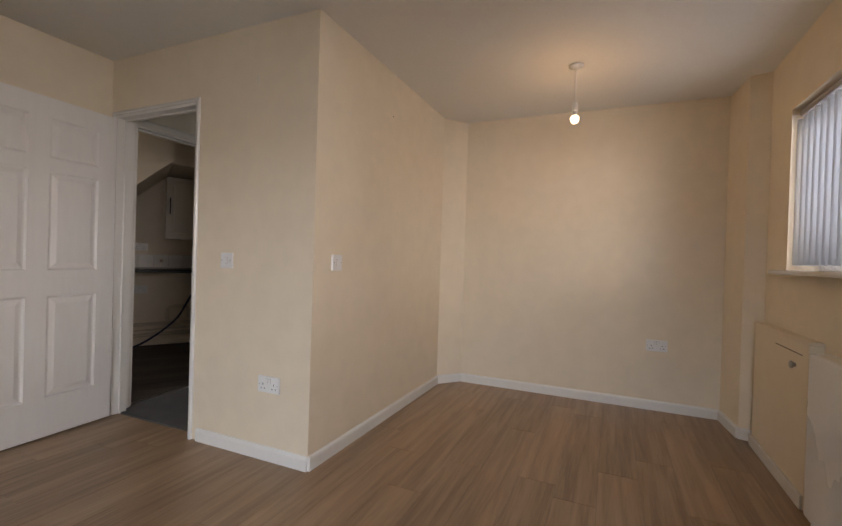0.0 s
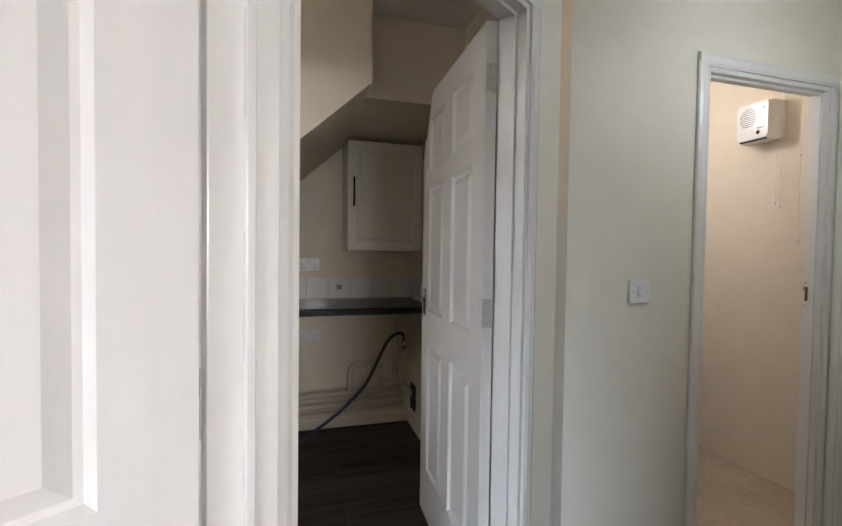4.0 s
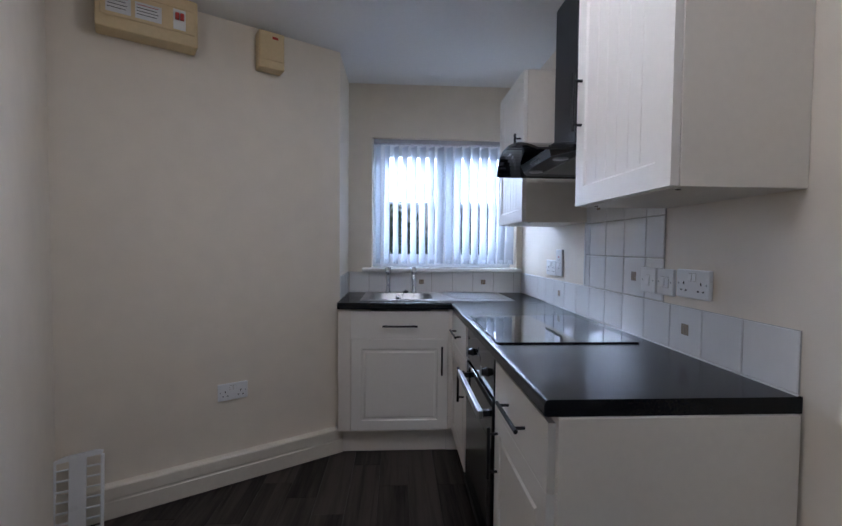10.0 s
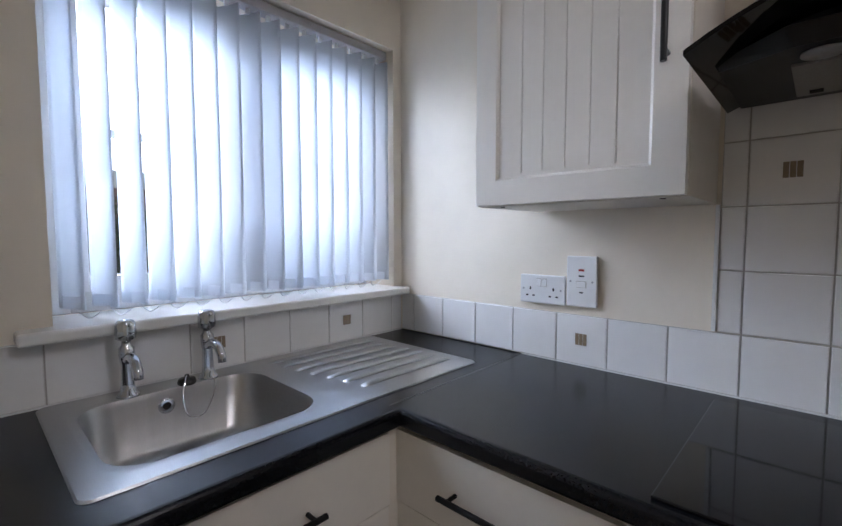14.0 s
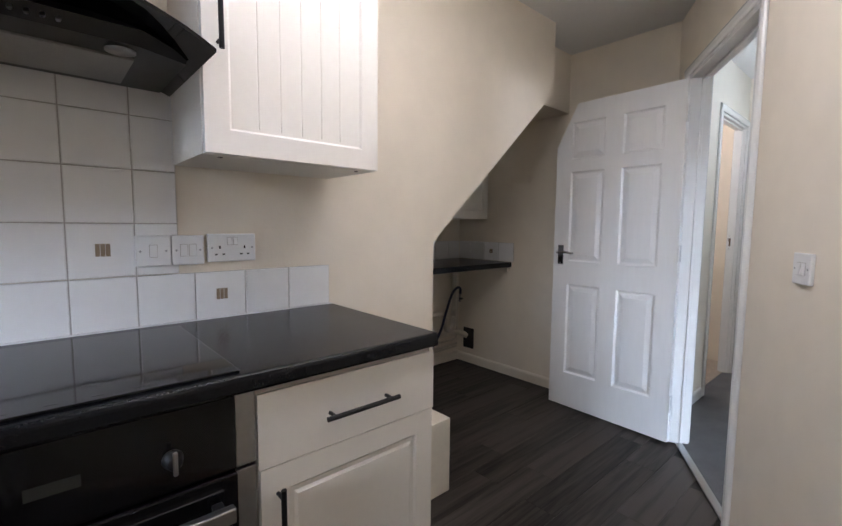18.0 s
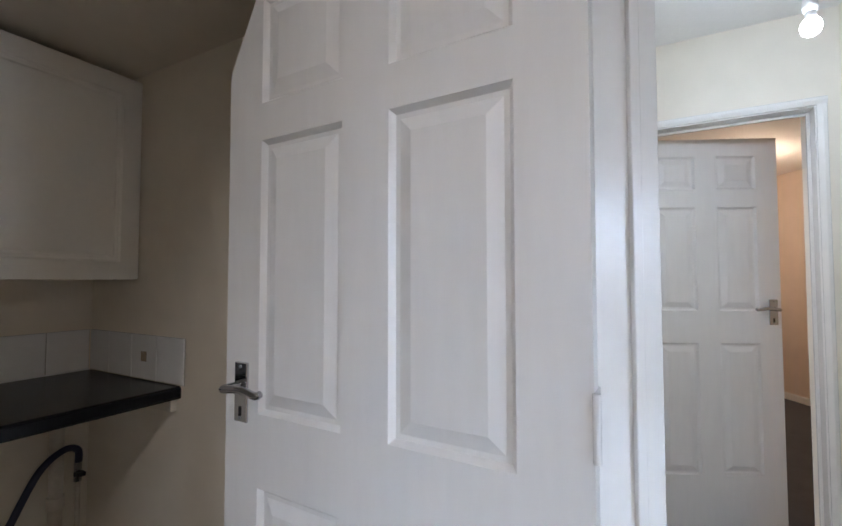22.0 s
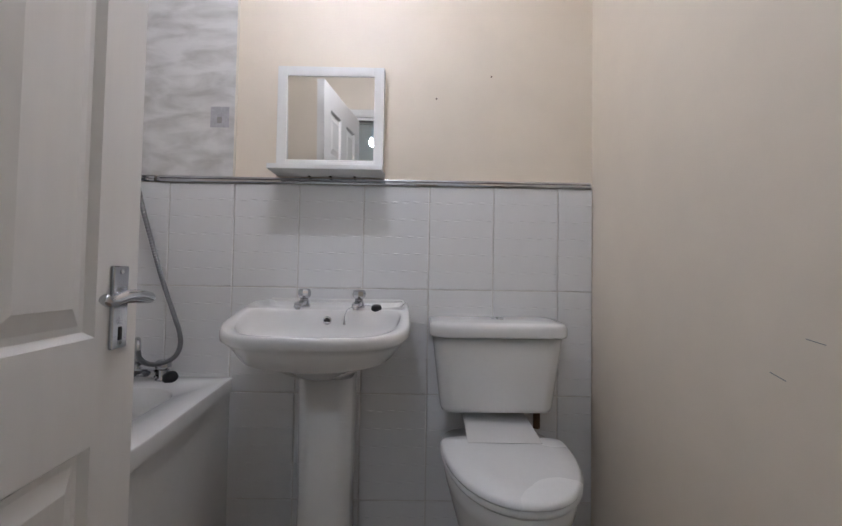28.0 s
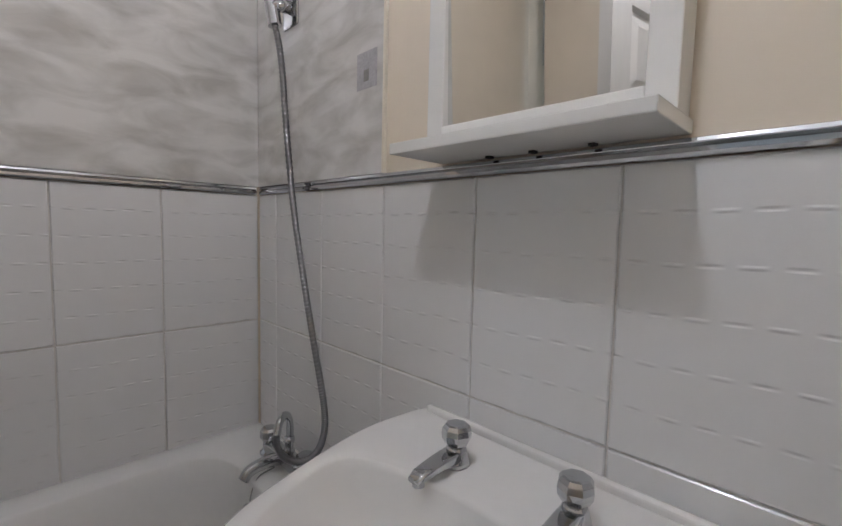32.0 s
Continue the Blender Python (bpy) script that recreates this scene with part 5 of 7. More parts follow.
def plain_window(number, m, sill_m, x0, x1, z0, z1, reach):
    """A two-light plastic window with its board; x along the hole, room at -y of sill_m."""
    ob = thing("window_%d" % number, m, "white plastic two-light living room window, out of view", "window", kind="structure")
    c, w_ = (x0 + x1) / 2, 0.06
    for lo_, hi_ in (((x0 + 0.001, -0.03, z0 + 0.001), (x0 + w_, 0.03, z1 - 0.001)), ((x1 - w_, -0.03, z0 + 0.001), (x1 - 0.001, 0.03, z1 - 0.001)), ((x0 + w_, -0.03, z0 + 0.001), (x1 - w_, 0.03, z0 + w_)),
                     ((x0 + w_, -0.03, z1 - w_), (x1 - w_, 0.03, z1 - 0.001)), ((c - 0.03, -0.03, z0 + w_), (c + 0.03, 0.03, z1 - w_))):
        part("window_frame", box(lo_, hi_, 0.003), UPVC, ob)
    for a0, a1 in ((x0 + w_, c - 0.03), (c + 0.03, x1 - w_)):
        pane = part("pane", box((a0 - 0.002, -0.004, z0 + w_ - 0.002), (a1 + 0.002, 0.004, z1 - w_ + 0.002)), GLASS, ob)
        pane.visible_shadow = False
    solid("window_sill_%d" % number, box((x0 - 0.05, -0.06, z0 - 0.025), (x1 + 0.05, reach, z0 + 0.001), 0.008, seg=3), GLOSS, "white painted window board", "window sill", "structure", m=sill_m)


plain_window(3, pose(*ab(-5.55, 0), 0, 0, 0, 122), pose(*ab(-5.5, 0), 0, 0, 0, 122), -3.5, -1.8, 0.95, 2.10, 0.019)
# Window 4 is unseen, added so that light gets through to the nook.
plain_window(4, pose(*ab(0, B_WIN - 0.17), 0, 0, 0, 212), pose(*ab(0, B_WIN), 0, 0, 0, 212), 2.0, 3.6, 1.0, 2.10, 0.135)

# ---- lamps ----


def pendant(name, c, top, lit, label):
    ob = thing(name, pose(c[0], c[1], 0), label, "pendant light")
    part("ceiling_rose", turned([(0.036, top), (0.045, top - 0.004), (0.043, top - 0.016), (0.02, top - 0.026), (0.008, top - 0.03)][::-1]), PLASTIC, ob, smooth=True)
    part("cord", rod((0, 0, c[2] + 0.10), (0, 0, top - 0.028), 0.003, n=8), PLASTIC, ob)
    part("lamp_holder", turned([(0.010, c[2] + 0.11), (0.017, c[2] + 0.095), (0.019, c[2] + 0.06), (0.0165, c[2] + 0.045)][::-1]), PLASTIC, ob, smooth=True)
    bulb = turned([(0.004, c[2] - 0.027), (0.014, c[2] - 0.025), (0.023, c[2] - 0.016), (0.0265, c[2]), (0.024, c[2] + 0.013), (0.018, c[2] + 0.021)])
    part("bulb_neck", turned([(0.018, c[2] + 0.0212), (0.014, c[2] + 0.034), (0.0135, c[2] + 0.046)]), PLASTIC, ob, smooth=True)
    b_ = part("bulb", bulb, lit, ob, "lit round bulb", smooth=True)
    b_.visible_shadow = False
    return ob


pendant("pendant_light", BULB_L, ZC, BULBW, "lit bare warm bulb on a white pendant cord")
pendant("pendant_light", BULB_H, ZC, BULBC, "lit bare cool bulb on a white pendant cord")
pendant("pendant_light", (3.9, -0.45, 2.1), ZC, BULBW, "lit bare warm bulb in the bedroom")
tb = thing("strip_light", pose(-2.10, 0.17, 0), "white ceiling strip light with a lit tube", "strip light")
part("batten", box((-0.56, -0.022, ZC - 0.035), (0.56, 0.022, ZC - 0.001), 0.003), PLASTIC, tb)
part("tube", sweep([(-0.585, 0, 2.325), (-0.58, 0, 2.325), (-0.3, 0, 2.325), (0.3, 0, 2.325), (0.58, 0, 2.325), (0.585, 0, 2.325)], lambda u: 0.024 if u < 0.15 or u > 0.85 else 0.033, n=16), TUBE, tb, "lit white tube", smooth=True)
cl = thing("ceiling_light", pose(0.93, 1.33, 0), "round white bathroom ceiling light", "ceiling light")
part("base", turned([(0.10, ZC - 0.02), (0.105, ZC - 0.004), (0.10, ZC - 0.0005)]), PLASTIC, cl, smooth=True)
g_ = part("globe", turned([(0.01, ZC - 0.105), (0.06, ZC - 0.095), (0.09, ZC - 0.06), (0.095, ZC - 0.022)]), glow("lit_globe", (1.0, 0.94, 0.86), 2.5), cl, "lit opal globe", smooth=True)
g_.visible_shadow = False

# ---- kitchen south side: consumer unit, isolator box, plastic rack ----
cu = thing("consumer_unit", on_a(A_CON, 0.765, 2.272, 122), "aged ivory plastic consumer unit with labels", "consumer unit")
part("case", box((-0.198, -0.105, -0.105), (0.192, 0.0, 0.105), 0.006), IVORY, cu)
part("cover", box((-0.180, -0.113, -0.055), (0.180, -0.104, 0.05), 0.004), IVORY, cu)
part("top_ledge", box((-0.180, -0.110, 0.052), (0.180, -0.104, 0.103), 0.003), IVORY, cu)
for x0, x1, z0, z1 in ((-0.160, -0.07, -0.040, 0.035), (-0.055, 0.045, -0.040, 0.030), (-0.17, -0.11, 0.058, 0.098)):
    lb = part("label", box((x0, -0.1145, z0), (x1, -0.1125, z1)) if z0 < 0.05 else box((x0, -0.1115, z0), (x1, -0.1095, z1)), LABELM, cu, "white printed paper label")
    yy = -0.1152 if z0 < 0.05 else -0.1122
    for k in range(4):
        zz = z1 - 0.010 - k * (z1 - z0 - 0.016) / 4
        part("print_line", box((x0 + 0.006, yy, zz - 0.0025), (x1 - 0.012 - 0.006 * (k % 2), yy + 0.001, zz)), RED if k == 0 else DISPLAY, lb)
part("warning_label", box((-0.085, -0.1115, 0.066), (-0.050, -0.1095, 0.090)), YELLOW, cu, "yellow warning label")
part("main_switch", box((0.09, -0.1165, -0.045), (0.14, -0.1125, 0.045), 0.001), PLASTIC, cu)
for k in (0, 1):
    part("switch_toggle", box((0.097 + 0.020 * k, -0.130, -0.004), (0.113 + 0.020 * k, -0.116, 0.026), 0.003), RED, cu, "red switch toggle")
iso = thing("isolator_box", on_a(A_CON, 1.308, 2.262, 122), "aged ivory plastic isolator box", "switch box")
part("case", box((-0.065, -0.08, -0.095), (0.065, 0.0, 0.095), 0.006), IVORY, iso)
part("cover", box((-0.060, -0.086, -0.055), (0.060, -0.079, 0.09), 0.003), IVORY, iso)
part("mark", box((0.0, -0.0868, 0.055), (0.03, -0.0855, 0.068)), RED, iso)
rk = thing("plastic_rack", on_a(-3.18, 0.475, 0.0, 115) @ pose(0, 0, 0, -9, 0, 0) @ Matrix.Diagonal((1, 1, 0.86, 1)), "white plastic slatted rack leaning in the corner", "rack")
part("top_rail", prism([(-0.085, 0.37), (0.085, 0.385), (0.088, 0.40), (0.06, 0.408), (-0.05, 0.396), (-0.088, 0.378)], "y", -0.012, 0.012), PLASTIC, rk)
for x in (-0.086, 0.080):
    part("side_rail", box((x, -0.010, 0.0), (x + 0.012, 0.010, 0.382), 0.003), PLASTIC, rk)
part("centre_panel", box((-0.03, -0.006, 0.0), (0.03, 0.004, 0.386), 0.002), PLASTIC, rk)
for k in range(7):
    part("rung", box((-0.076, -0.006, 0.03 + 0.05 * k), (0.082, 0.006, 0.038 + 0.05 * k), 0.002), PLASTIC, rk)

# ---- nook under the stairs ----
NT0, NT1, NF = 0.884, 0.924, 1.605
wt_nook = solid("nook_worktop", worktop_mesh((-1.4715, NF, 0), (NX - 0.0005, NY - 0.0005, 0), NT0, NT1, "y-"), WORKTOP, "black laminate worktop fixed across the nook", "worktop")
part("sealant", box((-1.465, NY - 0.011, NT1 - 0.001), (NX - 0.008, NY - 0.0068, NT1 + 0.004)), PLASTIC, wt_nook, "white sealant bead along the tiles")
part("front_edge", box((-1.471, NF - 0.0006, NT0 + 0.008), (NX - 0.001, NF + 0.001, NT1 - 0.014)), WORKTOP, wt_nook)
for x0, x1 in ((-1.472, -1.45), (NX - 0.022, NX - 0.001)):
    solid("worktop_batten", box((x0, NF + 0.02, NT0 - 0.04), (x1, NY - 0.001, NT0 - 0.0005), 0.002), SKIRT, "cream painted support batten under the worktop", "batten")
wp = thing("waste_pipe", pose(0, 0, 0), "cream painted plastic waste pipe with trap", "pipe")
part("standpipe", rod((-0.135, 2.118, 0.42), (-0.135, 2.118, 0.884), 0.021, n=18), PIPE, wp, smooth=True)
part("coupling", rod((-0.135, 2.118, 0.47), (-0.135, 2.118, 0.51), 0.026, n=18), PIPE, wp)
part("trap", sweep(arc_points([(-0.135, 2.118, 0.43), (-0.135, 2.118, 0.355), (-0.165, 2.118, 0.31), (-0.215, 2.118, 0.31), (-0.24, 2.118, 0.355), (-0.245, 2.118, 0.42), (-0.275, 2.118, 0.455),
                               (-0.33, 2.118, 0.46), (-0.42, 2.118, 0.455), (-0.455, 2.118, 0.425), (-0.46, 2.118, 0.36), (-0.46, 2.118, 0.28)], 5), 0.021, n=14), PIPE, wp, smooth=True)
part("run", rod((-1.44, 2.118, 0.232), (-0.05, 2.118, 0.272), 0.0215, n=18), PIPE, wp, smooth=True)
part("end", sweep([(-0.12, 2.118, 0.27), (-0.06, 2.11, 0.265), (NX - 0.002, 2.06, 0.235)], 0.026, n=16), PIPE, wp, smooth=True)
cp_ = thing("copper_pipes", pose(0, 0, 0), "painted water pipes along the wall foot", "pipe")
for z, r, y, x1 in ((0.175, 0.011, 2.155, -0.26), (0.135, 0.011, 2.150, -0.06), (0.105, 0.0085, 2.160, -0.06)):
    part("pipe", rod((-1.44, y, z - 0.02), (x1, y, z + 0.02), r, n=12), PIPE, cp_, smooth=True)
part("pipe", sweep(arc_points([(-0.055, 2.15, 0.57), (-0.055, 2.15, 0.30), (-0.06, 2.15, 0.225), (-0.10, 2.15, 0.20), (-0.26, 2.15, 0.195)], 6), 0.008, n=10), PIPE, cp_, smooth=True)
# Solid near-black plate on the wall; its colour is the opening's shade.
part("opening_shade", box((NX - 0.012, 1.985, 0.13), (NX - 0.0005, 2.10, 0.31), 0.003), DARK, cp_, "near-black plate painted as the shaded opening round the pipes")
hs = thing("inlet_hose", pose(0, 0, 0), "dark blue washing machine hose hanging from a valve", "hose")
part("hose", sweep(arc_points([(-0.078, 2.095, 0.615), (-0.085, 2.09, 0.66), (-0.13, 2.085, 0.672), (-0.20, 2.08, 0.62), (-0.28, 2.07, 0.47), (-0.36, 2.05, 0.33), (-0.50, 2.02, 0.20), (-0.66, 1.99, 0.09),
                               (-0.80, 1.95, 0.03), (-0.95, 1.88, 0.014), (-1.10, 1.80, 0.013)], 6), 0.0115, n=12), HOSEB, hs, smooth=True)
part("valve", rod((-0.078, 2.10, 0.545), (-0.078, 2.10, 0.615), 0.012, n=14), CHROME, hs)
part("valve_tap", box((-0.092, 2.07, 0.565), (-0.064, 2.10, 0.58), 0.003), RUBBER, hs)
solid("pipe_boxing", box((-1.472, 1.95, 0.0), (-1.40, 2.10, 0.30), 0.003), SKIRT, "cream painted low pipe boxing in the nook", "pipe boxing")
solid("pipe_boxing", box((-1.996, 0.84, 0.0), (-1.4745, KY - 0.001, 0.345), 0.003), SKIRT, "cream painted pipe boxing along the wall beside the cabinet", "pipe boxing")
# ---- bathroom ----
def wavy_tile():
    m = material("white_wave_tile", (0.77, 0.765, 0.76), 0.2, vary=0.02, big=3, fine=20, coat=0.08)
    n, l = m.node_tree.nodes, m.node_tree.links
    co, sep, info = n.new("ShaderNodeTexCoord"), n.new("ShaderNodeSeparateXYZ"), n.new("ShaderNodeObjectInfo")
    l.new(co.outputs["Object"], sep.inputs[0])

    def calc(op, a_, b_=None, c_=None):
        q = n.new("ShaderNodeMath")
        q.operation = op
        for i_, v_ in enumerate((a_, b_, c_)):
            if v_ is None:
                continue
            if isinstance(v_, (int, float)):
                q.inputs[i_].default_value = v_
            else:
                l.new(v_, q.inputs[i_])
        return q.outputs[0]

    rows = calc("PINGPONG", calc("ADD", sep.outputs["Z"], calc("MULTIPLY", calc("SINE", calc("MULTIPLY", sep.outputs["X"], 29.0)), 0.0012)), 0.0287)
    ridge = n.new("ShaderNodeMapRange")
    ridge.interpolation_type = "SMOOTHSTEP"
    ridge.inputs["From Min"].default_value, ridge.inputs["From Max"].default_value = 0.0032, 0.0
    l.new(rows, ridge.inputs["Value"])
    line = calc("FLOOR", calc("DIVIDE", calc("ADD", sep.outputs["Z"], 0.0287), 0.0574))
    dash = calc("SINE", calc("ADD", calc("MULTIPLY", sep.outputs["X"], 88.0), calc("MULTIPLY", line, 2.3)))
    wave = calc("MULTIPLY", calc("MULTIPLY", dash, calc("MULTIPLY", dash, dash)), ridge.outputs["Result"])
    b = n.new("ShaderNodeBump")
    b.inputs["Strength"].default_value, b.inputs["Distance"].default_value = 1.0, 0.0013
    l.new(wave, b.inputs["Height"])
    l.new(b.outputs["Normal"], n["Principled BSDF"].inputs["Normal"])
    return m


TILEB = wavy_tile()
ZR = 1.384
bz = [0.012, ZR - 0.344 * 3, ZR - 0.344 * 2, ZR - 0.344, ZR]
bx = [BATH_L + 0.012, 0.119, 0.335, 0.550, 0.766, 0.981, 1.199, 1.413, 1.628, BATH_X - 0.0015]
tile_panel("tile_field_north", pose(0, BATH_Y, 0), bx, bz, "white wavy glazed wall tiles behind the basin", TILEB, gap=0.0029, t=0.007, grout=GROUTB)
by = [0.52, 0.615, 0.831, 1.046, 1.262, 1.466, 1.668, BATH_Y - 0.009]
tile_panel("tile_field_west", pose(BATH_L + 0.002, 0, 0, 0, 0, 90), by, bz, "white wavy glazed wall tiles beside the bath", TILEB, gap=0.0029, t=0.007, grout=GROUTB)
MARBLE_X = 0.542
solid("shower_panel", box((BATH_L + 0.004, BATH_Y - 0.007, ZR + 0.022), (MARBLE_X, BATH_Y - 0.0006, ZC - 0.002), 0.0008), PANEL, "grey marble effect wall panel above the bath", "wall panel", "structure")
solid("shower_panel", box((BATH_L + 0.0025, 1.16, ZR + 0.022), (BATH_L + 0.009, BATH_Y - 0.008, ZC - 0.002), 0.0008), PANEL, "grey marble effect wall panel beside the bath", "wall panel", "structure")
solid("panel_trim", box((MARBLE_X + 0.0005, BATH_Y - 0.009, ZR + 0.022), (MARBLE_X + 0.006, BATH_Y - 0.0006, ZC - 0.002), 0.001), SKIRT, "cream edge strip of the shower panel", "trim", "structure")
rail = [(0, 0), (-0.012, 0.0), (-0.015, 0.004), (-0.0145, 0.009), (-0.010, 0.0115), (-0.0125, 0.015), (-0.011, 0.019), (-0.005, 0.021), (0, 0.021)]


def rail_bar(x0, x1):
    """The ribbed rail with both ends turned back to the wall."""
    rings_ = []
    for x, k in ((x0, 0.15), (x0 + 0.004, 0.6), (x0 + 0.010, 0.9), (x0 + 0.018, 1.0), (x1 - 0.012, 1.0), (x1 - 0.005, 0.8), (x1, 0.35)):
        rings_.append([(x, y * k, 0.0105 + (z - 0.0105) * (0.5 + 0.5 * k)) for y, z in rail])
    return loft(rings_)


solid("dado_trim", rail_bar(0.285, BATH_X - 0.004), CHROME, "chrome ribbed tile trim with rounded ends", "trim", "structure", m=pose(0, BATH_Y - 0.0006, ZR + 0.0005))
solid("dado_trim", prism([(x * 0.6, z) for x, z in rail], "x", BATH_L + 0.016, 0.283), CHROME, "flatter chrome tile trim over the bath", "trim", "structure", m=pose(0, BATH_Y - 0.0006, ZR + 0.0005))
solid("tape_patch", box((0.462, -0.0006, 1.570), (0.524, 0.0, 1.640), 0.0002), STICKER, "torn grey adhesive patch on the marble panel", "sticker", "structure", m=pose(0, BATH_Y - 0.0072, 0))
solid("tape_patch", box((0.484, -0.0012, 1.584), (0.500, -0.0007, 1.606), 0.0002), FILTER, "dark torn strip on the adhesive patch", "sticker", "structure", m=pose(0, BATH_Y - 0.0072, 0))
solid("dado_trim", prism(rail, "x", 0.52, BATH_Y - 0.016), CHROME, "chrome ribbed tile trim beside the bath", "trim", "structure", m=pose(BATH_L + 0.0025, 0, ZR + 0.0005, 0, 0, 90))

# bath
TX0, TX1, TY0, TY1, TZ = BATH_L + 0.012, 0.566, 0.53, BATH_Y - 0.009, 0.745
tub = thing("bathtub", pose(0, 0, 0), "white acrylic bathtub with a flat front panel", "bathtub")
w, d = TX1 - TX0, TY1 - TY0
cx, cy = (TX0 + TX1) / 2, (TY0 + TY1) / 2


def tub_swell(x, y):
    """The bath widens from the tap end towards its middle."""
    u = min(1.0, max(0.0, (TY1 - y) / 0.62))
    return TX0 + (x - TX0) * (1 + 0.125 * u)


def tub_ring(inset_w, inset_d, r, drop, dx=0.0, dy=0.0):
    ring = rounded(w - inset_w, d - inset_d, r, TZ - drop, 8, cx + dx, cy + dy)
    out = []
    for k, (p, q) in enumerate(zip(ring, ring[1:] + ring[:1])):
        out.append(p)
        if k % 9 == 8:
            out += [tuple(p[i_] + (q[i_] - p[i_]) * v / 8 for i_ in range(3)) for v in range(1, 8)]
    return [(tub_swell(x, y), y, z) for x, y, z in out]


part("shell", loft([tub_ring(0, 0, 0.012, 0.042), tub_ring(0, 0, 0.012, 0.004), tub_ring(0.003, 0.003, 0.012, 0.001), tub_ring(0.008, 0.008, 0.012, 0.0), tub_ring(0.150, 0.24, 0.12, 0.001, -0.012, -0.015),
                    tub_ring(0.160, 0.250, 0.115, 0.006, -0.012, -0.015), tub_ring(0.19, 0.29, 0.11, 0.06, -0.012, 0.005), tub_ring(0.26, 0.42, 0.09, 0.36, -0.012, 0.02), tub_ring(0.34, 0.52, 0.07, 0.40, -0.012, 0.02)], cap=(False, True)), ACRYL, tub, smooth=True)
ys = [TY0 + 0.002 + (d - 0.004) * k / 12 for k in range(13)]
# Behind the front panel's top a near-black strip paints the shade below the rim.
for nm, mat_, in0, in1, z0, z1 in (("front_panel", ACRYL, 0.024, 0.010, 0.0, TZ - 0.049), ("rim_shade_strip", DARK, 0.030, 0.0245, TZ - 0.060, TZ - 0.040)):
    part(nm, prism([(tub_swell(TX1, y) - in0, y) for y in ys] + [(tub_swell(TX1, y) - in1, y) for y in reversed(ys)], "z", z0, z1), mat_, tub, "dark strip painted as the shade under the rim" if mat_ is DARK else "")
wy = cy + 0.005 + (d - 0.29) / 2
part("overflow", turned([(0.036, 0), (0.036, 0.004), (0.030, 0.010), (0.012, 0.011)], m=Matrix.Translation((0.300, wy - 0.012, 0.664)) @ Euler((radians(78), 0, 0)).to_matrix().to_4x4()), CHROME, tub, smooth=True)
for k in range(6):
    a = k * math.pi / 3
    part("overflow_hole", rod((0.300 + 0.016 * math.cos(a), wy - 0.019, 0.664 + 0.016 * math.sin(a)), (0.300 + 0.016 * math.cos(a), wy - 0.024, 0.6635 + 0.016 * math.sin(a)), 0.0055, n=10), DARK, tub)
mx = thing("bath_mixer", pose(0.280, 1.848, TZ), "chrome bath mixer with shower outlet", "tap")
part("bridge", loft([[(x, y, z) for x, z, y in ring] for ring in (rounded(0.15, 0.020, 0.009, 0.016, 4, 0, 0.022), rounded(0.152, 0.026, 0.012, 0.010, 4, 0, 0.022), rounded(0.152, 0.026, 0.012, -0.014, 4, 0, 0.022), rounded(0.15, 0.020, 0.009, -0.020, 4, 0, 0.022))]), CHROME, mx)
for sx in (-0.082, 0.089):
    m_ = Matrix.Translation((sx, 0, 0))
    part("pillar", turned([(0.024, 0.0), (0.024, 0.004), (0.017, 0.008), (0.016, 0.030), (0.013, 0.036)], n=20, m=m_), CHROME, mx, smooth=True)
    part("knob", turned([(0.014, 0.034), (0.022, 0.037), (0.0235, 0.042), (0.0225, 0.058), (0.017, 0.063), (0.004, 0.064)], n=10, m=m_), CHROME, mx)
part("spout", sweep(arc_points([(0, -0.012, 0.022), (0, -0.05, 0.026), (0, -0.085, 0.020), (0, -0.100, 0.004)], 5), lambda u: 0.015 - 0.003 * u, n=14), CHROME, mx, smooth=True)
part("diverter", turned([(0.013, 0.026), (0.014, 0.034), (0.010, 0.038), (0.010, 0.052), (0.013, 0.056), (0.012, 0.066)], m=Matrix.Translation((0.0, 0.008, 0))), CHROME, mx, smooth=True)
part("lever", sweep([(0.012, 0.0, 0.046), (0.026, -0.01, 0.052), (0.034, -0.014, 0.054)], 0.0035, n=8), CHROME, mx, smooth=True)
line = arc_points([(0.312, 1.808, 0.842), (0.320, 1.807, 0.818), (0.342, 1.812, 0.802), (0.372, 1.826, 0.800), (0.400, 1.846, 0.815), (0.410, 1.862, 0.846), (0.400, 1.876, 0.888), (0.374, 1.882, 0.952), (0.330, 1.884, 1.069),
                   (0.292, 1.884, 1.19), (0.248, 1.884, 1.343), (0.214, 1.883, 1.535), (0.196, 1.880, 1.69), (0.182, 1.868, 1.79), (0.172, 1.860, 1.87), (0.150, 1.858, 1.96), (0.12, 1.86, 2.06)], 60)
sh = thing("shower_hose", pose(0, 0, 0), "chrome flexible shower hose hanging from a bracket", "shower hose")
part("hose", sweep(line, lambda u: 0.0074 + 0.0009 * math.sin(u * 1400), n=12), HOSEC, sh, smooth=True)
part("swan_neck", sweep(arc_points([(0.276, 1.860, 0.800), (0.276, 1.860, 0.835), (0.280, 1.853, 0.862), (0.292, 1.836, 0.872), (0.305, 1.819, 0.864), (0.312, 1.808, 0.838)], 5), 0.0085, n=12), CHROME, sh, smooth=True)
part("bracket", box((0.165, BATH_Y - 0.012, 1.77), (0.235, BATH_Y - 0.0065, 1.85), 0.004), CHROME, sh)
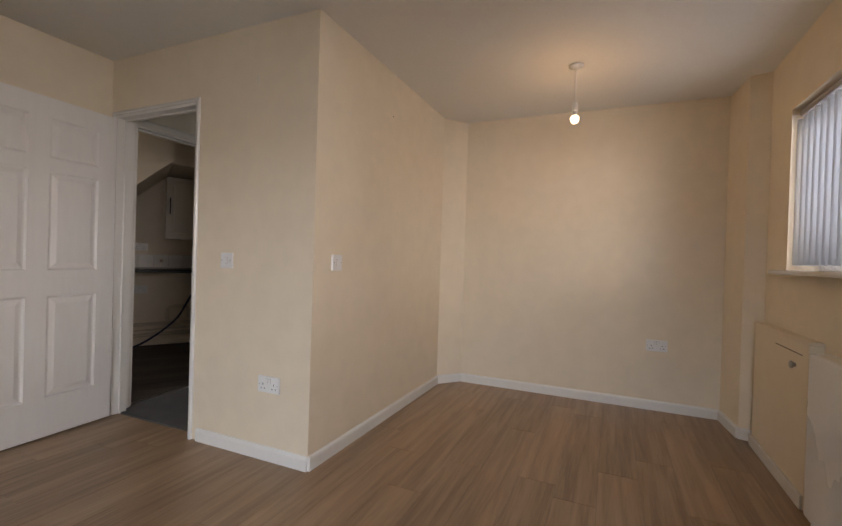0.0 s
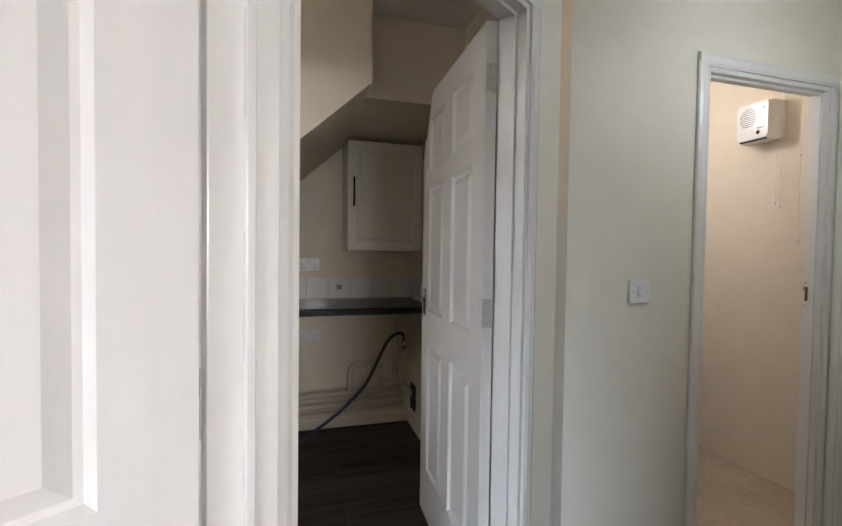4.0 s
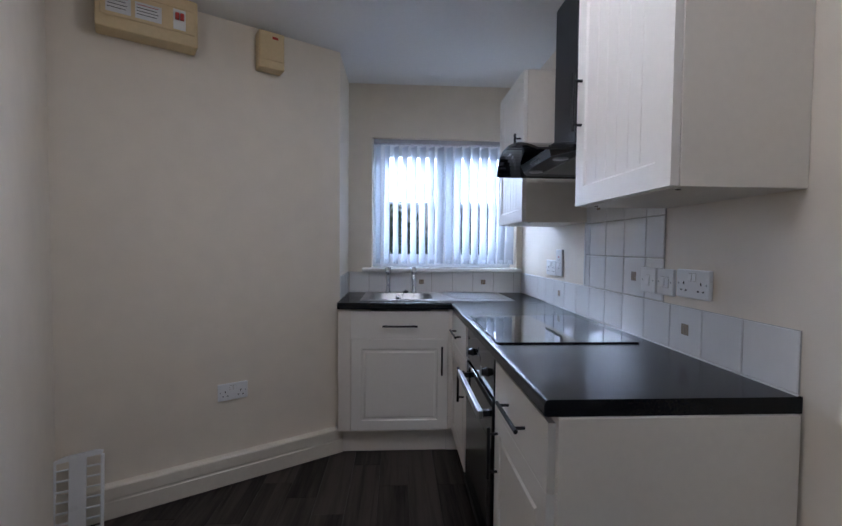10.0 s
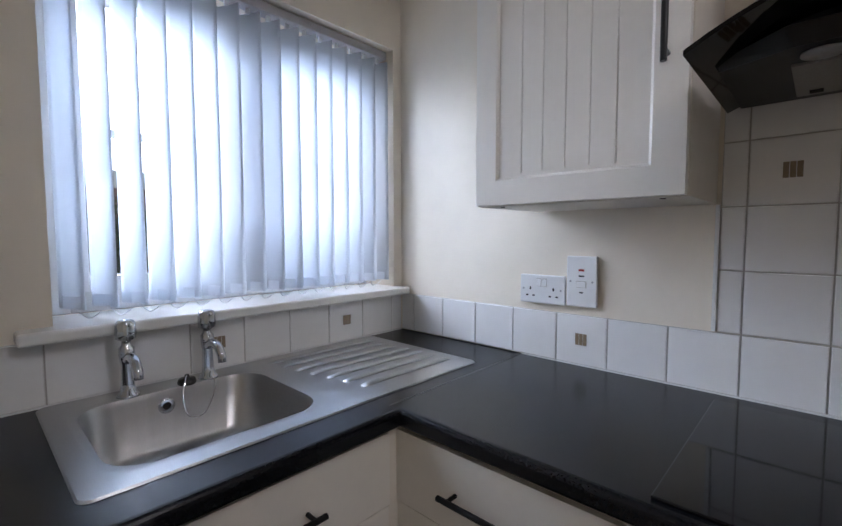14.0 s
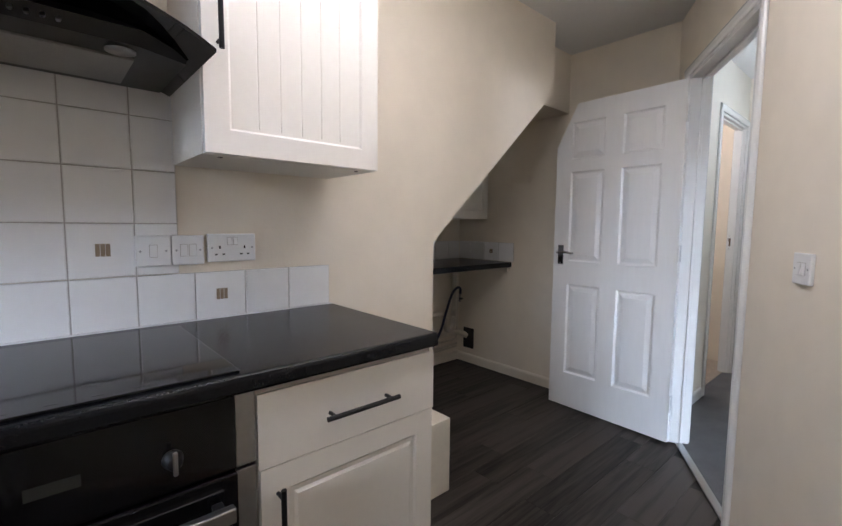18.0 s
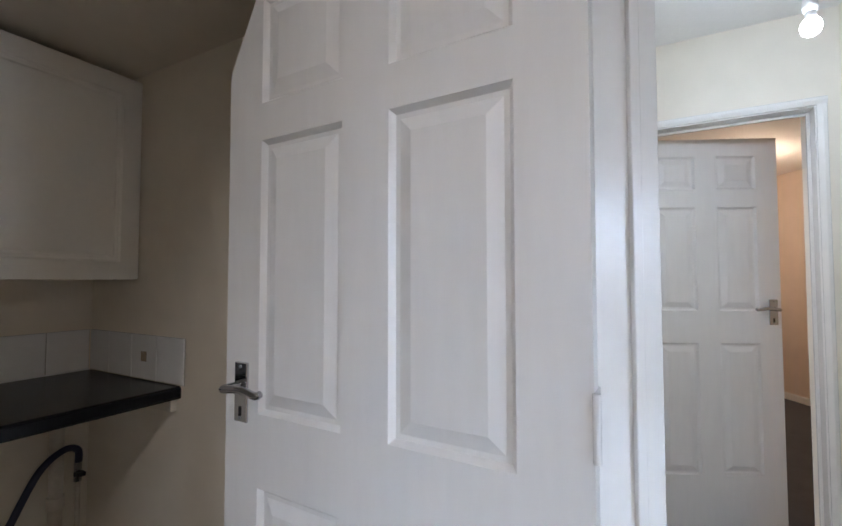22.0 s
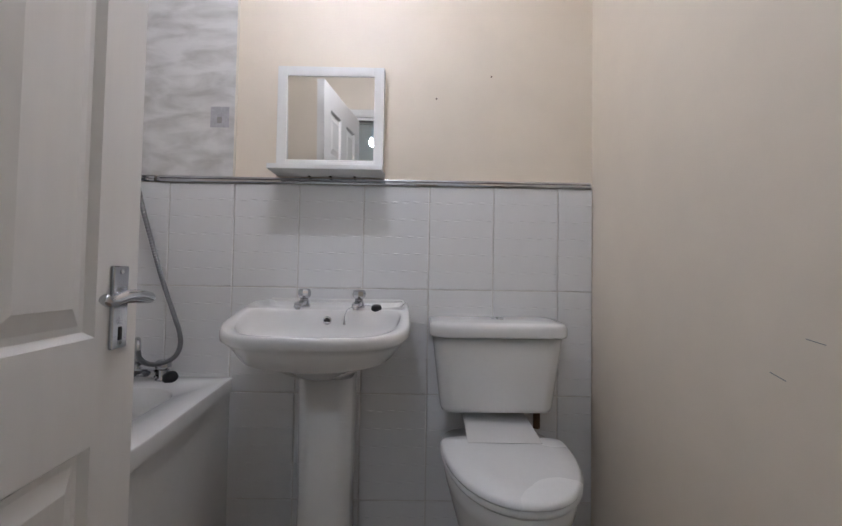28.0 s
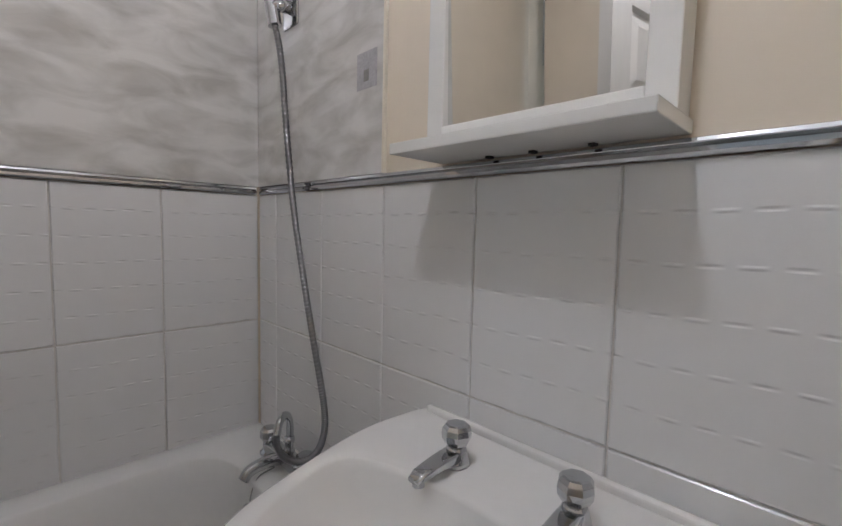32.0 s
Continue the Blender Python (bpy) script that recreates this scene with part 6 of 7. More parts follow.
part("holder", sweep([(0.200, BATH_Y - 0.01, 1.815), (0.192, 1.882, 1.815), (0.182, 1.866, 1.812)], 0.014, n=14), CHROME, sh, smooth=True)
part("collar", rod((0.186, 1.870, 1.768), (0.173, 1.861, 1.856), 0.016, n=16), CHROME, sh)
pl = thing("plug", pose(0.400, 1.835, TZ), "black rubber bath plug on a chain", "plug")
part("stopper", turned([(0.021, 0), (0.023, 0.005), (0.020, 0.016), (0.006, 0.018)], m=pose(0, 0, 0.006, 28, 0, 0)), RUBBER, pl, smooth=True)
part("chain", sweep(arc_points([(-0.11, -0.02, 0.012), (-0.112, -0.055, 0.004), (-0.105, -0.075, -0.02), (-0.100, -0.085, -0.06)], 6), 0.0014, n=6), CHROME, pl)

# basin
BCX, BZ = 0.902, 1.0
bs = thing("wash_basin", pose(BCX, BATH_Y - 0.0075, 0), "white ceramic pedestal wash basin", "wash basin")
BCY = -0.235


def basin_outline(half_back, half_wide, depth, back=0.0):
    """Right half of the basin's plan from the back to the front, corners cut round."""
    pts = [(0, -back), (half_back - 0.012, -back), (half_back, -back - 0.012), (half_back + 0.004, -back - 0.05), (half_wide, -0.27), (half_wide - 0.004, -0.325), (half_wide - 0.035, -depth + 0.062),
           (half_wide - 0.095, -depth + 0.022), (half_wide - 0.17, -depth + 0.003), (0, -depth)]
    for _ in range(3):
        cut = [pts[0]]
        for (x0, y0), (x1, y1) in zip(pts, pts[1:]):
            cut += [(x0 * 0.75 + x1 * 0.25, y0 * 0.75 + y1 * 0.25), (x0 * 0.25 + x1 * 0.75, y0 * 0.25 + y1 * 0.75)]
        pts = cut + [pts[-1]]
    return pts + [(-x, y) for x, y in reversed(pts[1:-1])]


def basin_ring(outline, z, dip=0.0, n=120):
    """The outline met by n rays from the middle of the bowl, with the rim's fall towards the front."""
    out, m_ = [], len(outline)
    for k in range(n):
        a = 2 * math.pi * (k + 0.5) / n
        dx, dy = math.cos(a), math.sin(a)
        best = 0.0
        for (x0, y0), (x1, y1) in zip(outline, outline[1:] + outline[:1]):
            ex_, ey_ = x1 - x0, y1 - y0
            det = ex_ * dy - ey_ * dx
            if abs(det) < 1e-12:
                continue
            u = (dx * (y0 - BCY) - dy * x0) / det
            r = (ex_ * (y0 - BCY) - ey_ * x0) / det
            if -1e-6 <= u <= 1 + 1e-6:
                best = max(best, r)
        x, y = best * dx, BCY + best * dy
        u = min(1, max(0, (-y - 0.09) / 0.33))
        out.append((x, y, z - 0.062 * u * u * (3 - 2 * u) * (1.0 if z > BZ - 0.09 else 0.6) - dip * min(1, max(0, (y + 0.19) / 0.06))))
    return out


def oval(w, back, front, power=2.3, m_=90):
    """A bowl's oval, fuller than an ellipse."""
    pts = []
    for k in range(m_):
        a = 2 * math.pi * k / m_
        c, s_ = math.cos(a), math.sin(a)
        pts.append((w / 2 * math.copysign(abs(c) ** (2 / power), c), BCY + (back if s_ > 0 else front) * math.copysign(abs(s_) ** (2 / power), s_)))
    return pts


rings = [basin_ring(oval(0.15, 0.12, 0.06), BZ - 0.168), basin_ring(oval(0.31, 0.19, 0.122), BZ - 0.128), basin_ring(oval(0.415, 0.215, 0.175), BZ - 0.084), basin_ring(basin_outline(0.212, 0.226, 0.424, 0.001), BZ - 0.048),
         basin_ring(basin_outline(0.220, 0.238, 0.437, 0.001), BZ - 0.034), basin_ring(basin_outline(0.226, 0.246, 0.447, 0.0005), BZ - 0.024), basin_ring(basin_outline(0.226, 0.246, 0.447, 0.001), BZ - 0.008),
         basin_ring(basin_outline(0.224, 0.243, 0.445, 0.002), BZ - 0.002), basin_ring(basin_outline(0.220, 0.239, 0.441, 0.005), BZ), basin_ring(basin_outline(0.204, 0.228, 0.431, 0.030), BZ - 0.0005, 0.016), basin_ring(oval(0.436, 0.104, 0.189, 2.5), BZ - 0.002, 0.016),
         basin_ring(oval(0.430, 0.101, 0.186, 2.5), BZ - 0.006, 0.014), basin_ring(oval(0.420, 0.098, 0.180, 2.5), BZ - 0.022), basin_ring(oval(0.390, 0.092, 0.164, 2.4), BZ - 0.060), basin_ring(oval(0.29, 0.075, 0.11), BZ - 0.118),
         basin_ring(oval(0.17, 0.045, 0.065), BZ - 0.138), basin_ring(oval(0.05, 0.015, 0.02), BZ - 0.142)]
part("bowl", loft(rings, cap=(True, True)), CERAM, bs, smooth=True)
part("back_ledge", box((-0.216, -0.014, BZ - 0.012), (0.216, -0.0008, BZ + 0.006), 0.005, seg=3), CERAM, bs)
part("pedestal", loft([rounded(0.185, 0.17, 0.05, 0.002, 6, 0, -0.12), rounded(0.168, 0.155, 0.045, 0.10, 6, 0, -0.12), rounded(0.150, 0.145, 0.040, 0.45, 6, 0, -0.12), rounded(0.158, 0.150, 0.040, BZ - 0.214, 6, 0, -0.12),
                       rounded(0.146, 0.138, 0.036, BZ - 0.214, 6, 0, -0.12), rounded(0.140, 0.134, 0.034, BZ - 0.40, 6, 0, -0.12)]), CERAM, bs, smooth=True)
# Pipe in near-black: the shade of the gap over the pedestal is its colour.
part("trap", rod((0, -0.16, BZ - 0.40), (0, -0.16, BZ - 0.16), 0.020, n=14), DARK, bs, "waste pipe in the hollow pedestal, coloured dark as the gap's shade")
part("overflow", turned([(0.0125, 0), (0.0125, 0.004), (0.0105, 0.006), (0.003, 0.006)], m=Matrix.Translation((-0.004, -0.1435, BZ - 0.052)) @ Euler((radians(80), 0, 0)).to_matrix().to_4x4()), CHROME, bs, smooth=True)
part("overflow_hole", rod((-0.004, -0.1475, BZ - 0.0530), (-0.004, -0.1505, BZ - 0.0535), 0.0098, n=16), DARK, bs)


def basin_tap(x, y, z):
    tp = thing("basin_tap", pose(x, y, z) @ Matrix.Scale(0.82, 4), "chrome basin tap with a faceted head", "tap", "basin taps")
    part("body", loft([rounded(0.046, 0.046, 0.02, 0.0), rounded(0.044, 0.044, 0.02, 0.008), rounded(0.034, 0.036, 0.015, 0.024), rounded(0.028, 0.028, 0.013, 0.034)]), CHROME, tp, smooth=True)
    rings_ = []
    for y_, w_, z0, z1 in ((0.0, 0.034, 0.004, 0.028), (-0.030, 0.032, 0.009, 0.027), (-0.062, 0.030, 0.009, 0.024), (-0.088, 0.028, 0.006, 0.020), (-0.100, 0.022, 0.005, 0.014)):
        rings_.append([(x_, y_, zz) for x_, zz, _ in rounded(w_, z1 - z0, 0.0055 if z1 - z0 > 0.012 else 0.004, 0, 4, 0, (z0 + z1) / 2)])
    part("spout", loft(rings_), CHROME, tp, smooth=True)
    part("nozzle", rod((0, -0.088, -0.002), (0, -0.088, 0.008), 0.010, n=14), CHROME, tp)
    part("head", turned([(0.013, 0.032), (0.020, 0.036), (0.0245, 0.044), (0.0255, 0.053), (0.0240, 0.062), (0.0195, 0.068), (0.016, 0.0695), (0.004, 0.070)], n=8), CHROME, tp, "faceted chrome head")
    part("neck", rod((0, 0, 0.028), (0, 0, 0.034), 0.0125, n=16), BLACK, tp, "dark joint under the head")
    return tp


basin_tap(BCX - 0.090, 1.822, BZ - 0.018)
basin_tap(BCX + 0.080, 1.822, BZ - 0.018)
pl = thing("plug", pose(BCX + 0.140, 1.766, BZ - 0.022), "black rubber basin plug on a chain", "plug")
part("stopper", turned([(0.014, 0), (0.016, 0.004), (0.014, 0.011), (0.004, 0.013)], m=pose(0, 0, 0.004, 24, 0, 0)), RUBBER, pl, smooth=True)
part("chain", sweep(arc_points([(-0.006, -0.006, 0.012), (-0.03, -0.002, 0.016), (-0.055, -0.006, 0.012), (-0.078, -0.026, 0.008), (-0.086, -0.038, -0.008), (-0.088, -0.040, -0.022)], 6), 0.0013, n=6), CHROME, pl)
part("link", rod((-0.088, -0.040, -0.038), (-0.088, -0.040, -0.020), 0.004, n=8, r2=0.0015), CHROME, pl)

# toilet
WCX = 1.405
wc = thing("toilet", pose(WCX, BATH_Y - 0.0075, 0), "white ceramic close-coupled toilet, lid closed", "toilet")
part("cistern", loft([rounded(0.305, 0.115, 0.030, 0.682, 8, 0, -0.080), rounded(0.326, 0.136, 0.036, 0.687, 8, 0, -0.082), rounded(0.336, 0.146, 0.040, 0.700, 8, 0, -0.083), rounded(0.344, 0.152, 0.042, 0.730, 8, 0, -0.084), rounded(0.366, 0.164, 0.044, 0.82, 8, 0, -0.086), rounded(0.386, 0.172, 0.045, 0.9045, 8, 0, -0.088)]), CERAM, wc, smooth=True)
part("cistern_lid", loft([[(x, y, z - 0.055 * max(0.0, -y - 0.02)) for x, y, z in ring] for ring in [rounded(0.390, 0.174, 0.045, 0.9155, 8, 0, -0.091), rounded(0.408, 0.192, 0.054, 0.9185, 8, 0, -0.096), rounded(0.412, 0.196, 0.056, 0.924, 8, 0, -0.096), rounded(0.411, 0.195, 0.056, 0.944, 8, 0, -0.096), rounded(0.405, 0.189, 0.053, 0.952, 8, 0, -0.096), rounded(0.392, 0.176, 0.047, 0.9565, 8, 0, -0.096), rounded(0.34, 0.13, 0.035, 0.959, 8, 0, -0.095), rounded(0.20, 0.05, 0.02, 0.961, 8, 0, -0.094)]]), CERAM, wc, smooth=True)
bt = part("flush_button", turned([(0.021, -0.004), (0.021, 0.003), (0.018, 0.005), (0.004, 0.0035)], m=pose(0.006, -0.097, 0.9545, 3.2, 0, 0)), CHROME, wc, smooth=True)
part("button_gap", box((-0.001, -0.018, 0.0040), (0.001, 0.018, 0.0054)), DARK, bt, m=pose(0.006, -0.097, 0.9545, 3.2, 0, 0))


def pan_ring(w, back, front, z, n=40):
    out = []
    for k in range(n):
        a = 2 * math.pi * k / n
        c, s = math.cos(a), math.sin(a)
        if s > 0:
            out.append(((w / 2) * math.copysign(abs(c) ** 0.55, c), -0.24 + back * abs(s) ** 0.5, z))
        else:
            out.append(((w / 2) * math.copysign(abs(c) ** 0.9, c), -0.24 + front * -abs(s) ** 0.95, z))
    return out


part("pan", loft([pan_ring(0.20, 0.12, 0.14, 0.002), pan_ring(0.18, 0.12, 0.12, 0.12), pan_ring(0.20, 0.16, 0.18, 0.34), pan_ring(0.32, 0.21, 0.30, 0.555), pan_ring(0.33, 0.215, 0.31, 0.60)]), CERAM, wc, smooth=True)
part("pan_shelf", loft([[(-0.09, -0.17, 0.59), (0.09, -0.17, 0.59), (0.09, -0.02, 0.59), (-0.09, -0.02, 0.59)], [(-0.10, -0.265, 0.642), (0.10, -0.265, 0.642), (0.095, -0.02, 0.669), (-0.095, -0.02, 0.669)]]), CERAM, wc)
part("seat", loft([pan_ring(0.335, 0.05, 0.315, 0.6005), pan_ring(0.345, 0.055, 0.322, 0.608), pan_ring(0.34, 0.05, 0.32, 0.618)]), PLASTIC, wc, smooth=True)
part("seat_lid", loft([pan_ring(0.342, 0.05, 0.32, 0.6185), pan_ring(0.346, 0.055, 0.325, 0.625), pan_ring(0.33, 0.045, 0.31, 0.634), pan_ring(0.24, 0.0, 0.23, 0.640)]), PLASTIC, wc, smooth=True)
part("inlet_valve", rod((0.142, -0.05, 0.61), (0.142, -0.05, 0.69), 0.011, n=12), BRASS, wc)

for x, z in ((1.402, 1.763), (1.217, 1.684)):
    solid("wall_pinhole", rod((x, BATH_Y - 0.0012, z), (x, BATH_Y, z), 0.003, n=8), BRASS, "small dark nail hole in the painted wall", "nail hole", "structure")

# mirror
MX0, MX1, MZ0, MZ1 = 0.696, 1.044, 1.425, 1.765
mr = thing("mirror_cabinet", pose(0, BATH_Y, 0), "white framed wall mirror with a small shelf", "mirror")
D = 0.045
fw = 0.032
for lo_, hi_ in (((MX0, -D, MZ0), (MX0 + fw, -0.001, MZ1)), ((MX1 - fw, -D, MZ0), (MX1, -0.001, MZ1)), ((MX0 + fw, -D, MZ0), (MX1 - fw, -0.001, MZ0 + fw)), ((MX0 + fw, -D, MZ1 - fw), (MX1 - fw, -0.001, MZ1))):
    part("frame", box(lo_, hi_, 0.0015), GLOSS, mr)
MW, MH = (MX1 - MX0) / 2 - fw + 0.002, (MZ1 - MZ0) / 2 - fw + 0.002
part("glass", box((-MW, -0.002, -MH), (MW, 0.002, MH)), MIRROR, mr, "clear mirror glass, tipped slightly forward", m=pose((MX0 + MX1) / 2, -D + 0.010, (MZ0 + MZ1) / 2, 1.9, 0, 0))
part("back_board", box((MX0 + 0.004, -0.010, MZ1 + 0.0005), (MX1 - 0.004, -0.001, MZ1 + 0.016), 0.001), GLOSS, mr)
part("shelf", box((MX0 - 0.004, -0.118, MZ0 - 0.016), (MX1 + 0.004, -0.001, MZ0 - 0.0005), 0.0015), GLOSS, mr)
for k in (0.10, 0.17, 0.25):
    part("bracket", box((MX0 + k, -0.026, MZ0 - 0.0195), (MX0 + k + 0.008, -0.016, MZ0 - 0.0162)), DARK, mr)
for x in (MX0 + 0.012, MX1 - 0.012):
    part("screw", rod((x, -0.012, MZ1 + 0.011), (x, -0.009, MZ1 + 0.011), 0.0035, n=10), BRASS, mr)

# fan heater, pull cords
fh = thing("fan_heater", pose(BATH_X, 0.915, 2.0, 0, 0, -90) @ Matrix.Diagonal((0.76, 1, 0.95, 1)), "white wall fan heater with round grille", "fan heater")
part("back_plate", box((-0.135, -0.035, -0.085), (0.13, -0.0005, 0.13), 0.006), PLASTIC, fh)
part("case", loft([rounded(0.245, 0.23, 0.02, 0.0), rounded(0.245, 0.23, 0.02, 0.05), rounded(0.225, 0.21, 0.025, 0.085)], cap=(True, True)), PLASTIC, fh, m=pose(0, -0.03, 0.02, 90, 0, 0))
for k in range(11):
    z = 0.100 - 0.0115 * k - 0.0
    hw = math.sqrt(max(0.0, 0.06 ** 2 - (z - 0.045) ** 2))
    if hw > 0.01:
        part("grille_slot", box((-0.03 - hw, -0.1165, z - 0.0028), (-0.03 + hw, -0.1145, z + 0.0028)), DISPLAY, fh)
part("outlet", box((-0.095, -0.112, -0.092), (0.095, -0.060, -0.078), 0.002), DARK, fh, "black air outlet slot")
part("badge", box((0.035, -0.1165, -0.028), (0.09, -0.1145, -0.020)), DISPLAY, fh)
part("knob", turned([(0.012, 0), (0.012, 0.004), (0.009, 0.006)], m=Matrix.Translation((0.045, -0.1145, -0.050)) @ Euler((radians(90), 0, 0)).to_matrix().to_4x4()), DISPLAY, fh, smooth=True)
part("lamp", rod((0.085, -0.1165, 0.085), (0.085, -0.114, 0.085), 0.006, n=12), DARK, fh)
for nm, y, z0, z1 in (("pull_cord", 0.718, 1.332, ZC - 0.03), ("pull_cord", 0.815, 1.525, 1.96), ("pull_cord", 0.838, 1.545, 1.96)):
    pc = thing(nm, pose(BATH_X - 0.030, y, 0), "white pull cord with a small plastic knob", "pull cord")
    part("cord", rod((0, 0, z0 + 0.03), (0, 0, z1), 0.0016, n=6), CABSIDE, pc)
    part("toggle", turned([(0.0065, z0 + 0.008), (0.0065, z0 + 0.013), (0.004, z0 + 0.02), (0.0015, z0 + 0.034)], n=14), PLASTIC, pc, smooth=True)
    if y < 0.75:
        part("joint", ball((0, 0, 1.80), 0.006), PLASTIC, pc, smooth=True)
        part("ceiling_switch", turned([(0.04, ZC - 0.03), (0.042, ZC - 0.02), (0.042, ZC - 0.001)]), PLASTIC, pc, smooth=True)
sp = plate("spur_switch", pose(BATH_X, 0.787, 2.19, 0, 0, -90), 0.088, 0.088, "white fused switch plate over the bathroom door side", "light switch", rockers=((0, 0, 0.018, 0.034),))
for y, z, a in ((1.105, 0.995, 8), (1.172, 0.93, 14)):
    solid("wall_scratch", box((-0.016, -0.0008, -0.0006), (0.016, 0.0, 0.0006)), FILTER, "dark scratch on the painted wall", "scratch", "structure", m=pose(BATH_X, y, z, 0, 0, -90) @ pose(0, 0, 0, 0, a, 0))
# marks and raw plugs on the living room walls
for a_, b_, z, rz, w_, h_ in ((A_L, -0.99, 2.085, -58, 0.018, 0.05), (-0.66, B_D, 1.945, 32, 0.025, 0.018), (-0.12, B_D, 2.10, 32, 0.010, 0.006)):
    solid("wall_mark", box((-w_ / 2, -0.0015, -h_ / 2), (w_ / 2, 0.0, h_ / 2), 0.0006), SKIRT if w_ > 0.011 else DARK, "filled mark on the painted wall", "wall mark", "structure", m=on_a(a_, b_, z, rz))
cb = thing("low_cupboard", on_a(0.205, B_WIN, 0, 212), "cream painted low boxed cupboard under the window", "cupboard")
part("body", box((-0.405, -0.06, 0.0), (0.405, -0.001, 0.775), 0.004), CREAM, cb)
part("ledge", box((-0.407, -0.066, 0.7755), (0.409, -0.001, 0.788), 0.004), CREAM, cb)
# thin dark brown strip laid on the solid front, no opening behind it
part("gap", box((-0.03, -0.0612, 0.712), (0.34, -0.0595, 0.716)), BRASS, cb, "thin dark line across the cupboard front")
part("knob", turned([(0.010, 0.0), (0.010, 0.008), (0.019, 0.014), (0.019, 0.020), (0.012, 0.024)], m=Matrix.Translation((0.255, -0.06, 0.652)) @ Euler((radians(90), 0, 0)).to_matrix().to_4x4()), STEEL, cb, smooth=True)
part("baseboard", box((-0.403, -0.074, 0.001), (0.403, -0.0605, 0.07), 0.003), GLOSS, cb)
ht = thing("panel_heater", on_a(-0.95, B_WIN, 0, 212), "white storage heater under the window", "storage heater")
part("case", box((-0.58, -0.118, 0.06), (0.42, -0.02, 0.765), 0.012, seg=3), PLASTIC, ht)
part("grille", box((-0.53, -0.10, 0.7645), (0.36, -0.035, 0.7665), 0.0008), CABSIDE, ht)
for sx in (-0.52, 0.30):
    part("foot", box((sx, -0.11, 0.0), (sx + 0.06, -0.03, 0.061), 0.003), PLASTIC, ht)

# ---- outside ----
GRASS = material("grass", (0.06, 0.09, 0.03), 0.9, vary=0.4, big=0.5, fine=20, bump=0.4, bump_scale=30)
ASPH = material("asphalt", (0.055, 0.055, 0.057), 0.9, vary=0.2, big=0.4, fine=60, bump=0.4, bump_scale=200)
BRICKM = material("red_brick", (0.27, 0.11, 0.07), 0.85, vary=0.3, big=2, fine=30, rand=0.5)
ROOFM = material("brown_roof_tiles", (0.13, 0.08, 0.06), 0.8, vary=0.3, big=2, fine=20)
BARK = material("bark", (0.09, 0.065, 0.045), 0.9, vary=0.3, big=8, fine=60, bump=0.6, bump_scale=40)
LEAF = material("leaves", (0.05, 0.085, 0.025), 0.6, vary=0.5, big=3, fine=20)
ground_z = -2.6
solid("ground", box((-900, -900, ground_z - 0.5), (900, 900, ground_z)), GRASS, "grass ground around the houses", "ground", "structure")
solid("road", box((-17, -60, ground_z), (-11.5, 60, ground_z + 0.02)), ASPH, "grey asphalt street", "road", "structure")


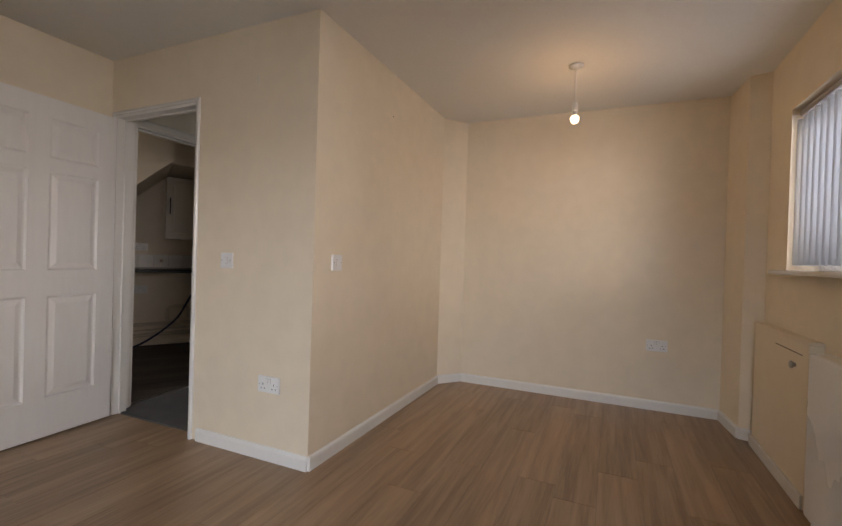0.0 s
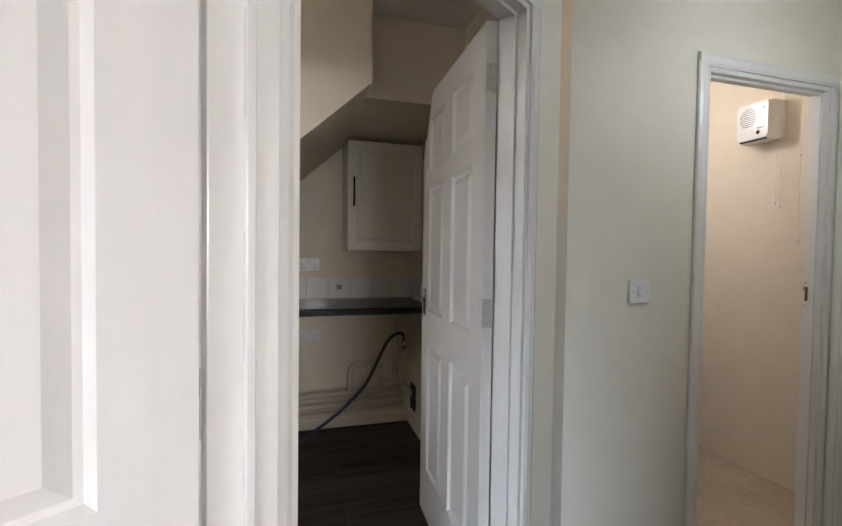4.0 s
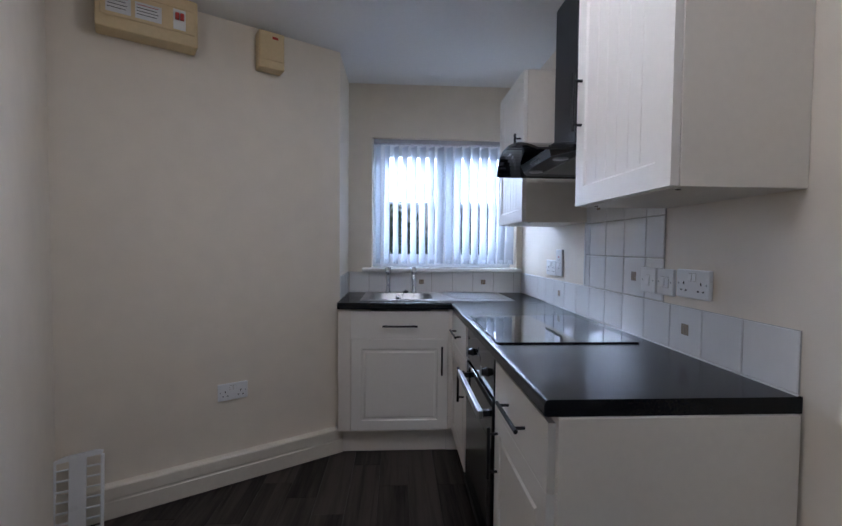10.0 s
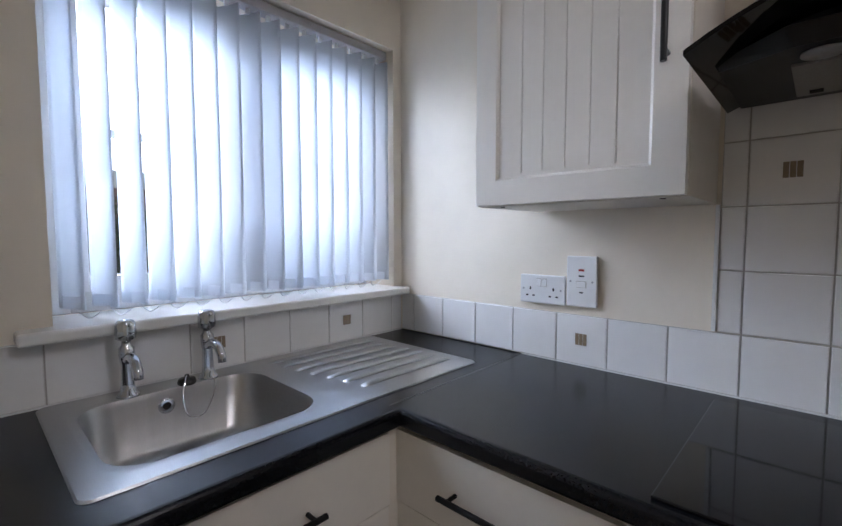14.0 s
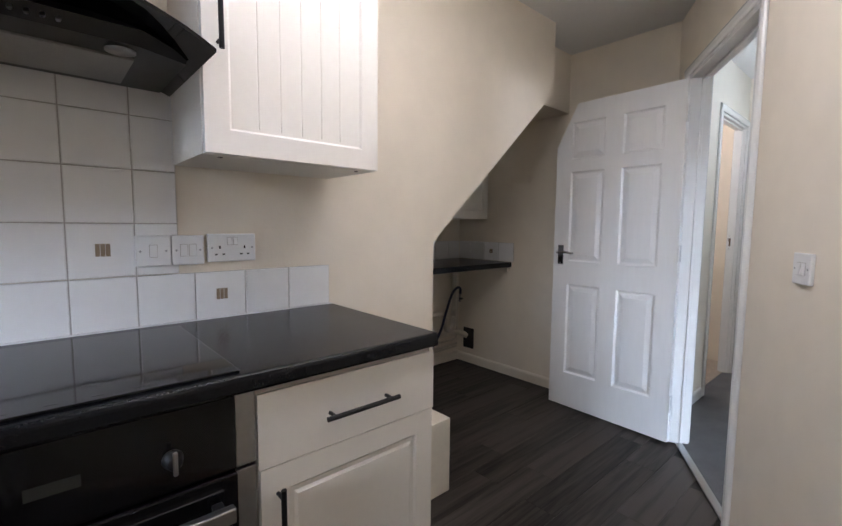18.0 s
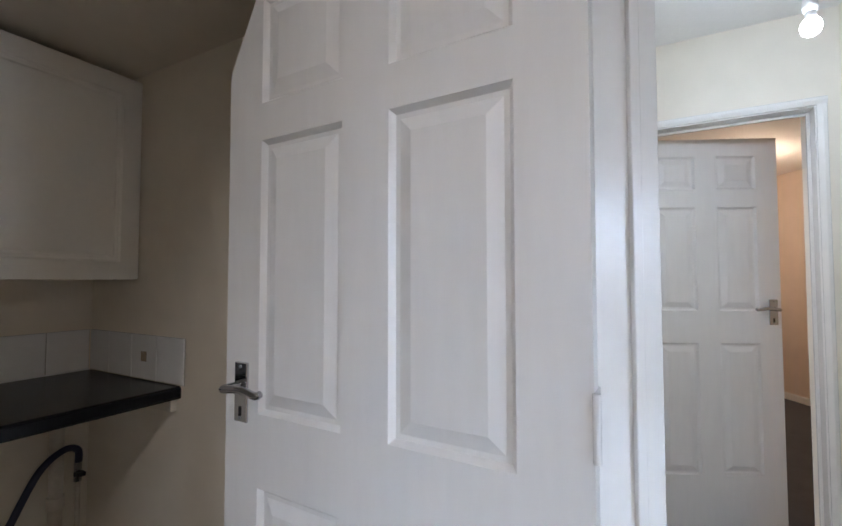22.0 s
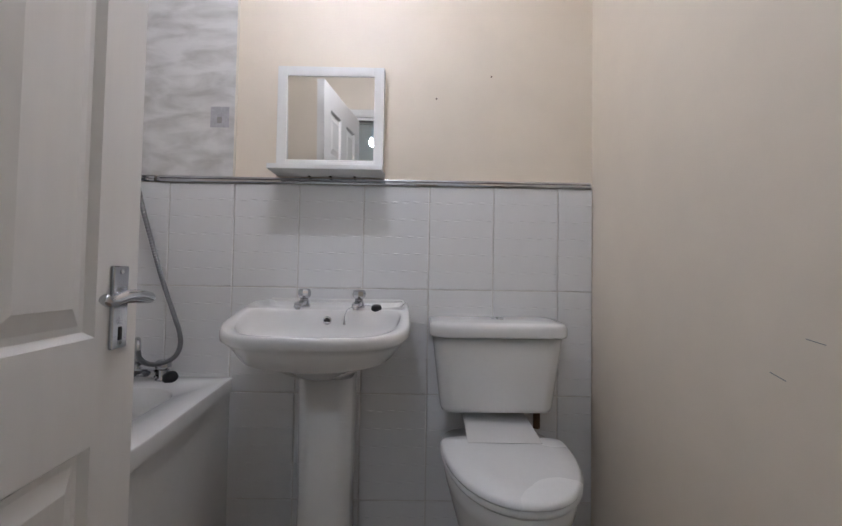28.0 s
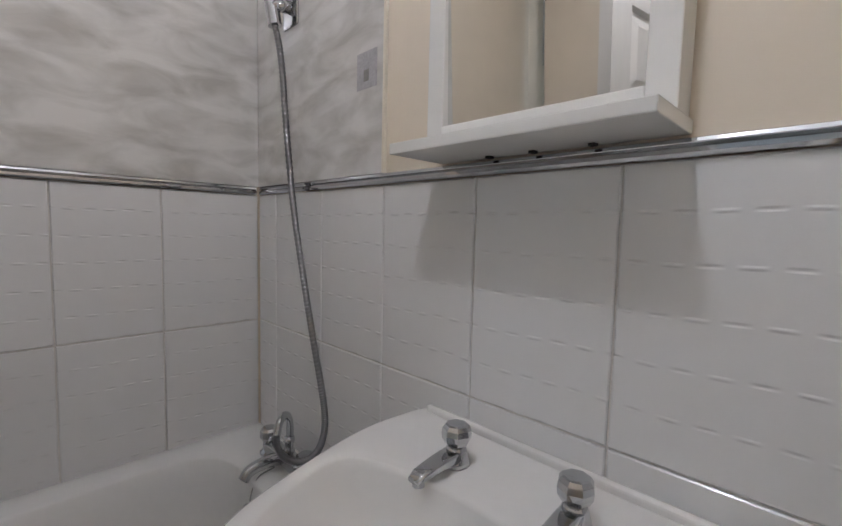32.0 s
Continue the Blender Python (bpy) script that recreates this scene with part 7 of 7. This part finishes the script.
def tree(x, y, h, r, seed):
    random.seed(seed)
    tr = thing("tree", pose(x, y, ground_z), "green leafy street tree beyond the window", "tree", "street trees")
    part("trunk", sweep(arc_points([(0, 0, 0), (0.05, 0.03, h * 0.3), (-0.04, 0.06, h * 0.55), (0.05, 0.0, h * 0.8)], 5), lambda u: 0.16 * (1 - 0.75 * u), n=10), BARK, tr, smooth=True)
    for k in range(6):
        a, zz = k * 1.1, h * (0.40 + 0.06 * k)
        part("limb", sweep(arc_points([(0, 0, zz), (0.4 * r * math.cos(a), 0.4 * r * math.sin(a), zz + 0.15 * h), (0.75 * r * math.cos(a), 0.75 * r * math.sin(a), zz + 0.22 * h)], 4), lambda u: 0.05 * (1 - 0.8 * u), n=7), BARK, tr)
    verts, faces = [], []
    for k in range(2600):
        a, b_, q = random.uniform(0, 6.283), random.uniform(-1, 1), random.random() ** 0.45
        s = math.sqrt(1 - b_ * b_)
        lump = 0.75 + 0.35 * noise.noise(Vector((math.cos(a) * s * 2 + seed, math.sin(a) * s * 2, b_ * 2)))
        c = Vector((math.cos(a) * s * r * q * lump, math.sin(a) * s * r * q * lump, h * 0.68 + b_ * h * 0.36 * q * lump))
        u_, v_ = Vector((random.uniform(-1, 1), random.uniform(-1, 1), random.uniform(-1, 1))).normalized(), Vector((random.uniform(-1, 1), random.uniform(-1, 1), random.uniform(-1, 1))).normalized()
        e = random.uniform(0.07, 0.14)
        i = len(verts)
        verts += [c - u_ * e, c + v_ * e * 0.6, c + u_ * e, c - v_ * e * 0.6]
        faces.append((i, i + 1, i + 2, i + 3))
    me = bpy.data.meshes.new("crown")
    me.from_pydata([tuple(v) for v in verts], [], faces)
    me.materials.append(LEAF)
    cr = new("crown", me)
    cr.parent = tr
    cr["kind"] = "stuff"
    return tr


tree(-13.5, -0.6, 5.6, 1.7, 2)
tree(-21.0, 3.5, 5.5, 2.0, 5)
tree(-24.0, 0.9, 5.2, 2.1, 8)
tree(-20.0, 7.0, 4.6, 1.6, 11)


def far_house(x, y, w, d, h, seed):
    ho = thing("house", pose(x, y, ground_z, 0, 0, 90), "red brick house across the street", "house", "far houses")
    part("wall", box((-w / 2, -d / 2, 0), (w / 2, d / 2, h)), BRICKM, ho)
    part("roof", prism([(-d / 2 - 0.3, h), (d / 2 + 0.3, h), (0, h + 2.2)], "x", -w / 2 - 0.2, w / 2 + 0.2), ROOFM, ho)
    for k in range(3):
        for z in (0.9, 3.2):
            if z + 1.2 < h:
                xx = -w / 2 + w * (k + 0.5) / 3
                wn_ = part("window", box((xx - 0.6, -d / 2 - 0.04, z), (xx + 0.6, -d / 2 + 0.05, z + 1.15)), UPVC, ho)
                part("pane", box((xx - 0.5, -d / 2 - 0.05, z + 0.1), (xx + 0.5, -d / 2 - 0.041, z + 1.05)), BLACKGLASS, wn_)
    return ho


far_house(-34, -6, 10, 7, 4.6, 1)
far_house(-34, 8, 10, 7, 4.6, 2)
far_house(-36, 22, 11, 7, 4.6, 3)
gw = thing("garden_wall", pose(-18.2, 2.0, ground_z, 0, 0, 90), "low red brick wall along the street", "garden wall")
part("wall", box((-9, -0.11, 0), (9, 0.11, 1.5)), BRICKM, gw)
part("coping", box((-9.05, -0.15, 1.5), (9.05, 0.15, 1.56), 0.01), ROOFM, gw)
sl = thing("street_lamp", pose(-17.6, 2.2, ground_z), "tall grey street lamp", "street lamp")
part("post", rod((0, 0, 0), (0, 0, 5.5), 0.07, r2=0.045), STEEL, sl)
part("arm", sweep(arc_points([(0, 0, 5.4), (0.1, 0, 5.8), (0.6, 0, 5.95)], 5), 0.03), STEEL, sl)
part("lantern", box((0.5, -0.1, 5.9), (0.95, 0.1, 6.0), 0.03), PLASTIC, sl)
